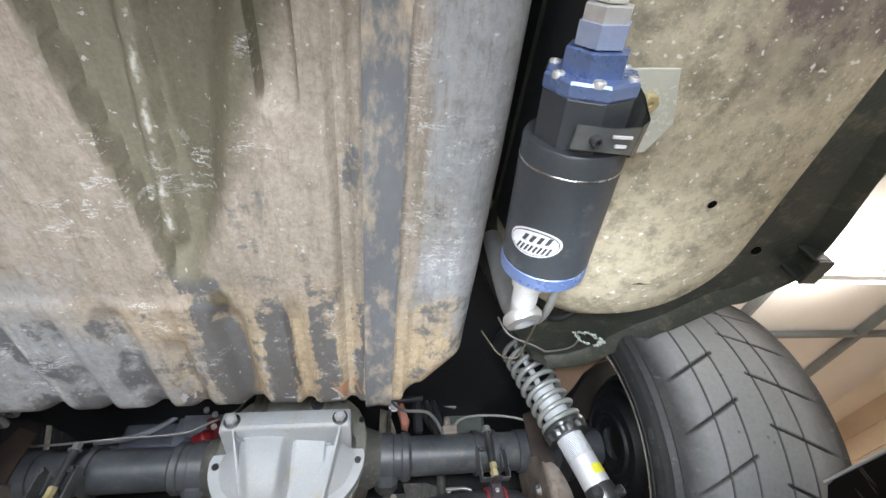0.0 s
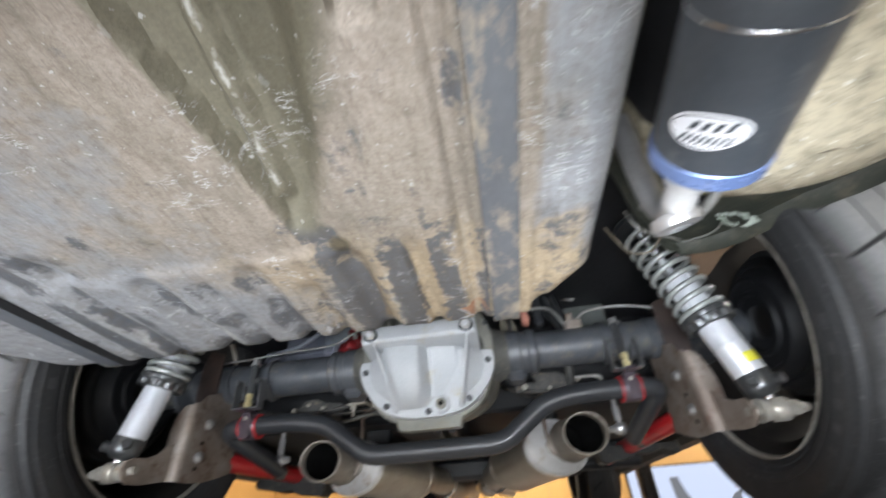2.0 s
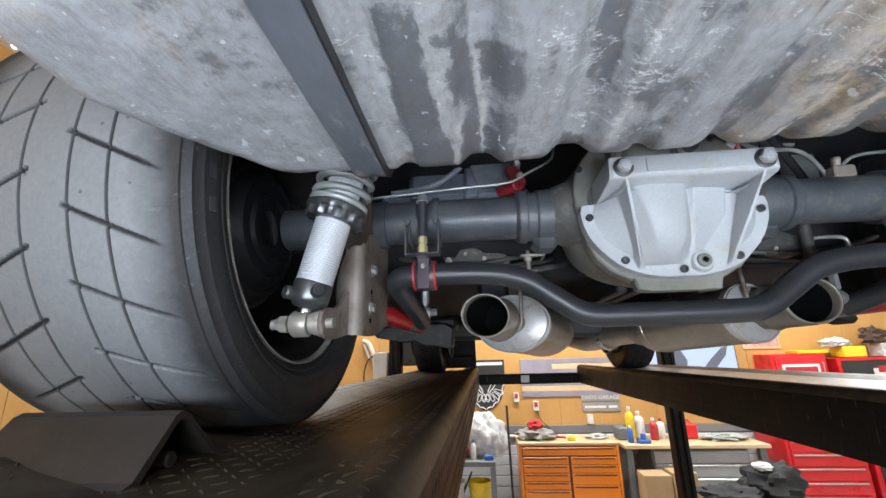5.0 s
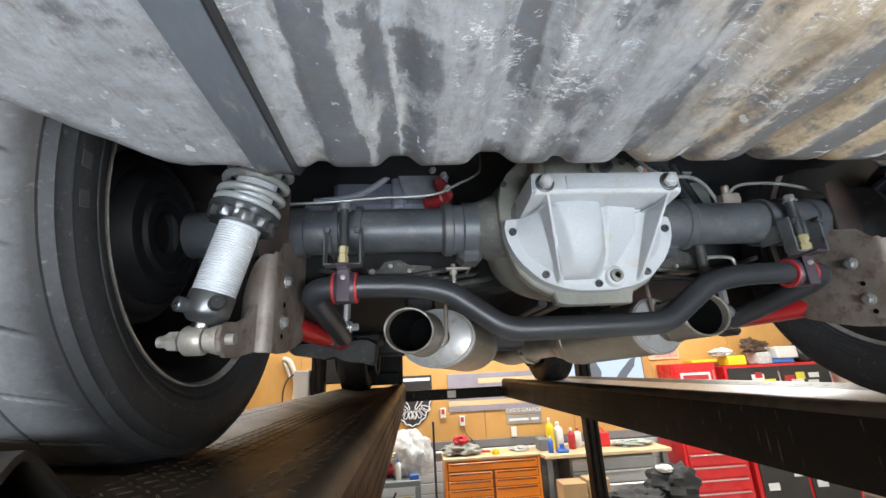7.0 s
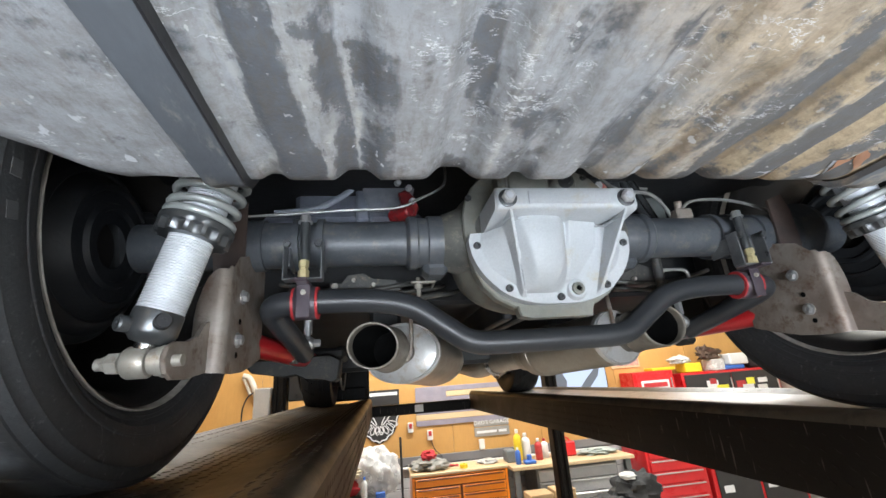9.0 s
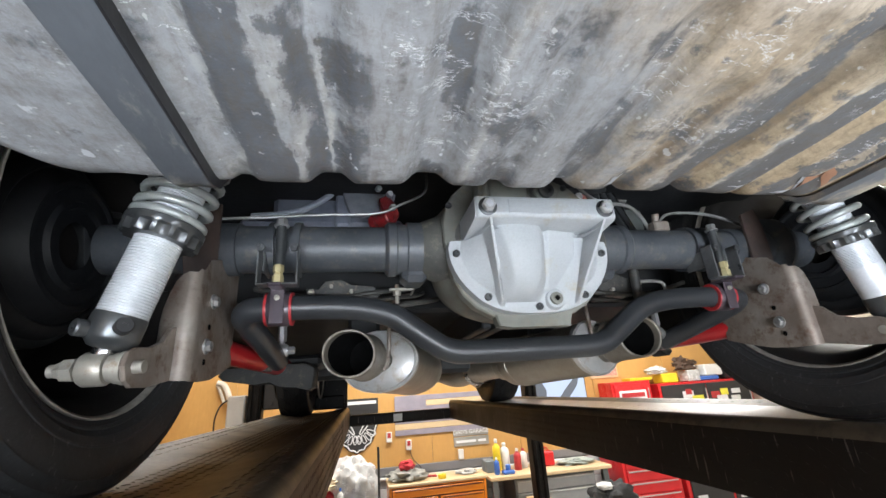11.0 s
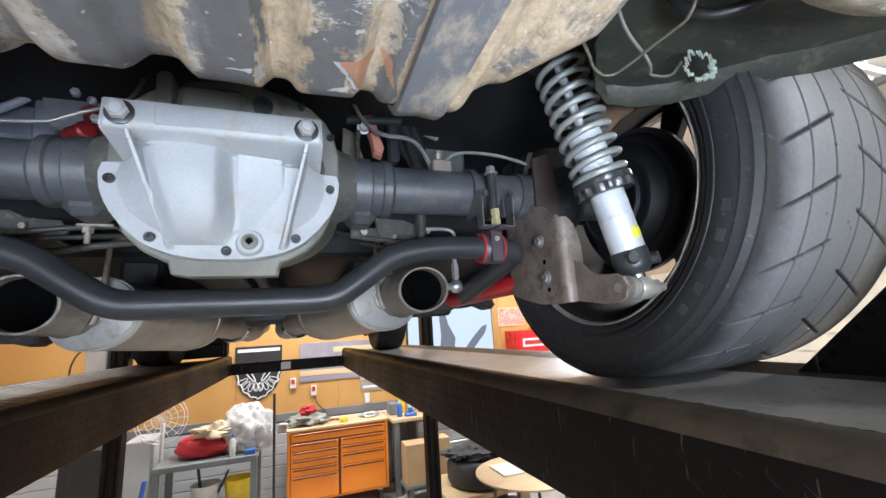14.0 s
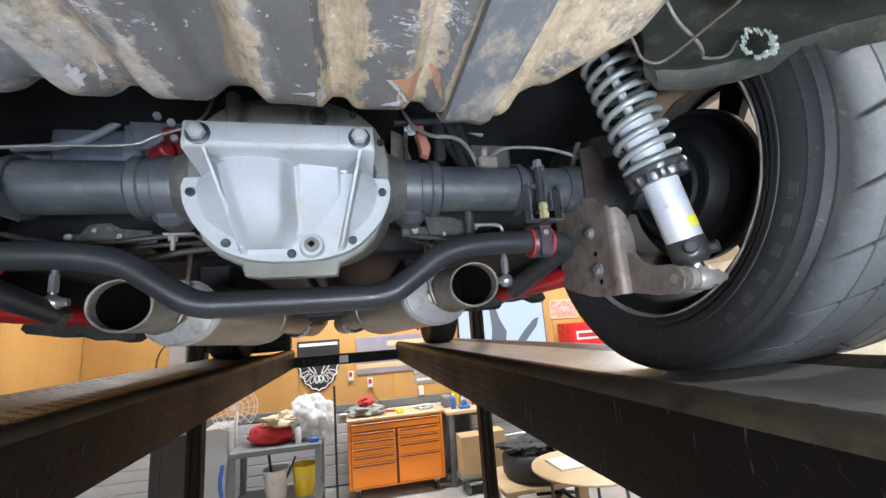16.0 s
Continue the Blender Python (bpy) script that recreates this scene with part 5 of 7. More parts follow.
part("crossmember", b, surf("blue_black_steel", (0.3, 0.325, 0.4), (0.1, 0.11, 0.145), 0.4, 0.3), car, "blue-black steel crossmember")
for x0, x1 in ((0.315, 0.355), (0.338, 0.372)):
    part("upright_tube", Mesh().cyl((x0, 0.08, 2.40), (x1, 0.03, 2.20), 0.012, 16), GLOSS, car)
# small pipework on and under the axle
b = Mesh().tube([(-0.60, -0.06, 2.20), (-0.50, -0.055, 2.206), (-0.395, -0.05, 2.217), (-0.27, -0.05, 2.219), (-0.235, -0.05, 2.24), (-0.19, -0.045, 2.262), (-0.165, -0.03, 2.29), (-0.16, 0.02, 2.40)], 0.003, 8)
part("brake_line", b, LINE, axle, "thin steel brake line")
b = Mesh().tube([(0.37, -0.05, 2.185), (0.38, -0.05, 2.215), (0.408, -0.05, 2.236), (0.486, -0.05, 2.238), (0.551, -0.05, 2.228), (0.62, -0.055, 2.20)], 0.0036, 8)
part("brake_line", b, LINE, axle)
b = Mesh().tube([(0.19, 0.0, 2.38), (0.215, -0.01, 2.31), (0.25, -0.03, 2.265), (0.31, -0.04, 2.262), (0.335, -0.045, 2.235), (0.35, -0.05, 2.19)], 0.0042, 8)
part("brake_line", b, LINE, axle)
part("line_tee", Mesh().box((0.345, -0.075, 2.182), (0.385, -0.04, 2.206), 0.004).cyl((0.36, -0.06, 2.2), (0.36, -0.065, 2.225), 0.008, 12, 0.001), BRACKET, axle)
GRIMY = surf("grimy_bracket_steel", (0.085, 0.083, 0.078), (0.04, 0.04, 0.04), 0.45, 0.25, 26, 150, 0.4, dirt=(0.2, 0.165, 0.12), dirt_at=0.6)
REAR = Matrix(((1, 0, 0, 0), (0, 0, -1, 0.06), (0, 1, 0, 0), (0, 0, 0, 1)))
# left of the housing: a pressed cable bracket with its cables, and a zinc strip on a stud
b = Mesh().prism([(-0.42, 2.07), (-0.4, 2.062), (-0.33, 2.07), (-0.285, 2.062), (-0.27, 2.075), (-0.282, 2.095), (-0.33, 2.099), (-0.352, 2.112), (-0.385, 2.108), (-0.398, 2.09), (-0.424, 2.092)], REAR, 0.004, 0.001)
b.box((-0.385, 0.05, 2.06), (-0.29, 0.13, 2.066), 0.002)
hold = part("cable_bracket", b, GRIMY, axle, "grimy pressed cable bracket")
for x, z, r in ((-0.412, 2.083, 0.008), (-0.33, 2.084, 0.0055), (-0.372, 2.096, 0.005)):
    bolt(hold, (x, 0.055, z), (0, -1, 0), r, 0.007, DULLZINC, washer=False)
for x0, z0, r, sag in ((-0.53, 2.078, 0.0052, 0.012), (-0.51, 2.062, 0.0045, 0.004), (-0.47, 2.05, 0.006, 0.016)):
    b = Mesh().tube([(x0, 0.075, z0 + 0.02), (x0 + 0.07, 0.05, z0), (x0 + 0.17, 0.045, z0 - sag), (x0 + 0.26, 0.05, z0 + 0.004), (x0 + 0.33, 0.1, z0 + 0.02), (x0 + 0.36, 0.2, z0 + 0.05)], r, 10, 3)
    part("brake_cable", b, GRIMY, axle, "dark parking brake cable")
strip = part("zinc_strip", Mesh().box((-0.25, 0.026, 2.0785), (-0.196, 0.036, 2.0835), 0.001).box((-0.2, 0.026, 2.0785), (-0.196, 0.09, 2.0835), 0.001), DULLZINC, axle, "narrow zinc strip")
part("strip_stud", Mesh().cyl((-0.234, 0.031, 2.05), (-0.234, 0.031, 2.092), 0.0045, 12, 0.001).cyl((-0.234, 0.031, 2.068), (-0.234, 0.031, 2.077), 0.0085, 6), DULLZINC, strip, "zinc stud and nut")
# on the other side: folded plates, an upright tube and a hooked rod
b = Mesh().prism([(0.25, 2.118), (0.31, 2.116), (0.345, 2.102), (0.348, 2.07), (0.33, 2.058), (0.3, 2.066), (0.272, 2.06), (0.258, 2.08)], REAR, 0.004, 0.001)
b.box((0.27, 0.05, 2.06), (0.34, 0.13, 2.066), 0.002).box((0.2, 0.07, 2.075), (0.27, 0.076, 2.1), 0.002)
hold = part("cable_bracket", b, GRIMY, axle, "grimy pressed cable bracket")
for x, z, r in ((0.226, 2.084, 0.0085), (0.366, 2.09, 0.006), (0.29, 2.075, 0.005)):
    bolt(hold, (x, 0.056, z), (0, -1, 0), r, 0.012, DULLZINC, washer=False)
part("upright_tube", Mesh().cyl((0.347, 0.035, 2.13), (0.345, 0.035, 2.03), 0.011, 16), GRIMY, axle)
part("hooked_rod", Mesh().tube([(0.355, 0.03, 2.089), (0.395, 0.03, 2.09), (0.415, 0.03, 2.087), (0.42, 0.03, 2.078), (0.42, 0.03, 2.055)], 0.004, 10, 3), LINE, axle, "dull steel hooked rod")
for x0, z0, r in ((0.19, 2.07, 0.0055), (0.23, 2.05, 0.0045)):
    b = Mesh().tube([(x0 - 0.02, 0.2, z0 + 0.06), (x0, 0.1, z0 + 0.02), (x0 + 0.06, 0.055, z0), (x0 + 0.18, 0.05, z0 - 0.01), (x0 + 0.28, 0.06, z0 + 0.012), (x0 + 0.34, 0.09, z0 + 0.03)], r, 10, 3)
    part("brake_cable", b, GRIMY, axle, "dark parking brake cable")
# dusty pipes and a hose that climb beside the housing
for pts, r, m in (([(0.2, 0.02, 2.2), (0.215, 0.03, 2.24), (0.212, 0.035, 2.29), (0.235, 0.04, 2.36)], 0.006, GRIMY), ([(0.25, 0.09, 2.36), (0.285, 0.085, 2.345), (0.36, 0.09, 2.35), (0.42, 0.1, 2.34)], 0.0065, LINE), ([(0.3, 0.1, 2.39), (0.318, 0.08, 2.31), (0.35, 0.07, 2.26), (0.362, 0.06, 2.2)], 0.014, GLOSS)):
    part("hose", Mesh().tube(pts, r, 12, 3), m, car)
part("dusty_web", Mesh().prism([(0.185, 2.2), (0.24, 2.2), (0.236, 2.27), (0.215, 2.33), (0.19, 2.34)], Matrix(((1, 0, 0, 0), (0, 0, -1, 0.1), (0, 1, 0, 0), (0, 0, 0, 1))), 0.01, 0.003), surf("dusty_tan_steel", (0.24, 0.215, 0.165), (0.1, 0.09, 0.072), 0.7, 0.1, 24, 160, 0.4), car, "dusty tan steel web")
for x in (-0.02, 0.02):
    part("torque_arm", Mesh().box((x - 0.012, 0.1, 2.0), (x + 0.012, 1.5, 2.07), 0.004), DARK, car)
b = Mesh().tube([(-0.56, 0.115, 2.283), (-0.5, 0.115, 2.288), (-0.455, 0.112, 2.294), (-0.41, 0.11, 2.318), (-0.372, 0.11, 2.35), (-0.35, 0.11, 2.38)], 0.0075, 12, 3)
part("vent_hose", b, surf("pale_blue_hose", (0.4, 0.44, 0.52), (0.3, 0.33, 0.4), 0.45, 0, 20), car, "pale blue-grey rubber vent hose")
b = Mesh().prism([(-0.357, 2.365), (-0.218, 2.365), (-0.232, 2.31), (-0.25, 2.279), (-0.335, 2.28), (-0.35, 2.32)], Matrix(((1, 0, 0, 0), (0, 0, -1, 0.108), (0, 1, 0, 0), (0, 0, 0, 1))), 0.012, 0.004)
part("pressed_panel", b, surf("slate_painted_panel", (0.34, 0.36, 0.41), (0.17, 0.185, 0.22), 0.45, 0.1, 12, 120, 0.2), car, "slate blue pressed panel above the axle")
part("link_crossmember", Mesh().box((-0.62, 0.6, 1.925), (0.62, 0.68, 1.99), 0.012).box((-0.6, 0.42, 1.955), (-0.42, 0.6, 1.99), 0.01).box((0.42, 0.42, 1.955), (0.6, 0.6, 1.99), 0.01), DARK, car, "dark crossmember that carries the links")

def slant_cut(b, at, d):
    """Slants the open end of a pipe so that its mouth faces the tail of the car."""
    for k, p in enumerate(b.v):
        rel = Vector(p) - at
        a = rel.dot(d)
        b.v[k] = Vector(p) - d * (1.15 * (rel - d * a).y / d.y * max(0.0, 1 - a / 0.075))
    return b


# twin exhaust: oval cans that run inward, with round tips
for s in (-1, 1):
    tip0 = Vector((s * 0.338 if s < 0 else 0.362, 0.075, 1.957 if s < 0 else 1.964))
    end = Vector((s * 0.075, 0.70, 1.925))
    d = (end - tip0).normalized()
    w = d.cross(Vector((0, 0, 1))).normalized()
    up = w.cross(d)
    can = [(0.116, 0.96), (0.12, 1.0), (0.135, 1.0), (0.38, 1.0), (0.40, 0.97), (0.416, 0.86), (0.427, 0.7), (0.43, 0.6)]

    def ring(k, q, n=44):
        return [tip0 - w * (s * 0.026) - up * 0.007 + d * k + w * (0.093 * q * math.cos(2 * math.pi * j / n)) + up * (0.069 * q * math.sin(2 * math.pi * j / n)) for j in range(n)]

    ex = part("exhaust", Mesh().grid([ring(k, q) for k, q in can], True, True), STEEL, car, "oval stainless muffler with a round tip")
    part("end_cap", Mesh().grid([ring(k, q) for k, q in ((0.124, 0.985), (0.113, 0.985), (0.111, 0.975), (0.112, 0.955), (0.114, 0.94), (0.11, 0.8), (0.107, 0.6), (0.106, 0.4))], True, True), CAPSTEEL, ex, "bright stainless end cap")
    part("muffler_band", Mesh().grid([ring(k, q) for k, q in ((0.115, 0.99), (0.115, 1.025), (0.128, 1.025), (0.13, 0.99))], True, True), CAPSTEEL, ex, "bright rolled seam")
    part("muffler_band", Mesh().grid([ring(k, q) for k, q in ((0.365, 0.99), (0.367, 1.018), (0.378, 1.018), (0.38, 0.99))], True, True), STEEL, ex, "rolled seam")
    r = 0.0505
    off = tip0 + w * (-s * 0.004)
    b = Mesh().lathe([(r - 0.0058, 0.012), (r - 0.0056, 0.004), (r - 0.005, 0.001), (r - 0.003, 0.0), (r - 0.001, 0.0004), (r, 0.003), (r, 0.01), (r - 0.001, 0.07), (r + 0.001, 0.08), (r + 0.0025, 0.084), (r + 0.001, 0.088), (r - 0.003, 0.092), (r - 0.003, 0.108), (r + 0.003, 0.112)], axis(off, off + d), 44)
    slant_cut(b, off, d)
    part("tip", b, TIPSTEEL, ex, "round stainless tail pipe tip, cut at a slant")
    b = slant_cut(Mesh().lathe([(r - 0.0056, 0.01), (r - 0.007, 0.06), (r - 0.009, 0.098), (0.0001, 0.1)], axis(off, off + d), 44), off, d)
    part("sooty_bore", b, SOOT, ex, "sooty bore")
    b = Mesh().lathe([(0.048, 0.0), (0.05, 0.015), (0.05, 0.05), (0.046, 0.056), (0.041, 0.07), (0.041, 0.2)], axis(tip0 - w * (s * 0.026) + d * 0.42, tip0 + d * 0.9), 30)
    b.tube([tip0 + d * 0.6, tip0 + d * 0.68, Vector((s * 0.062, 0.8, 1.915)), Vector((s * 0.06, 0.95, 1.925)), Vector((s * 0.06, 1.2, 1.95)), Vector((s * 0.14, 2.6, 1.98))], 0.042, 20, 3)
    part("front_pipe", b, STEEL, ex, "exhaust pipe")
    part("clamp", Mesh().lathe([(0.041, 0.0), (0.05, 0.0), (0.052, 0.004), (0.052, 0.018), (0.05, 0.022), (0.041, 0.022)], axis(tip0 + d * 0.63, tip0 + d * 0.8), 28), STEELBR, ex)
    foot = off + d * 0.098 - w * (s * 0.054)
    b = Mesh().tube([foot - up * 0.03 - d * 0.004 + w * (s * 0.012), foot, foot + up * 0.05, foot + up * 0.12], 0.005, 12, 2)
    b.tube([foot + up * 0.12, foot + up * 0.135 + w * 0.02, foot + up * 0.138 + w * 0.06], 0.005, 10, 2)
    part("hanger", b, BRACKET, ex, "welded hanger rod")

# ---- fuel pump canister under the well ----
A, D = Vector((0.349, -0.815, 2.03)), Vector((-0.07, -1.0, 0.03)).normalized()
Mp = axis(A, A + D)
PR = 0.0428
pump = part("fuel_pump", Mesh().lathe([(0.03, 0.0), (PR - 0.0008, 0.003), (PR, 0.012), (PR, 0.134), (PR - 0.0015, 0.137), (0.03, 0.137)], Mp, 56), PUMPBLK, car, "black fuel pump canister with blue caps and a white oval badge")
part("end_cap", Mesh().lathe([(0.02, -0.008), (PR - 0.002, -0.006), (PR + 0.0007, -0.003), (PR + 0.0007, 0.011), (PR - 0.0005, 0.012)], Mp, 56), PUMPBLUE, pump, "blue anodised end cap")
part("filter_head", Mesh().lathe([(0.0355, 0.136), (0.0355, 0.174), (0.033, 0.178)], Mp, 8, False), PUMPBLK, pump, "faceted black head")
part("seal_line", Mesh().lathe([(PR, 0.1165), (PR + 0.0004, 0.117), (PR + 0.0004, 0.1178), (PR, 0.1183)], Mp, 56), STEELBR, pump)
part("head_cap", Mesh().lathe([(0.02, 0.174), (0.0355, 0.175), (0.0365, 0.177), (0.0365, 0.185), (0.035, 0.187), (0.02, 0.187)], Mp, 8, False), PUMPBLUE, pump, "blue anodised flange")
for q in range(6):
    a = 2 * math.pi * q / 6 + 0.3
    c = Mp @ Vector((0.0305 * math.cos(a), 0.0305 * math.sin(a), 0.1865))
    part("screw", Mesh().lathe([(0.0046, -0.002), (0.0046, 0.0016), (0.0038, 0.0026), (0.0022, 0.0026), (0.002, 0.001), (0.0001, 0.001)], axis(c, c + D), 14), SILVERHEAD, pump)
for r, h0, h1, mt in ((0.0245, 0.186, 0.204, PUMPBLUE), (0.019, 0.204, 0.221, PALEBLUE), (0.0172, 0.219, 0.231, SILVERHEAD), (0.0125, 0.231, 0.245, ZINC)):
    part("fitting", Mesh().lathe([(r * 0.6, h0), (r, h0 + 0.001), (r, h1 - 0.001), (r * 0.6, h1)], Mp, 6, False), mt, pump, "blue hose fitting")
h0 = Mp @ Vector((0, 0, 0.24))
part("hose", Mesh().tube([h0, h0 + D * 0.06, h0 + D * 0.16 + Vector((0.02, 0, 0.05)), h0 + D * 0.3 + Vector((0.05, 0, 0.16))], 0.011, 16, 3), BLACKPL, pump, "black fuel hose")
# white oval badge with dark marks, wrapped on the canister
Mi = Mp.inverted()
toward = (Mi.to_3x3() @ Vector((-0.66, 0, -0.75))).normalized()
a0 = math.atan2(toward.y, toward.x)


def on_pump(u, h, lift):
    return Mp @ Vector(((PR + lift) * math.cos(a0 + u / PR), (PR + lift) * math.sin(a0 + u / PR), h))


for k, (wide, tall, up, mat) in enumerate(((0.0265, 0.0162, 0.0003, PUMPBLK), (0.0255, 0.0152, 0.0006, WHITEINK), (0.0235, 0.0134, 0.0009, PUMPBLK), (0.0225, 0.0124, 0.0012, WHITEINK))):
    rows = [[on_pump(wide * s * math.cos(q), 0.05 + tall * s * math.sin(q) + 0.12 * wide * s * math.cos(q), up) for q in [2 * math.pi * k / 36 for k in range(36)]] for s in (0.02, 0.5, 1.0)]
    part("badge" if k == 1 else "badge_ring", Mesh().grid(rows, True, True), mat, pump, "pale oval badge" if k == 1 else "")
for row, (h0, h1, us, wide) in enumerate(((0.0515, 0.0595, (-0.011, -0.004, 0.003, 0.010), 0.0036), (0.0405, 0.0485, (-0.0155, -0.0115, -0.0075, -0.0035, 0.0005, 0.0045, 0.0085, 0.0125), 0.0022))):
    for u0 in us:
        rows = [[on_pump(u0 + wide * k / 3 + 0.0016 * q, h0 + (h1 - h0) * q / 2 + 0.12 * u0, 0.0016) for q in (0, 1, 2)] for k in range(4)]
        part("badge_mark", Mesh().grid(rows), PUMPBLK, pump)
# dark undercoat and the shaded gap beside the tank, as one added black sheet
part("well_gap_sheet", Mesh().grid([[(x, y, z) for x, z in ((0.352, 2.40), (0.352, 2.2), (0.3575, 2.158), (0.371, 2.129))] for y in [-1.44 + 0.07 * k for k in range(11)]]), BLACKPL, car, "black undercoated sheet added to darken the gap beside the tank")
# zinc bracket, its saddle strip under the head, and the bolt
b = Mesh().prism([(0.362, -0.994), (0.429, -1.0), (0.447, -0.952), (0.432, -0.922), (0.385, -0.915), (0.364, -0.94)], pose(0, 0, 2.069), 0.003, 0.0008)
brk = part("pump_bracket", b, ZINC, pump, "zinc plated pump bracket")
b = Mesh()
for t in (0.0, 0.002):
    b.grid([[(0.318, y, 1.9935 + t), (0.345, y, 1.9905 + t), (0.364, y + 0.2 * (y + 0.968), 1.9925 + t), (0.377 - t, -0.965 + 1.7 * (y + 0.968), 2.004), (0.382 - t, -0.962 + 2.9 * (y + 0.968), 2.03), (0.386 - t, -0.958 + 4.3 * (y + 0.968), 2.073)] for y in (-0.977, -0.968, -0.959)])
# zinc strip; the dark it mirrors is put into its base colour
part("saddle_strip", b, surf("strip_with_dark_reflection", (0.1, 0.11, 0.115), (0.17, 0.18, 0.18), 0.2, 0.3, 12, 160, 0.04), pump, "polished saddle strip that flares into the bracket, coloured dark for its reflection")
for y0, x0, x1 in ((-0.9735, 0.344, 0.359), (-0.9665, 0.348, 0.357)):
    part("print_bar", Mesh().box((x0, y0, 1.9882), (x1, y0 + 0.0022, 1.9898), 0.0002), WHITEINK, pump)
bolt(pump, (0.411, -0.971, 2.069), (0, 0, -1), 0.0085, 0.008, BRASS, "bracket_bolt", False)
socket_bolt(pump, (0.333, -0.968, 1.9905), (0, 0, -1), 0.0042)
# outlet elbow and its ring, with a small return pipe
e0 = A - D * 0.006 + Vector((-0.012, 0, -0.006))
b = Mesh().lathe([(0.012, 0.0), (0.0175, 0.002), (0.0175, 0.022), (0.014, 0.026), (0.014, 0.05)], axis(e0, e0 - D), 18)
part("outlet", b, SILVERHEAD, pump, "silver outlet fitting")
c = e0 - D * 0.07
b = Mesh().lathe([(0.012, 0.0), (0.021, 0.0), (0.023, 0.006), (0.021, 0.012), (0.012, 0.014)], axis(c, c + Vector((0.2, 0.3, -1))), 26)
b.tube([e0 - D * 0.045, c, c - D * 0.03 + Vector((0, 0, 0.04)), c + Vector((0, 0.02, 0.16))], 0.0135, 14, 2)
part("elbow", b, CHROME, pump, "bright elbow")
b = Mesh().tube([A - D * 0.004 + Vector((0.022, 0, 0.0)), A - D * 0.08 + Vector((0.025, 0, 0.0)), A - D * 0.13 + Vector((0.018, 0, 0.02)), A - D * 0.14 + Vector((-0.01, 0, 0.06))], 0.0048, 10)
part("return_pipe", b, LINE, pump, "thin return pipe")

# ---- wheels ----
WY, WX, BEAD = -0.068, 0.86, 0.268  # wheel centre behind the axle line, its distance from the middle, and the bead
TYRE = [(x, BEAD + 1.16 * (r - 0.262)) for x, r in [(-0.14, 0.262), (-0.155, 0.270), (-0.162, 0.279), (-0.1655, 0.2795), (-0.167, 0.283), (-0.1655, 0.2845), (-0.172, 0.292), (-0.1745, 0.2925), (-0.1775, 0.302), (-0.1792, 0.3025), (-0.1795, 0.305), (-0.1785, 0.306), (-0.182, 0.315), (-0.1825, 0.335), (-0.1818, 0.340), (-0.1832, 0.3405), (-0.1822, 0.343), (-0.178, 0.351), (-0.1785, 0.3545), (-0.169, 0.3605), (-0.1685, 0.363), (-0.157, 0.368)]]
TW, TR = 0.157, AXZ - TOPZ + 0.001
PITCHES = 26


def tyre_mesh(slant):
    seg = 960
    across = sorted([-TW + 2 * TW * k / 90 for k in range(91)] + [gx + q * 0.0008 for gx in (-0.082, -0.032, 0.032, 0.082) for q in (-3, -2, -1, 0, 1, 2, 3)])
    prof = [("s", x, r) for x, r in TYRE[:-1]] + [("t", x, TR - 0.009 * abs(x / TW) ** 2.6) for x in across] + [("s", -x, r) for x, r in TYRE[:-1][::-1]]
    prof += [("s", 0.12, 0.25), ("s", -0.12, 0.25)]
    rows = []
    for kind, x, r in prof:
        row = []
        for k in range(seg):
            a = 2 * math.pi * k / seg
            q = r
            if kind == "t":
                cut = 0.0
                for gx in (-0.082, -0.032, 0.032, 0.082):
                    cut = max(cut, min(1.0, 1.7 - abs(x - gx) / 0.0014))
                if 0.024 < abs(x) < 0.15:
                    arc = (a / (2 * math.pi) * PITCHES + (0.5 if x > 0 else 0.0) + slant * (abs(x) - 0.04)) % 1.0
                    w = min(arc, 1 - arc) * 2 * math.pi * TR / PITCHES
                    fade = min(1.0, (0.15 - abs(x)) / 0.03)
                    cut = max(cut, fade * min(1.0, 1.7 - w / 0.002))
                q -= 0.0065 * max(0.0, cut)
            row.append((x, q * math.cos(a), q * math.sin(a)))
        rows.append(row)
    return Mesh().grid(rows + [rows[0]], True, True)


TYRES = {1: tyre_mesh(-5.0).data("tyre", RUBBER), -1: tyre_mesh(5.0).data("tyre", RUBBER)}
# front tyres: near-black copy, the shade they stand in put into the colour
FTY = TYRES[1].copy()
FTY.materials.clear()
FTY.materials.append(DARK)


def place(name, data, parent, m, label=""):
    ob = new(name, data)
    ob.parent = parent
    ob.matrix_parent_inverse = HOME.get(parent, Matrix()).inverted()
    ob.matrix_basis = m
    return tagged(ob, label)


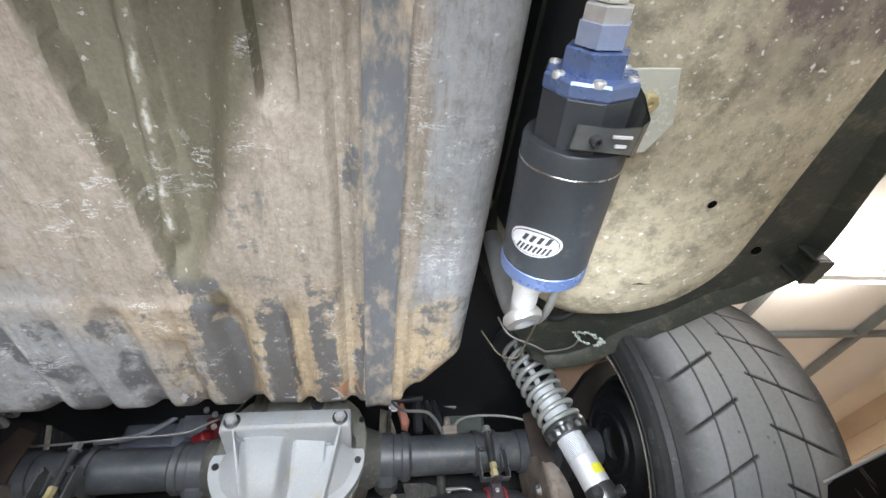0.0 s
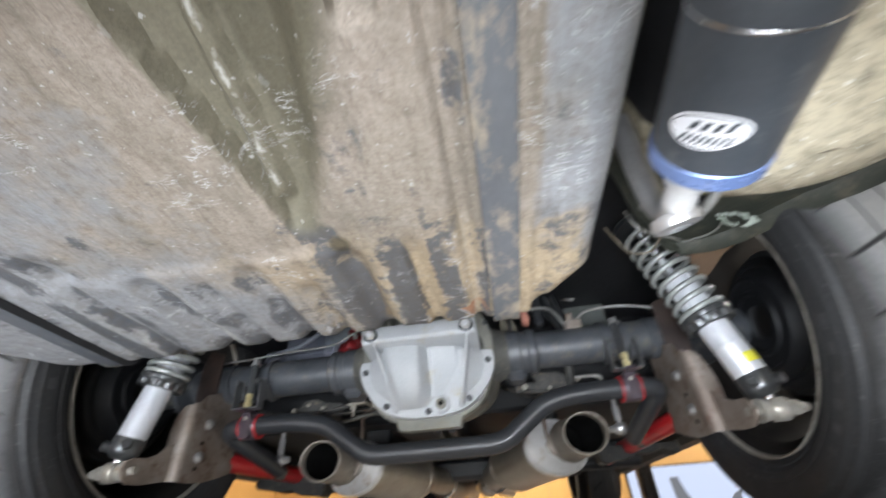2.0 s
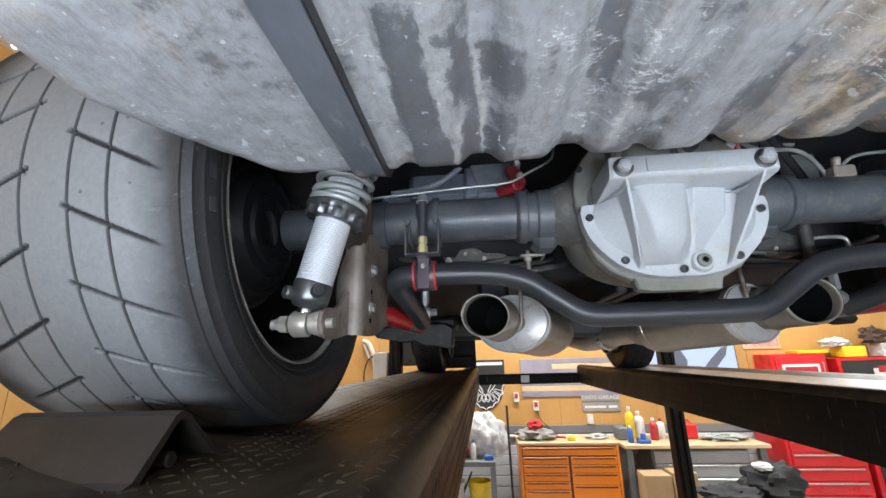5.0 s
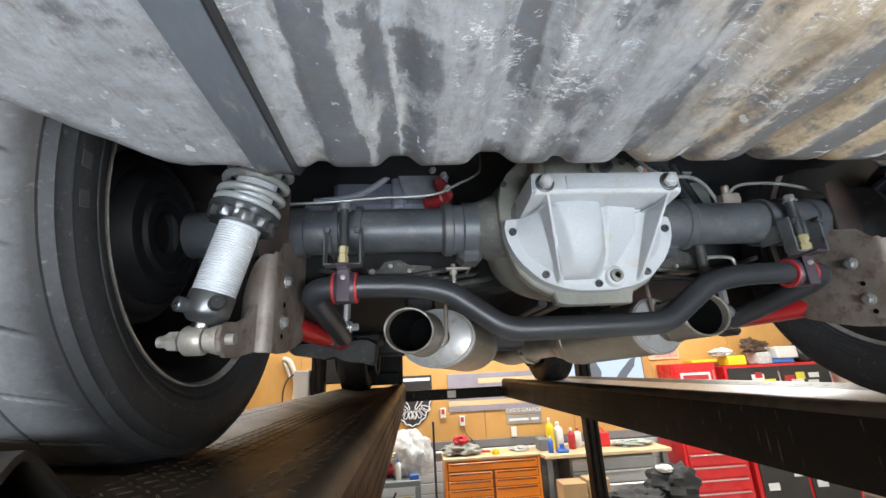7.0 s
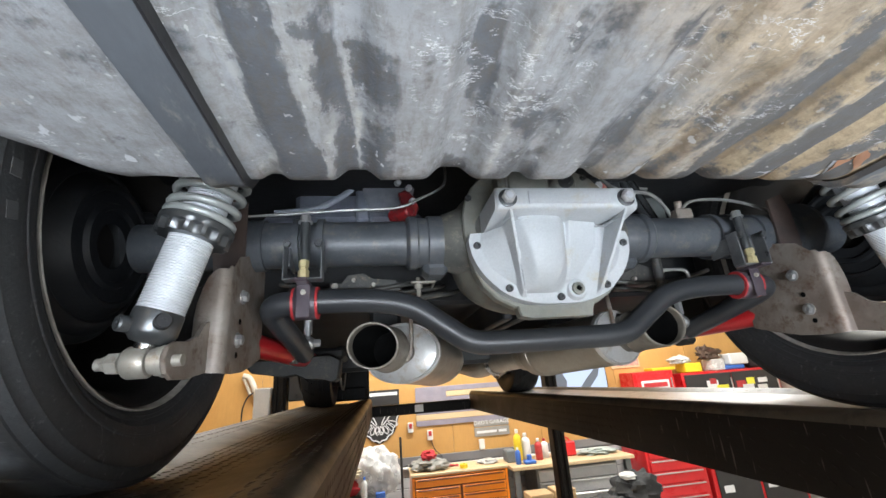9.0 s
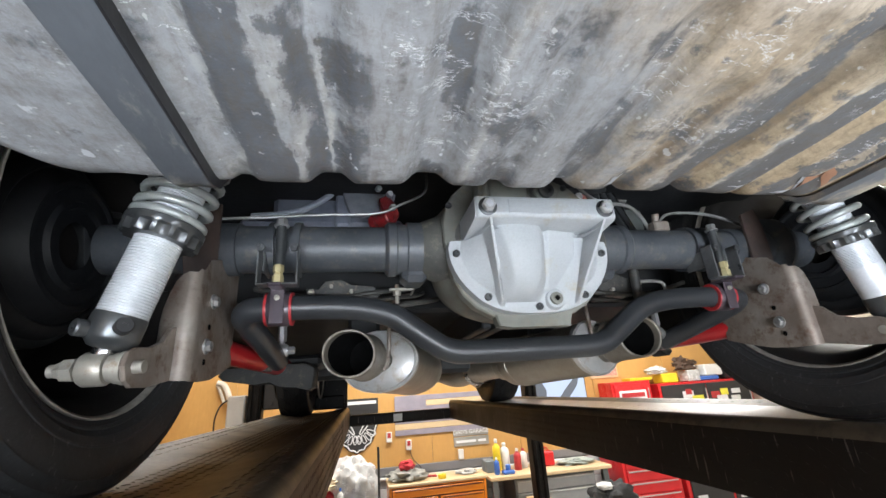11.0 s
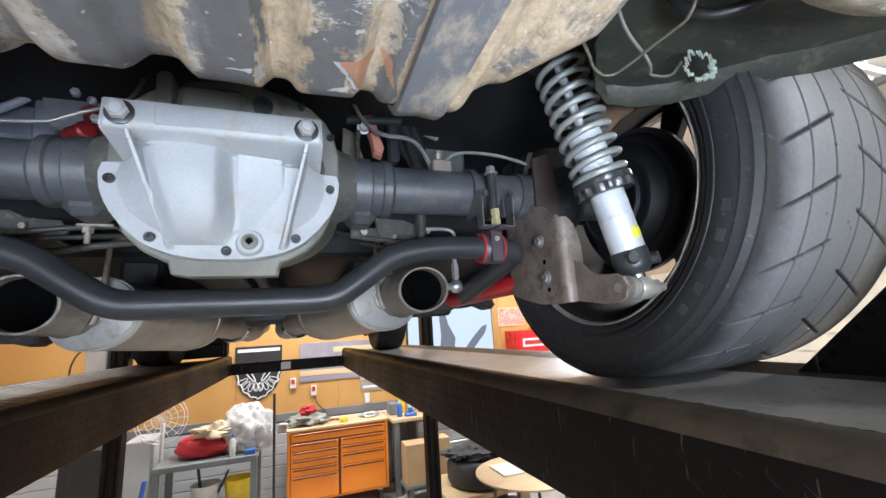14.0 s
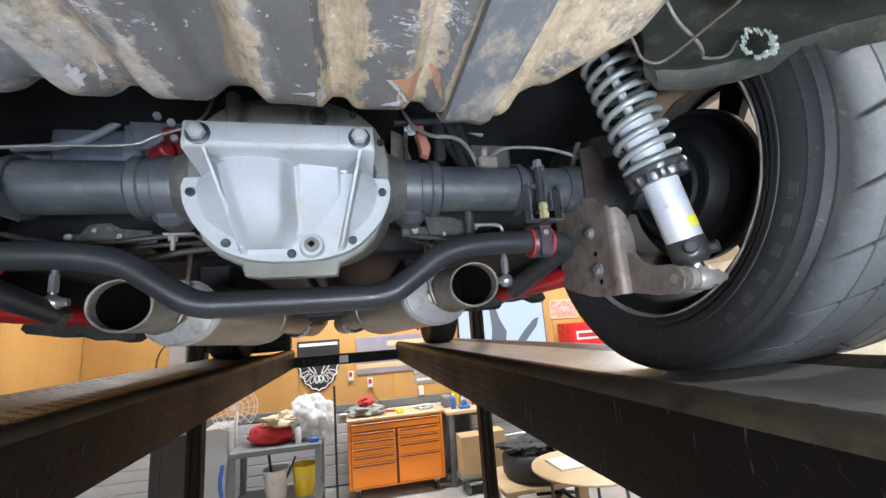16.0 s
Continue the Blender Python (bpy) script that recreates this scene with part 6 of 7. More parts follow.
def wheel(s, y, cx, rear=True):
    m = Matrix.Translation((s * cx, y, AXZ)) @ Matrix.Rotation(0 if s > 0 else math.pi, 4, "Z")
    face = Mesh()  # face side is +x
    prof = [(0.262, -0.148), (0.268, -0.152), (0.27, -0.146), (0.262, -0.142), (0.25, -0.134), (0.243, -0.117), (0.238, 0.0), (0.238, 0.09), (0.252, 0.12), (0.268, 0.13), (0.268, 0.137), (0.262, 0.138), (0.25, 0.115), (0.23, 0.1)]
    X = Matrix(((0, 0, 1, 0), (1, 0, 0, 0), (0, 1, 0, 0), (0, 0, 0, 1)))
    face.lathe([(r + BEAD - 0.262, h) for r, h in prof], X, 72)
    wh = place("wheel", face.data("wheel", RIM), car, m, "dark alloy wheel with a wide scuffed tyre")
    HOME[wh] = m
    place("tyre", TYRES[s] if rear else FTY, wh, m @ Matrix.Diagonal((1 if rear else 0.55, 1, 1, 1)), "wide grey-worn tyre with slanted grooves" if rear else "narrow front tyre, coloured near-black for the shade ahead")
    # added disc blocks the light through the left wheel's open spokes
    if s < 0:
        disc = Mesh().lathe([(0.07, 0.062), (0.16, 0.066), (0.247, 0.075), (0.247, 0.08), (0.16, 0.071), (0.07, 0.067)], X, 48)
        place("blocking_disc", disc.data("blocking_disc", RIM), wh, Matrix(m))
    lip = Mesh().lathe([(r + BEAD - 0.262, h) for r, h in ((0.268, -0.152), (0.2695, -0.1605), (0.2725, -0.1632), (0.2745, -0.1625), (0.2745, -0.158), (0.272, -0.15))], X, 72)
    place("rim_lip", lip.data("rim_lip", LIP), wh, Matrix(m), "worn bright rim lip")
    for k in range(5):
        a = 2 * math.pi * k / 5 + 0.35
        sp = Mesh()
        R = Matrix.Rotation(a, 4, "X")
        v = []
        for r, hw, x0, x1 in ((0.05, 0.03, 0.05, 0.09), (0.14, 0.024, 0.06, 0.085), (0.236, 0.035, 0.07, 0.1)):
            v += [R @ Vector((x0, -hw, r)), R @ Vector((x0, hw, r)), R @ Vector((x1, hw * 0.8, r)), R @ Vector((x1, -hw * 0.8, r))]
        f = [(4 * q + i, 4 * q + (i + 1) % 4, 4 * q + 4 + (i + 1) % 4, 4 * q + 4 + i) for q in (0, 1) for i in range(4)] + [(3, 2, 1, 0), (8, 9, 10, 11)]
        sp.add(v, f, True)
        place("spoke", sp.data("spoke", RIM), wh, Matrix(m))
    hub = Mesh().lathe([(0.0001, 0.09), (0.06, 0.09), (0.075, 0.07), (0.075, 0.03), (0.05, 0.03), (0.05, -0.05), (0.0001, -0.05)], X, 32)
    place("hub", hub.data("hub", RIM), wh, Matrix(m))
    if rear:
        disc = Mesh().lathe([(0.06, -0.03), (0.165, -0.03), (0.168, -0.027), (0.168, -0.012), (0.165, -0.009), (0.06, -0.009), (0.06, -0.03)], X, 64)
        place("brake_disc", disc.data("brake_disc", COLLAR), wh, Matrix(m), "dark brake disc")
        shield = Mesh().lathe([(0.04, -0.075), (0.062, -0.077), (0.066, -0.084), (0.074, -0.085), (0.078, -0.077), (0.098, -0.078), (0.102, -0.083), (0.11, -0.082), (0.118, -0.07), (0.13, -0.055), (0.134, -0.058), (0.142, -0.057), (0.150, -0.05), (0.155, -0.04)], X, 48)
        place("backing_plate", shield.data("backing_plate", DARK), wh, Matrix(m), "black pressed backing plate")
        cal = Mesh().box((-0.07, -0.07 if s > 0 else -0.07, 0.10), (0.01, 0.07, 0.19), 0.015)
        cal2 = Mesh()
        R = Matrix.Rotation(radians(-70 if s > 0 else 70), 4, "X")
        cal2.add([R @ Vector(p) for p in cal.v], cal.f, False)
        place("caliper", cal2.data("caliper", BARBLK), wh, Matrix(m), "black brake caliper")
    return wh


for s in (-1, 1):
    wheel(s, WY, WX)
    wheel(s, 2.51, 0.76, False)
# raised sidewall marks as plain bars
for s in (-1, 1):
    for k in range(6):
        R = Matrix.Translation((s * (WX - 0.1822), WY, AXZ)) @ Matrix.Rotation(radians((110 if s > 0 else 66) + 7.4 * k), 4, "X")
        part("raised_bar", Mesh().box((-0.0006, -0.0095, 0.335), (0.0006, 0.0095, 0.349), 0.0005, R), LETTER, car)

# ---- the lift ----
lift = thing("four_post_lift", (0, 1.0, 0), "black four-post car lift with tread plate runways, raised", "car lift")
RWY0, RWY1 = -1.45, 3.02


def runway(x_in, s):
    """A runway whose inner side stands at x_in and whose top is tread plate."""
    w, r = 0.50, 0.032
    rim = TOPZ + 0.025
    prof = [(0.03, 1.632), (0.03, 1.625), (0.0, 1.625), (0.0, rim - r)] + [(r - r * math.cos(radians(a)), rim - r + r * math.sin(radians(a))) for a in range(15, 91, 15)]
    prof += [(0.05, rim - 0.002), (0.1, rim - 0.013), (0.15, TOPZ + 0.004), (0.19, TOPZ), (w / 2, TOPZ)]
    prof += [(w - q, z) for q, z in prof[::-1][1:]]
    ys = [RWY0 + (RWY1 - RWY0) * k / 60 for k in range(61)]
    b = Mesh().grid([[(x_in + s * q, y, z) for q, z in prof] for y in ys])
    b.add([(x_in + s * q, RWY1, z) for q, z in prof], [tuple(range(len(prof)))], False)
    b.box((x_in + s * 0.004, RWY0, 1.70), (x_in + s * (w - 0.004), RWY1, 1.704))
    ob = part("runway", b, LIFT, lift, "black steel runway with tread plate")
    for rim_line in ([(q, z) for q, z in prof if z > TOPZ - 0.002 and q < 0.101], [(q, z) for q, z in prof if z > TOPZ - 0.002 and q > w - 0.101]):
        part("tread_plate", Mesh().grid([[(x_in + s * q, y, z + 0.0012) for q, z in rim_line] for y in ys]), PLATE_DIM, ob, "dark tread plate along the rim")
    # pale sheen is coloured on the right top only; left and rims stay brown
    top = [(q, z) for q, z in prof if 0.099 < q < w - 0.099]
    part("tread_plate", Mesh().grid([[(x_in + s * q, y, z + 0.0012) for q, z in top] for y in ys]), PLATE_SHEEN if s > 0 else PLATE_DIM, ob, "tread plate, coloured pale at right and brown at left for its reflections")
    lugs, sides, rims = Mesh(), Mesh(), Mesh()
    rnd = random.Random(5)
    step, high = 0.025, 0.0011 if s > 0 else 0.0022
    for j in range(int((RWY1 - RWY0) / step)):
        for k in range(int((w - 0.03) / step)):
            cx, cy = x_in + s * (0.02 + step * k + 0.5 * step), RWY0 + step * (j + 0.5)
            off = min(abs(cx - x_in), w - abs(cx - x_in))
            lift_by = 0.024 * (1 - ease((off - 0.03) / 0.13))
            m = pose(cx, cy, TOPZ + lift_by + 0.0004, 0, 0, 45 if (j + k) % 2 else -45)
            (lugs if off > 0.1 else rims).add([(-0.0105, 0, 0), (-0.0035, -0.0028, 0), (0.0035, -0.0028, 0), (0.0105, 0, 0), (0.0035, 0.0028, 0), (-0.0035, 0.0028, 0), (-0.006, 0, high), (0.006, 0, high)],
                     [(0, 1, 6), (1, 2, 7, 6), (2, 3, 7), (3, 4, 7), (4, 5, 6, 7), (5, 0, 6)], True, m)
    for j in range(90):  # the folded side is tread plate too
        for k in range(4):
            cy, cz = -1.2 + 0.03 * j + 0.015 * (k % 2), 1.655 + 0.026 * k
            ca, sa = math.cos(radians(38)), math.sin(radians(38))
            m = Matrix(((0, 0, -s, x_in - s * 0.0004), (ca, -sa, 0, cy), (sa, ca, 0, cz), (0, 0, 0, 1)))
            sides.add([(-0.0105, 0, 0), (0, -0.0011, 0), (0.0105, 0, 0), (0, 0.0011, 0), (-0.005, 0, 0.0006), (0.005, 0, 0.0006)], [(0, 1, 4), (1, 5, 4), (1, 2, 5), (2, 3, 5), (3, 4, 5), (3, 0, 4)], True, m)
    side = part("side_relief", sides, LIFTEDGE, ob)
    side["kind"] = "stuff"
    lug = part("tread_relief", lugs, PLATE_SHEEN if s > 0 else PLATE_DIM, ob)
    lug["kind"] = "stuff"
    lug = part("tread_relief", rims, PLATE_DIM, ob)
    lug["kind"] = "stuff"
    return ob


runway(0.468, 1)
runway(-0.40, -1)
b = Mesh().box((-1.25, 3.02, 1.62), (1.36, 3.11, 1.708), 0.006)
part("crossbeam", b, LIFT, lift, "black front crossbeam")
part("crossbeam_label", Mesh().box((-0.03, 3.014, 1.635), (0.045, 3.019, 1.695), 0.0), WHITEINK, lift, "white paper label")
for x in (-1.25, 1.235):
    b = Mesh().box((x, 3.1, 0.012), (x + 0.115, 3.22, 2.35), 0.008)
    b.box((x + 0.02, 3.085, 0.1), (x + 0.04, 3.1, 2.3), 0.002).box((x + 0.075, 3.085, 0.1), (x + 0.095, 3.1, 2.3), 0.002)
    part("post", b, LIFT, lift, "square black lift post")
    part("base_plate", Mesh().box((x - 0.08, 3.03, 0.0), (x + 0.19, 3.3, 0.014), 0.003), LIFT, lift)
part("control_box", Mesh().box((-1.40, 3.08, 1.62), (-1.262, 3.2, 1.93), 0.01), BUCKET, lift, "white control box")
part("pump_unit", Mesh().box((-1.13, 3.125, 1.80), (-0.98, 3.25, 2.1), 0.012).cyl((-1.06, 3.12, 1.85), (-1.06, 3.10, 1.85), 0.015, 14, 0.002), BLACKPL, lift)
part("cable", Mesh().tube([(-1.40, 3.1, 1.9), (-1.46, 3.08, 1.86), (-1.5, 3.09, 1.7), (-1.42, 3.1, 1.3), (-1.44, 3.12, 0.6)], 0.006, 8), BLACKPL, lift)

part("front_stop", Mesh().box((-0.89, 2.87, TOPZ + 0.0255), (-0.42, 3.0, 2.04), 0.012).box((-0.86, 2.82, TOPZ + 0.0255), (-0.44, 2.87, 1.88), 0.01), LIFT, lift, "black front wheel stop")
# wheel stops at the runway ends
stop = thing("wheel_stop", (-0.8, -0.41, TOPZ), "dark folded steel wheel stop on the runway", "wheel stop", "wheel stops")
fold = [(-0.462, 0.0015), (-0.45, 0.005), (-0.4, 0.061), (-0.39, 0.065), (-0.379, 0.061), (-0.318, 0.01), (-0.305, 0.004), (-0.285, 0.003)]
under = [(-0.287, 0.001), (-0.307, 0.001), (-0.322, 0.006), (-0.38, 0.053), (-0.39, 0.056), (-0.397, 0.052), (-0.441, 0.001)]
fold, under = [(y, TOPZ + z) for y, z in fold], [(y, TOPZ + z) for y, z in under]
MSTOP = Matrix(((0, 0, -1, -0.69), (1, 0, 0, 0), (0, 1, 0, 0), (0, 0, 0, 1)))
part("folded_plate", Mesh().prism(fold + under, MSTOP, 0.205), STOPPAINT, stop)
b = Mesh().cyl((-0.7, -0.385, TOPZ + 0.012), (-0.88, -0.385, TOPZ + 0.012), 0.009, 14, 0.002)
part("stop_rod", b, STOPPAINT, stop, "round bar under the folded plate")
stop = thing("wheel_stop", (0.92, -0.45, TOPZ), "dark perforated steel wheel stop on the runway", "wheel stop", "wheel stops")
outline = [(-0.66, TOPZ), (-0.297, TOPZ), (-0.296, TOPZ + 0.008), (-0.455, TOPZ + 0.155), (-0.47, TOPZ + 0.158), (-0.58, TOPZ + 0.158), (-0.66, TOPZ + 0.05)]
for x in (0.889, 0.955):
    m = Matrix(((0, 0, 1, x), (1, 0, 0, 0), (0, 1, 0, 0), (0, 0, 0, 1)))
    part("side_plate", Mesh().prism(outline, m, 0.006, 0.001), LIFT, stop)
    for k in range(6):
        c = (x - 0.0006, -0.345 - 0.0185 * k, TOPZ + 0.03 + 0.0195 * k)
        part("hole", Mesh().lathe([(0.006, 0.0), (0.0055, 0.0008), (0.0001, 0.0008)], axis(c, (c[0] - 1, c[1], c[2])), 14), SOOT, stop)
# pale panel colour stands in for the bright reflection on this plate
part("stop_face", Mesh().box((0.8885, -0.58, TOPZ + 0.1585), (0.962, -0.452, TOPZ + 0.163), 0.001), WAINSCOT, stop, "top plate coloured pale for its bright reflection")
part("toe_plate", Mesh().box((0.87, -0.64, TOPZ), (0.962, -0.52, TOPZ + 0.012), 0.002), LIFT, stop)

# ---- the garage ----
XL, XR, YB, YR = -3.05, 5.6, 5.0, -5.0


def sheet(name, lo, hi, mat, label, category, ch=0.0):
    return solid(name, Mesh().box(lo, hi, ch), mat, label, category, "", "structure")


sheet("floor", (XL - 0.2, YR - 0.2, -0.1), (XR + 0.2, YB + 0.2, 0.0), CONCRETE, "worn grey concrete garage floor", "floor")
sheet("ceiling", (XL - 0.2, YR - 0.2, CEIL), (XR + 0.2, YB + 0.2, CEIL + 0.1), WHITE, "white painted garage ceiling", "ceiling")
wall_n = sheet("wall_north", (XL - 0.2, YB + 0.012, 0), (XR + 0.2, YB + 0.2, CEIL), TRIM, "garage wall with plywood above and grey metal below", "wall")
wall_w = sheet("wall_west", (XL - 0.2, YR, 0), (XL - 0.012, YB + 0.012, CEIL), TRIM, "garage wall lined with plywood", "wall")
wall_e = sheet("wall_east", (XR + 0.02, YR, 0), (XR + 0.2, YB + 0.012, CEIL), CREAM, "cream garage wall with horizontal siding", "wall")
sheet("wall_south", (XL - 0.2, YR - 0.2, 0), (XR + 0.2, YR, CEIL), WHITE, "plain white garage wall", "wall")
for k in range(8):  # plywood sheets
    x0 = XL + 1.22 * k
    if x0 < 5.5:
        part("plywood_panel", Mesh().box((x0 + 0.002, YB, 0.98), (min(x0 + 1.218, XR), YB + 0.014, CEIL), 0.002), WOOD, wall_n)
for k in range(9):
    y1 = YB - 1.22 * k
    if y1 > YR:
        part("plywood_panel", Mesh().box((XL - 0.014, max(y1 - 1.218, YR), 0.98), (XL, y1 - 0.002, CEIL), 0.002), WOOD, wall_w)
for k in range(7):  # grey metal boards below
    z0 = 0.02 + 0.122 * k
    part("metal_board", Mesh().box((XL, YB - 0.012, z0), (XR, YB + 0.012, z0 + 0.116), 0.006), WAINSCOT, wall_n)
    part("metal_board", Mesh().box((XL - 0.012, YR, z0), (XL + 0.012, YB, z0 + 0.116), 0.006), WAINSCOT, wall_w)
part("rail_trim", Mesh().box((XL, YB - 0.02, 0.885), (XR, YB + 0.012, 0.98), 0.004), TRIM, wall_n)
part("rail_trim", Mesh().box((XL - 0.012, YR, 0.885), (XL + 0.02, YB, 0.98), 0.004), TRIM, wall_w)
part("white_conduit", Mesh().cyl((-0.1, YB - 0.03, 0.855), (2.7, YB - 0.03, 0.855), 0.018, 14), BUCKET, wall_n)
for k in range(19):
    z0 = 0.02 + 0.195 * k
    if z0 + 0.19 < CEIL:
        part("siding_board", Mesh().prism([(0, 0), (0, 0.19), (-0.006, 0.19), (-0.02, 0.004), (-0.018, 0)], Matrix(((1, 0, 0, XR + 0.02), (0, 0, 1, YR), (0, 1, 0, z0), (0, 0, 0, 1))), YB - YR - 0.03), CREAM if z0 < 2.4 else TAN, wall_e)
for k, x in enumerate((3.2, 4.6)):
    solid("ceiling_beam", Mesh().box((x - 0.03, -3.0, CEIL - 0.07), (x + 0.03, YB - 0.1, CEIL), 0.006), GREYPAINT, "grey steel rail under the ceiling", "rail", "", "structure")
solid("ceiling_beam", Mesh().box((2.2, 1.55, CEIL - 0.06), (XR, 1.6, CEIL - 0.002), 0.006), GREYPAINT, "grey steel rail under the ceiling", "rail", "", "structure")
for tx, ty in TUBES:
    lamp = thing("ceiling_light", (tx, ty, CEIL - 0.28), "white twin tube ceiling light, switched on", "ceiling light", "ceiling lights")
    part("tray", Mesh().box((tx - 0.65, ty - 0.03, CEIL - 0.27), (tx + 0.65, ty + 0.03, CEIL - 0.245), 0.004), BUCKET, lamp)
    for dx in (-0.5, 0.5):
        part("hanger", Mesh().cyl((tx + dx, ty, CEIL - 0.246), (tx + dx, ty, CEIL), 0.004, 8), CHROME, lamp)
    for dy in (-0.04, 0.04):
        part("tube", Mesh().cyl((tx - 0.61, ty + dy, CEIL - 0.27), (tx + 0.61, ty + dy, CEIL - 0.27), 0.013, 12), TUBEGLOW, lamp)


def lump(seed, at, size, rough=0.25, n=18):
    """A soft crumpled heap that rests at the height of at."""
    b = Mesh()
    rows = []
    for j in range(n + 1):
        t = math.pi * j / n
        row = []
        for k in range(2 * n):
            a = math.pi * k / n
            d = Vector((math.sin(t) * math.cos(a), math.sin(t) * math.sin(a), math.cos(t)))
            r = 1 + rough * (noise.noise(d * 1.9 + Vector((seed * 7.1, 0, 0))) + 0.6 * noise.noise(d * 5 + Vector((0, seed * 3.3, 0))))
            p = Vector((d.x * size[0], d.y * size[1], d.z * size[2])) * r
            row.append((at[0] + p.x, at[1] + p.y, at[2] + max(0.0, p.z + size[2] * 0.75)))
        rows.append(row)
    return b.grid(rows, True, True)


def drawer(parent, x0, x1, z0, z1, y, mat, grip):
    d = part("drawer", Mesh().box((x0, y - 0.018, z0), (x1, y + 0.004, z1), 0.003), mat, parent)
    part("drawer_handle", Mesh().box((x0 + 0.02, y - 0.028, z1 - 0.022), (x1 - 0.02, y - 0.0185, z1 - 0.006), 0.003), grip, d)


# orange tool chest
GRIP = surf("dark_orange_grip", (0.16, 0.04, 0.008), (0.12, 0.03, 0.006), 0.4, 0.2)
chest = thing("tool_chest", (0.56, 4.58, 0), "orange rolling tool chest with a light wooden top", "tool chest")
part("body", Mesh().box((0.0, 4.36, 0.13), (1.12, 4.82, 0.862), 0.008), ORANGE, chest)
part("drawer_recess", Mesh().box((0.032, 4.354, 0.152), (1.088, 4.362, 0.85), 0.001), GRIP, chest)
part("worktop", Mesh().box((-0.01, 4.34, 0.864), (1.13, 4.83, 0.892), 0.005), WOODTOP, chest, "light wooden top")
drawer(chest, 0.04, 1.08, 0.755, 0.84, 4.36, ORANGE, GRIP)
for c0, c1 in ((0.04, 0.545), (0.575, 1.08)):
    z = 0.738
    for h in (0.085, 0.085, 0.085, 0.085) if c0 < 0.3 else (0.085, 0.085, 0.12):
        drawer(chest, c0, c1, z - h + 0.008, z, 4.36, ORANGE, GRIP)
        z -= h
    drawer(chest, c0, c1, 0.16, z, 4.36, ORANGE, GRIP)
for x in (0.1, 1.02):
    for y in (4.42, 4.76):
        wh = part("caster", Mesh().cyl((x - 0.02, y, 0.06), (x + 0.02, y, 0.06), 0.06, 22, 0.008), BLACKPL, chest, "black caster")
        part("caster_fork", Mesh().box((x - 0.03, y - 0.03, 0.09), (x + 0.03, y + 0.03, 0.13), 0.006), CHROME, chest)
solid("rag_heap", lump(1, (0.22, 4.55, 0.892), (0.19, 0.14, 0.07), 0.5), surf("grey_rags", (0.34, 0.33, 0.3), (0.2, 0.2, 0.19), 0.9, 0, 12, 90, 0.5), "heap of grey rags on the tool chest", "rags")
solid("baseball_hat", lump(2, (0.22, 4.55, 1.0), (0.085, 0.08, 0.06), 0.35), CLOTHRD, "crumpled red cloth cap on the rags", "cap")
solid("tape_roll", Mesh().lathe([(0.022, 0), (0.045, 0), (0.047, 0.003), (0.047, 0.04), (0.045, 0.043), (0.022, 0.043), (0.022, 0)], pose(0.62, 4.45, 0.893), 28), YELPL, "yellow tape roll on the tool chest", "tape")
solid("red_pliers", Mesh().tube([(0.40, 4.62, 0.90), (0.5, 4.6, 0.905), (0.58, 4.63, 0.90)], 0.011, 10, 2).tube([(0.40, 4.66, 0.90), (0.5, 4.6, 0.91), (0.58, 4.58, 0.90)], 0.011, 10, 2), REDPOLY, "red handled pliers on the tool chest", "pliers")
solid("cloth", lump(4, (0.95, 4.6, 0.892), (0.12, 0.1, 0.025), 0.5), surf("pale_rags", (0.5, 0.48, 0.45), (0.4, 0.39, 0.37), 0.9), "pale crumpled cloth on the tool chest", "cloth")

# grey workbench
bench = thing("workbench", (1.95, 4.65, 0), "grey steel workbench with a long wooden top", "workbench")
part("worktop", Mesh().box((1.17, 4.32, 0.82), (2.72, 4.95, 0.86), 0.005), WOODTOP, bench)
for x in (1.2, 2.62):
    for y in (4.37, 4.86):
        part("leg", Mesh().box((x, y, 0), (x + 0.07, y + 0.06, 0.82), 0.005), GREYPAINT, bench)
for k in range(4):
    drawer(bench, 1.5, 2.5, 0.66 - 0.14 * k, 0.79 - 0.14 * k, 4.40, surf("light_grey_enamel", (0.4, 0.41, 0.42), (0.34, 0.35, 0.36), 0.4), CHROME)
part("drawer_case", Mesh().box((1.48, 4.405, 0.2), (2.52, 4.86, 0.815), 0.005), GREYPAINT, bench)


def bottle(name, x, y, z, r, h, mat, cap, label):
    t = thing(name, (x, y, z), label, "bottle", "things on the workbench")
    part("bottle_body", Mesh().lathe([(r * 0.9, 0), (r, 0.006), (r, h * 0.68), (r * 0.85, h * 0.78), (r * 0.35, h * 0.86), (r * 0.33, h * 0.9)], pose(x, y, z), 20, True, True), mat, t)
    part("bottle_cap", Mesh().lathe([(r * 0.4, h * 0.88), (r * 0.42, h), (r * 0.3, h + 0.006)], pose(x, y, z), 16, True, True), cap, t)


bottle("spray_bottle", 1.38, 4.7, 0.86, 0.05, 0.36, YELPL, BUCKET, "yellow spray bottle with a white cap on the bench")
bottle("bottle", 1.5, 4.75, 0.86, 0.06, 0.30, BUCKET, BUCKET, "white plastic bottle on the bench")
bottle("bottle", 1.62, 4.62, 0.86, 0.045, 0.24, REDPOLY, BUCKET, "red bottle with a white cap on the bench")
bottle("bottle", 1.74, 4.72, 0.86, 0.045, 0.22, BUCKET, REDPOLY, "white bottle with a red cap on the bench")
bottle("spray_can", 1.30, 4.48, 0.86, 0.033, 0.18, BLUEPL, BUCKET, "blue spray can on the bench")
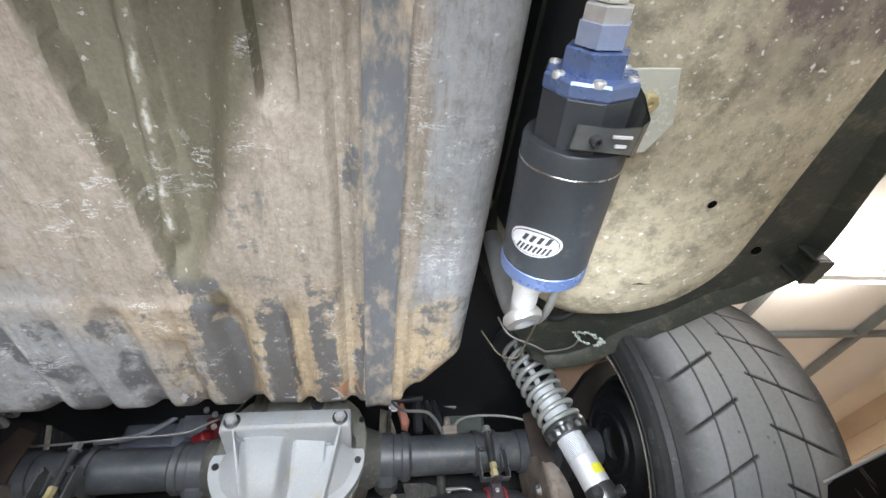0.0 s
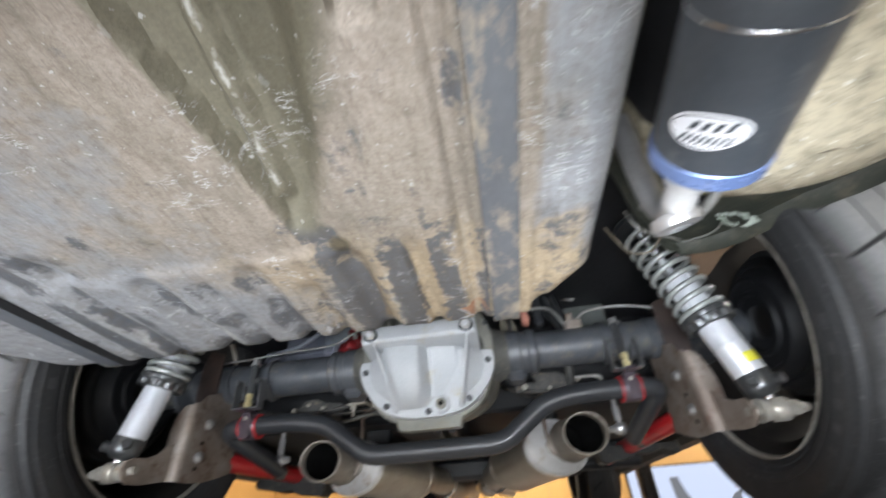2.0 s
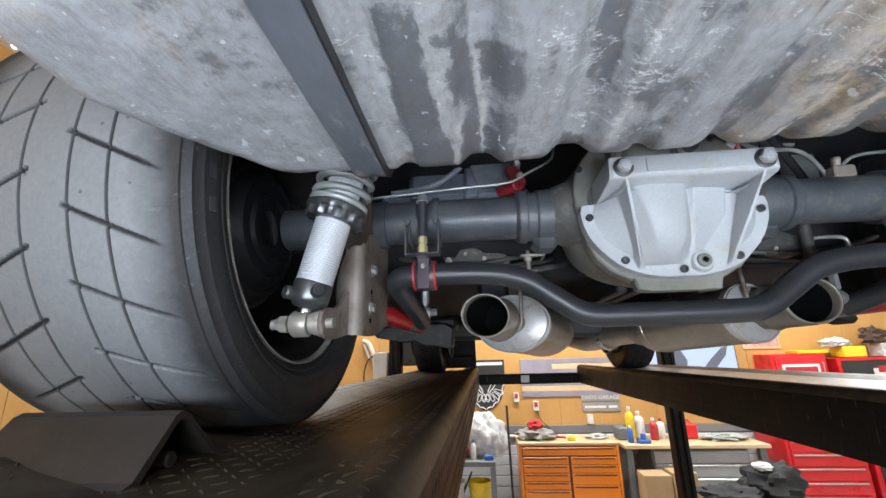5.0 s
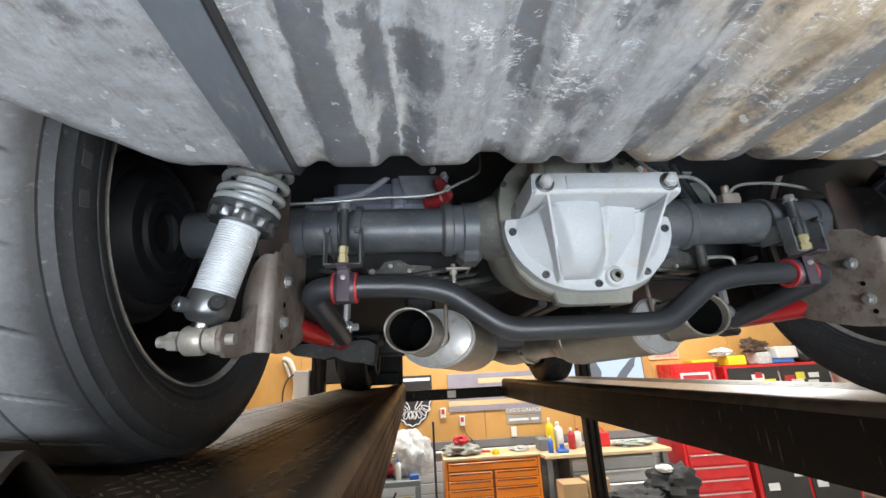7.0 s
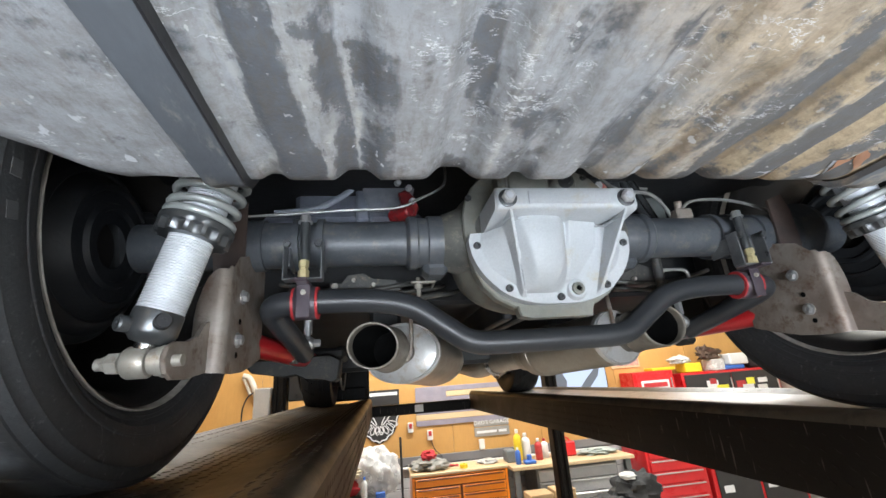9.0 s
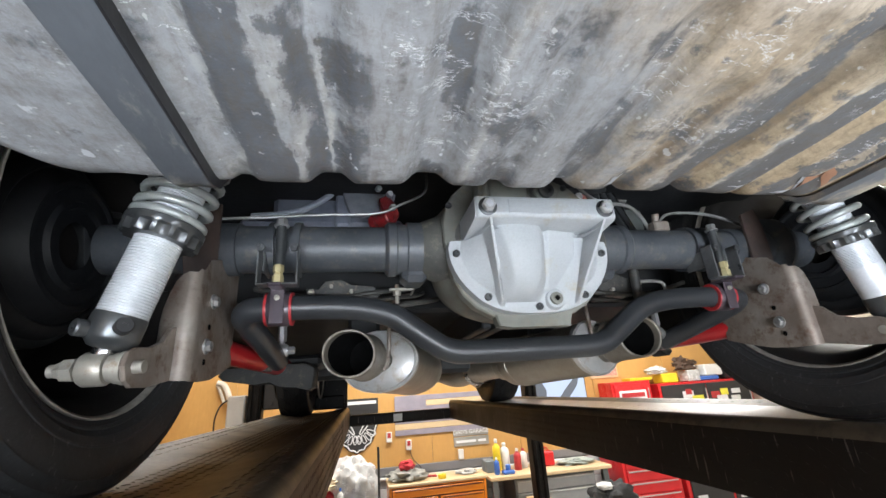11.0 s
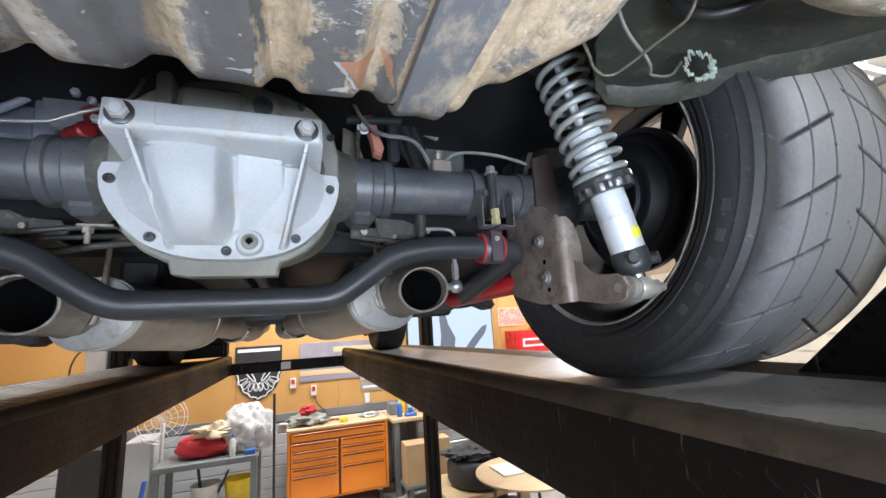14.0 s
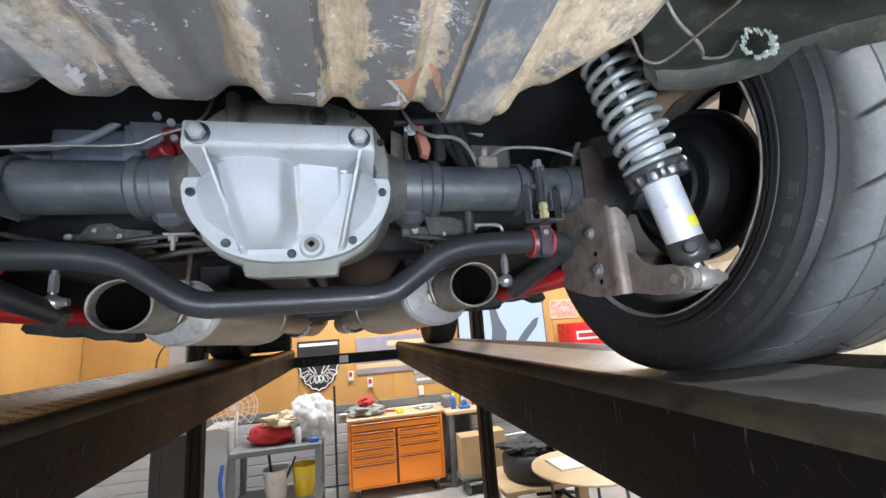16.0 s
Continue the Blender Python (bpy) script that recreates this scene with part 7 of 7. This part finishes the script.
solid("grinder_box", Mesh().box((1.2, 4.6, 0.861), (1.32, 4.8, 1.0), 0.012), GREYPAINT, "grey metal box on the bench", "box")
solid("blue_clamp", Mesh().box((1.36, 4.40, 0.861), (1.5, 4.5, 0.90), 0.01).cyl((1.43, 4.45, 0.9), (1.43, 4.45, 0.96), 0.03, 18, 0.004), BLUEPL, "blue vice on the bench", "vice")
vice = solid("red_toolbox", Mesh().box((1.86, 4.62, 0.861), (2.12, 4.8, 1.03), 0.015).tube([(1.9, 4.71, 1.03), (1.92, 4.71, 1.07), (2.06, 4.71, 1.07), (2.08, 4.71, 1.03)], 0.01, 8, 1), REDCAB, "red metal toolbox on the bench", "toolbox")
solid("cloth", lump(6, (2.38, 4.6, 0.861), (0.22, 0.14, 0.04), 0.5), surf("pale_green_rags", (0.42, 0.46, 0.42), (0.3, 0.34, 0.32), 0.9), "pale green cloths on the bench", "cloth")

# grey cart at the wall, with bags and buckets
cart = thing("shop_cart", (-0.75, 4.4, 0), "grey steel shop cart with a lower shelf", "cart")
part("top_tray", Mesh().box((-1.2, 4.12, 0.69), (-0.28, 4.68, 0.75), 0.008), GREYPAINT, cart)
part("shelf", Mesh().box((-1.2, 4.12, 0.16), (-0.28, 4.68, 0.2), 0.006), GREYPAINT, cart)
for x in (-1.2, -0.34):
    for y in (4.12, 4.62):
        part("leg", Mesh().box((x, y, 0), (x + 0.06, y + 0.06, 0.69), 0.004), GREYPAINT, cart)
solid("red_bag", lump(8, (-0.79, 4.4, 0.75), (0.29, 0.2, 0.125), 0.16), CLOTHRD, "red soft tool bag on the cart", "bag")
solid("plastic_bag", lump(9, (-0.4, 4.4, 0.75), (0.26, 0.2, 0.26), 0.26, 30), FILM, "white clear plastic bag on the cart", "plastic bag")
solid("plastic_bag", lump(10, (-0.72, 4.3, 0.935), (0.18, 0.1, 0.075), 0.6), surf("creased_tan_film", (0.66, 0.55, 0.38), (0.55, 0.45, 0.3), 0.4), "tan plastic wrapping on the red bag", "plastic bag")
for x, y, mt, nm, lb in ((-0.76, 4.3, BUCKET, "bucket", "white plastic bucket with tools on the cart's shelf"), (-0.47, 4.34, YELPL, "bucket", "yellow plastic bucket on the cart's shelf")):
    t = thing(nm, (x, y, 0.2), lb, "bucket", "buckets")
    part("pail", Mesh().lathe([(0.0001, 0.004), (0.10, 0.0), (0.104, 0.004), (0.13, 0.29), (0.138, 0.292), (0.138, 0.305), (0.128, 0.305), (0.1, 0.012), (0.0001, 0.012)], pose(x, y, 0.2), 32), mt, t)
    part("bail", Mesh().tube([(x - 0.135, y, 0.48), (x - 0.1, y - 0.12, 0.42), (x, y - 0.15, 0.38), (x + 0.1, y - 0.12, 0.42), (x + 0.135, y, 0.48)], 0.003, 8, 2), CHROME, t)
solid("brush", Mesh().cyl((-0.78, 4.3, 0.25), (-0.83, 4.25, 0.66), 0.014, 12, 0.003), BLACKPL, "black handled brush in the bucket", "brush")
solid("brush", Mesh().cyl((-0.72, 4.3, 0.25), (-0.55, 4.22, 0.62), 0.011, 12, 0.003), BLACKPL, "black rod in the bucket", "rod")
solid("orange_lid", Mesh().lathe([(0.0001, 0.03), (0.14, 0.03), (0.16, 0.02), (0.165, 0.0), (0.155, 0.0), (0.15, 0.014), (0.0001, 0.02)], pose(-0.45, 4.0, 0.0), 36), surf("orange_plastic", (0.8, 0.2, 0.03), (0.7, 0.17, 0.03), 0.4), "orange plastic lid on the floor", "lid")
bottle("spray_bottle", -0.52, 4.2, 0.75, 0.03, 0.2, BUCKET, BLUEPL, "white spray bottle on the cart")
solid("blue_box", Mesh().box((-0.4, 4.14, 0.751), (-0.3, 4.2, 0.80), 0.006), BLUEPL, "small blue box on the cart", "box")
solid("squeegee", Mesh().tube([(-1.24, 4.1, 0.35), (-1.26, 4.08, 0.5), (-1.24, 4.1, 0.66)], 0.02, 12, 1), BLUEPL, "blue handle hung on the cart", "handle")
solid("thin_pole", Mesh().cyl((-0.11, 4.05, 0.0), (-0.125, 4.07, 1.33), 0.013, 14, 0.003), BLACKPL, "thin black pole standing on the floor", "pole")
# fan, leaning board
fan = thing("fan", (-1.3, 4.5, 0), "white wire fan on a stand", "fan")
for r in (0.09, 0.15, 0.21, 0.24):
    part("guard_ring", Mesh().tube([(-1.22 + r * math.cos(2 * math.pi * k / 20), 4.42, 1.15 + r * math.sin(2 * math.pi * k / 20)) for k in range(20)], 0.004, 6, 1, True), BUCKET, fan)
for k in range(8):
    a = math.pi * k / 8
    part("guard_spoke", Mesh().cyl((-1.22 + 0.24 * math.cos(a), 4.415, 1.15 + 0.24 * math.sin(a)), (-1.22 - 0.24 * math.cos(a), 4.415, 1.15 - 0.24 * math.sin(a)), 0.003, 6), BUCKET, fan)
part("stand", Mesh().cyl((-1.22, 4.5, 0.02), (-1.22, 4.5, 1.1), 0.02, 14).box((-1.4, 4.35, 0), (-1.04, 4.65, 0.03), 0.01), BUCKET, fan)
solid("black_cabinet", Mesh().box((-1.95, 4.2, 0.25), (-1.58, 4.6, 0.98), 0.012).box((-1.9, 4.25, 0), (-1.84, 4.31, 0.25), 0.004).box((-1.69, 4.25, 0), (-1.63, 4.31, 0.25), 0.004).box((-1.9, 4.5, 0), (-1.84, 4.56, 0.25), 0.004).box((-1.69, 4.5, 0), (-1.63, 4.56, 0.25), 0.004), BLACKPL, "black cabinet on short legs", "cabinet")
solid("white_locker", Mesh().box((-1.55, 4.45, 0.0), (-1.3, 4.9, 0.95), 0.01), WAINSCOT, "pale grey locker beside the cart", "locker")

# things on the plywood wall
plaque = thing("wall_plaque", (-0.36, YB, 1.2), "black shield plaque with a white winged emblem", "plaque")
shield = [(-0.27, 0.36), (0.27, 0.36), (0.27, 0.05), (0.2, -0.16), (0.1, -0.25), (0, -0.30), (-0.1, -0.25), (-0.2, -0.16), (-0.27, 0.05)]
mW = Matrix(((1, 0, 0, -0.355), (0, 0, -1, YB - 0.0005), (0, 1, 0, 1.46), (0, 0, 0, 1)))
part("board", Mesh().prism(shield, mW, 0.014, 0.003), BLACKPL, plaque)
b = Mesh()
for s in (-1, 1):
    for k in range(5):
        a = radians(205 + 21 * k) if s < 0 else radians(335 - 21 * k)
        c = Vector((s * 0.02, 0.02))
        d = Vector((math.cos(a), math.sin(a)))
        n2 = Vector((-d.y, d.x))
        r0, r1 = 0.11, 0.245 - 0.012 * k
        pts = [c + d * r0 + n2 * 0.012, c + d * (r1 - 0.03) + n2 * 0.03, c + d * r1, c + d * (r1 - 0.03) - n2 * 0.024, c + d * r0 - n2 * 0.012]
        b.tube([mW @ Vector((p.x, p.y, 0.016)) for p in pts], 0.006, 6, 1, True)
    b.tube([mW @ Vector((s * 0.03, -0.05, 0.016)), mW @ Vector((s * 0.1, 0.07, 0.016)), mW @ Vector((s * 0.2, 0.14, 0.016)), mW @ Vector((s * 0.13, 0.02, 0.016)), mW @ Vector((s * 0.04, -0.08, 0.016))], 0.008, 6, 1, True)
b.tube([mW @ Vector((x, z, 0.016)) for x, z in ((-0.25, 0.16), (-0.262, 0.05), (-0.225, 0.0), (-0.225, -0.08), (-0.18, -0.11), (-0.17, -0.18), (-0.11, -0.2), (-0.09, -0.25), (-0.03, -0.25), (0, -0.285), (0.03, -0.25), (0.09, -0.25), (0.11, -0.2), (0.17, -0.18), (0.18, -0.11), (0.225, -0.08), (0.225, 0.0), (0.262, 0.05), (0.25, 0.16))], 0.009, 6, 1)
part("emblem", b, WHITEINK, plaque, "white winged outline")
part("top_strip", Mesh().box((-0.6, YB - 0.018, 1.75), (-0.11, YB - 0.0145, 1.79), 0.0), WHITEINK, plaque)
flag = thing("wooden_flag", (0.74, YB, 1.34), "wooden slat flag with faded grey stripes", "wall art")
for k in range(7):
    z0 = 1.33 + 0.07 * k
    part("slat", Mesh().box((0.13, YB - 0.016, z0), (1.38, YB - 0.0005, z0 + 0.066), 0.003), WOODTOP if k % 2 else MUTED, flag)
part("canton", Mesh().box((0.13, YB - 0.021, 1.61), (0.55, YB - 0.0165, 1.815), 0.002), MUTED, flag)
sign = thing("garage_sign", (1.13, YB, 1.14), "small grey two-board garage sign with white lettering", "sign")
part("board", Mesh().box((0.90, YB - 0.014, 1.26), (1.38, YB - 0.0005, 1.36), 0.003).box((0.90, YB - 0.014, 1.14), (1.38, YB - 0.0005, 1.25), 0.003), surf("grey_sign_board", (0.33, 0.31, 0.28), (0.25, 0.24, 0.22), 0.7), sign)
txt = bpy.data.curves.new("sign_text", "FONT")
txt.body, txt.size, txt.extrude, txt.align_x, txt.align_y = "DAD'S GARAGE", 0.07, 0.001, "CENTER", "CENTER"
ob = new("lettering", txt)
ob.matrix_basis = Matrix(((1, 0, 0, 1.14), (0, 0, -1, YB - 0.0155), (0, 1, 0, 1.31), (0, 0, 0, 1)))
dg = bpy.context.evaluated_depsgraph_get()
txtmesh = bpy.data.meshes.new_from_object(ob.evaluated_get(dg))
txtm = ob.matrix_basis.copy()
bpy.data.objects.remove(ob)
txtmesh.materials.clear()
txtmesh.materials.append(WHITEINK)
place("lettering", txtmesh, sign, txtm, "white lettering")
part("bars", Mesh().box((0.93, YB - 0.0165, 1.18), (1.2, YB - 0.0145, 1.21)).box((1.23, YB - 0.0165, 1.18), (1.34, YB - 0.0145, 1.21)), WHITEINK, sign)
for x, z, mt, lb in ((0.05, 1.33, BUCKET, "grey wall switch box with a red tag"), (0.30, 1.22, BUCKET, "white wall socket with a plug"), (0.98, 1.05, BUCKET, "white paper tag on the wall")):
    t = thing("wall_box", (x, YB, z), lb, "socket")
    part("box", Mesh().box((x - 0.035, YB - 0.04, z - 0.06), (x + 0.035, YB - 0.0005, z + 0.06), 0.005), mt, t)
    if x < 0.5:
        part("cover_tag", Mesh().box((x - 0.02, YB - 0.046, z - 0.01), (x + 0.02, YB - 0.0405, z + 0.05), 0.002), REDPOLY if x < 0.1 else REDPOLY, t)
solid("power_cord", Mesh().tube([(0.31, YB - 0.03, 1.18), (0.34, YB - 0.03, 1.05), (0.42, YB - 0.03, 0.98), (0.46, YB - 0.05, 0.92)], 0.005, 8), BLACKPL, "black power cord on the wall", "cord")
duct = solid("white_bracket", Mesh().tube([(-2.05, YB - 0.06, 2.12), (-1.97, YB - 0.06, 2.1), (-1.9, YB - 0.06, 1.95), (-1.86, YB - 0.06, 1.76)], 0.035, 14, 2).tube([(-2.05, YB - 0.06, 2.1), (-2.0, YB - 0.05, 2.0), (-1.95, YB - 0.06, 1.88)], 0.02, 12, 2), surf("pale_cloth", (0.6, 0.55, 0.48), (0.5, 0.46, 0.4), 0.8), "pale gloves hung on the plywood wall", "gloves")

# television
tv = thing("television", (2.4, YB, 1.48), "large television on the wall, showing a pale snowy picture", "television")
part("casing", Mesh().box((1.55, YB - 0.06, 1.47), (2.90, YB - 0.001, 2.24), 0.01), BLACKPL, tv)
screen = glow("lit_screen", (0.62, 0.72, 0.98), 0.95)
part("screen", Mesh().box((1.57, YB - 0.064, 1.50), (2.88, YB - 0.0605, 2.22), 0.0), screen, tv, "pale blue lit screen")
mS = Matrix(((1, 0, 0, 0), (0, 0, -1, YB - 0.0645), (0, 1, 0, 0), (0, 0, 0, 1)))
greyglow = glow("lit_grey_shape", (0.3, 0.34, 0.42), 0.4)
part("screen_shape", Mesh().prism([(2.36, 1.52), (2.50, 1.52), (2.76, 1.80), (2.80, 1.92), (2.72, 1.90), (2.55, 1.74)], mS, 0.002), greyglow, tv)
part("screen_shape", Mesh().prism([(2.02, 1.52), (2.24, 1.52), (2.28, 1.75), (2.18, 1.95), (2.14, 2.1), (2.04, 2.1), (2.06, 1.8)], mS, 0.002), greyglow, tv)
poster = thing("poster", (3.2, YB, 1.9), "small framed poster in faded red and cream", "poster")
part("frame", Mesh().box((3.02, YB - 0.016, 1.87), (3.48, YB - 0.001, 2.16), 0.003), WOODTOP, poster)
part("print", Mesh().box((3.04, YB - 0.0185, 1.90), (3.46, YB - 0.0165, 2.14)), surf("faded_print", (0.62, 0.5, 0.42), (0.5, 0.2, 0.16), 0.6, 0, 9, 40, 0, dirt=(0.3, 0.08, 0.07), dirt_at=0.52), poster)

# red cabinets on the wall and below
def wall_cabinet(x0, x1, z0, z1, label, doors, stickers):
    c = thing("wall_cabinet", (x0, 4.7, z0), label, "cabinet", "red wall cabinets")
    part("body", Mesh().box((x0, 4.66, z0), (x1, YB - 0.001, z1), 0.006), REDCAB, c)
    n = len(doors)
    for k, mt in enumerate(doors):
        a, bb = x0 + 0.03 + (x1 - x0 - 0.06) * k / n, x0 + 0.03 + (x1 - x0 - 0.06) * (k + 1) / n
        d = part("door", Mesh().box((a + 0.006, 4.644, z0 + 0.03), (bb - 0.006, 4.659, z1 - 0.03), 0.004), mt, c)
        part("door_handle", Mesh().box((bb - 0.035, 4.63, z0 + 0.1), (bb - 0.02, 4.6435, z1 - 0.1), 0.003), CHROME, d)
        rnd = random.Random(k + stickers)
        for q in range(stickers):
            sx, sz = rnd.uniform(a + 0.05, bb - 0.25), rnd.uniform(z0 + 0.06, z1 - 0.15)
            w, h = rnd.uniform(0.1, 0.2), rnd.uniform(0.05, 0.1)
            part("sticker", Mesh().box((sx, 4.6415 - 0.0006 * q, sz), (sx + w, 4.6435, sz + h)), [WHITEINK, REDPOLY, YELLOW, BUCKET][q % 4], d)
    return c


c = wall_cabinet(3.12, 3.74, 1.32, 1.80, "red steel wall cabinet with a white name panel", [REDCAB], 0)
part("name_panel", Mesh().box((3.22, 4.638, 1.56), (3.64, 4.6435, 1.68), 0.0), WHITEINK, c)
part("name_bar", Mesh().box((3.25, 4.6355, 1.59), (3.61, 4.6378, 1.65), 0.0), REDPOLY, c)
wall_cabinet(3.86, 5.42, 1.25, 1.74, "red steel wall cabinet with black doors covered in stickers", [BLACKPL, BLACKPL], 5)
low = thing("tool_chest", (3.5, 4.65, 0), "red tool chest with steel drawer pulls", "tool chest")
part("body", Mesh().box((2.92, 4.42, 0.12), (3.72, 4.95, 0.92), 0.008), REDCAB, low)
for k in range(5):
    drawer(low, 2.96, 3.68, 0.76 - 0.14 * k, 0.885 - 0.14 * k, 4.42, REDCAB, CHROME)
for x in (3.0, 3.6):
    part("caster", Mesh().cyl((x - 0.02, 4.5, 0.06), (x + 0.02, 4.5, 0.06), 0.06, 20, 0.008).cyl((x - 0.02, 4.85, 0.06), (x + 0.02, 4.85, 0.06), 0.06, 20, 0.008), BLACKPL, low)
low2 = thing("base_cabinet", (4.4, 4.65, 0), "red base cabinet with black stickered doors", "cabinet")
part("body", Mesh().box((3.78, 4.42, 0.0), (5.1, 4.95, 0.88), 0.008), REDCAB, low2)
for x in (3.83, 4.46):
    d = part("door", Mesh().box((x, 4.402, 0.06), (x + 0.59, 4.4195, 0.83), 0.004), BLACKPL, low2)
    for q in range(4):
        part("sticker", Mesh().box((x + 0.06 + 0.12 * q, 4.4, 0.3 + 0.13 * ((q * 3) % 4)), (x + 0.2 + 0.12 * q, 4.4018, 0.38 + 0.13 * ((q * 3) % 4))), [WHITEINK, REDPOLY, YELLOW, BUCKET][q], d)
# clutter on the wall cabinets
shelf_y = 4.8
for k, (x, w, h, mt, nm, lb) in enumerate(((3.98, 0.26, 0.13, YELPL, "yellow_case", "yellow plastic case on the red cabinet"), (4.42, 0.2, 0.16, FILM, "clear_bin", "clear plastic bin on the red cabinet"),
                                          (4.72, 0.3, 0.16, BUCKET, "white_bin", "white and blue storage bin on the red cabinet"), (4.6, 0.34, 0.06, BLUEPL, "blue_tray", "blue tray on the red cabinet"))):
    solid(nm, Mesh().box((x, shelf_y - 0.12 + 0.001 * k, 1.742 + (0.065 if k == 2 else 0)), (x + w, shelf_y + 0.1, 1.742 + h + (0.065 if k == 2 else 0)), 0.012), mt, lb, "bin")
solid("shop_rag", lump(21, (3.98, 4.78, 1.874), (0.16, 0.1, 0.06), 0.4), FILM, "white rag bundle on the yellow case", "rag")
solid("leather_glove", lump(22, (4.45, 4.78, 1.905), (0.17, 0.09, 0.1), 0.7), surf("brown_leather", (0.1, 0.06, 0.04), (0.06, 0.035, 0.025), 0.6), "dark brown leather gloves on the bins", "gloves")
solid("helmet", lump(23, (5.2, 4.8, 1.742), (0.16, 0.14, 0.16), 0.08), BLACKPL, "dark round helmet on the red cabinet", "helmet")
solid("folder", Mesh().box((3.5, 4.75, 1.802), (3.86, 4.95, 1.84), 0.004), YELPL, "yellow folder on the red cabinet", "folder")

# round table with a spare tyre, carton and coat
table = thing("round_table", (1.95, 2.45, 0), "round light wooden table on thin steel legs", "table")
part("tabletop", Mesh().lathe([(0.0001, 0.0), (0.43, 0.0), (0.45, 0.008), (0.45, 0.022), (0.43, 0.03), (0.0001, 0.03)], pose(1.98, 2.62, 0.62), 48), WOODTOP, table)
for k in range(4):
    a = math.pi / 4 + math.pi / 2 * k
    part("leg", Mesh().cyl((1.98 + 0.34 * math.cos(a), 2.62 + 0.34 * math.sin(a), 0), (1.98 + 0.3 * math.cos(a), 2.62 + 0.3 * math.sin(a), 0.62), 0.014, 12), COLLAR, table)
solid("booklet", Mesh().box((1.72, 2.55, 0.651), (1.95, 2.85, 0.662), 0.002, pose(0, 0, 0, 0, 0, 0)), BUCKET, "white booklet on the round table", "booklet")
pallet = solid("wooden_board", Mesh().box((1.4, 3.05, 0.32), (2.3, 3.75, 0.36), 0.004).box((1.45, 3.1, 0), (1.53, 3.2, 0.32), 0.004).box((2.15, 3.1, 0), (2.25, 3.2, 0.32), 0.004).box((1.45, 3.6, 0), (1.53, 3.7, 0.32), 0.004).box((2.15, 3.6, 0), (2.25, 3.7, 0.32), 0.004), WOODTOP, "low wooden bench board", "bench")
X = pose(1.86, 3.38, 0.36)
solid("loose_tyre", Mesh().lathe([(0.2, 0.03), (0.26, 0.0), (0.31, 0.01), (0.335, 0.05), (0.335, 0.19), (0.31, 0.23), (0.26, 0.24), (0.2, 0.21), (0.19, 0.12), (0.2, 0.03)], X, 56), RUBBER, "black loose tyre lying on the bench board", "tyre")
solid("black_coat", lump(31, (1.75, 3.38, 0.6), (0.22, 0.2, 0.06), 0.6), CLOTHBK, "black crumpled cloth on the loose tyre", "cloth")
solid("carton", Mesh().box((1.26, 4.06, 0.2), (1.53, 4.3, 0.62), 0.006), CARD, "brown cardboard carton on a low dolly", "carton")
solid("carton", Mesh().box((1.55, 4.08, 0.2), (1.8, 4.3, 0.64), 0.006), CARD, "brown cardboard carton on a low dolly", "carton")
solid("dolly", Mesh().box((1.24, 4.05, 0.16), (1.82, 4.31, 0.199), 0.005).cyl((1.3, 4.1, 0.05), (1.34, 4.1, 0.05), 0.05, 18, 0.006).cyl((1.72, 4.1, 0.05), (1.76, 4.1, 0.05), 0.05, 18, 0.006).box((1.3, 4.08, 0.08), (1.34, 4.12, 0.165), 0.003).box((1.72, 4.08, 0.08), (1.76, 4.12, 0.165), 0.003).cyl((1.3, 4.26, 0.05), (1.34, 4.26, 0.05), 0.05, 18, 0.006).box((1.3, 4.24, 0.08), (1.34, 4.28, 0.165), 0.003).cyl((1.72, 4.26, 0.05), (1.76, 4.26, 0.05), 0.05, 18, 0.006).box((1.72, 4.24, 0.08), (1.76, 4.28, 0.165), 0.003), GREYPAINT, "low grey dolly under the cartons", "dolly")
coat = thing("office_chair", (2.2, 3.55, 0), "chair with a dark coat thrown over it", "chair")
part("coat", lump(33, (2.2, 3.55, 0.55), (0.26, 0.2, 0.17), 0.45), CLOTHBK, coat, "dark grey coat")
part("seat", Mesh().box((1.95, 3.3, 0.45), (2.45, 3.8, 0.54), 0.03), BLACKPL, coat)
part("column", Mesh().cyl((2.2, 3.55, 0.08), (2.2, 3.55, 0.45), 0.03, 16), COLLAR, coat)
for k in range(5):
    a = 2 * math.pi * k / 5
    part("leg", Mesh().cyl((2.2, 3.55, 0.09), (2.2 + 0.28 * math.cos(a), 3.55 + 0.28 * math.sin(a), 0.04), 0.018, 10), BLACKPL, coat)
solid("shop_rag", lump(35, (2.12, 3.5, 0.81), (0.08, 0.07, 0.035), 0.3), BUCKET, "white and red rag on the coat", "rag")
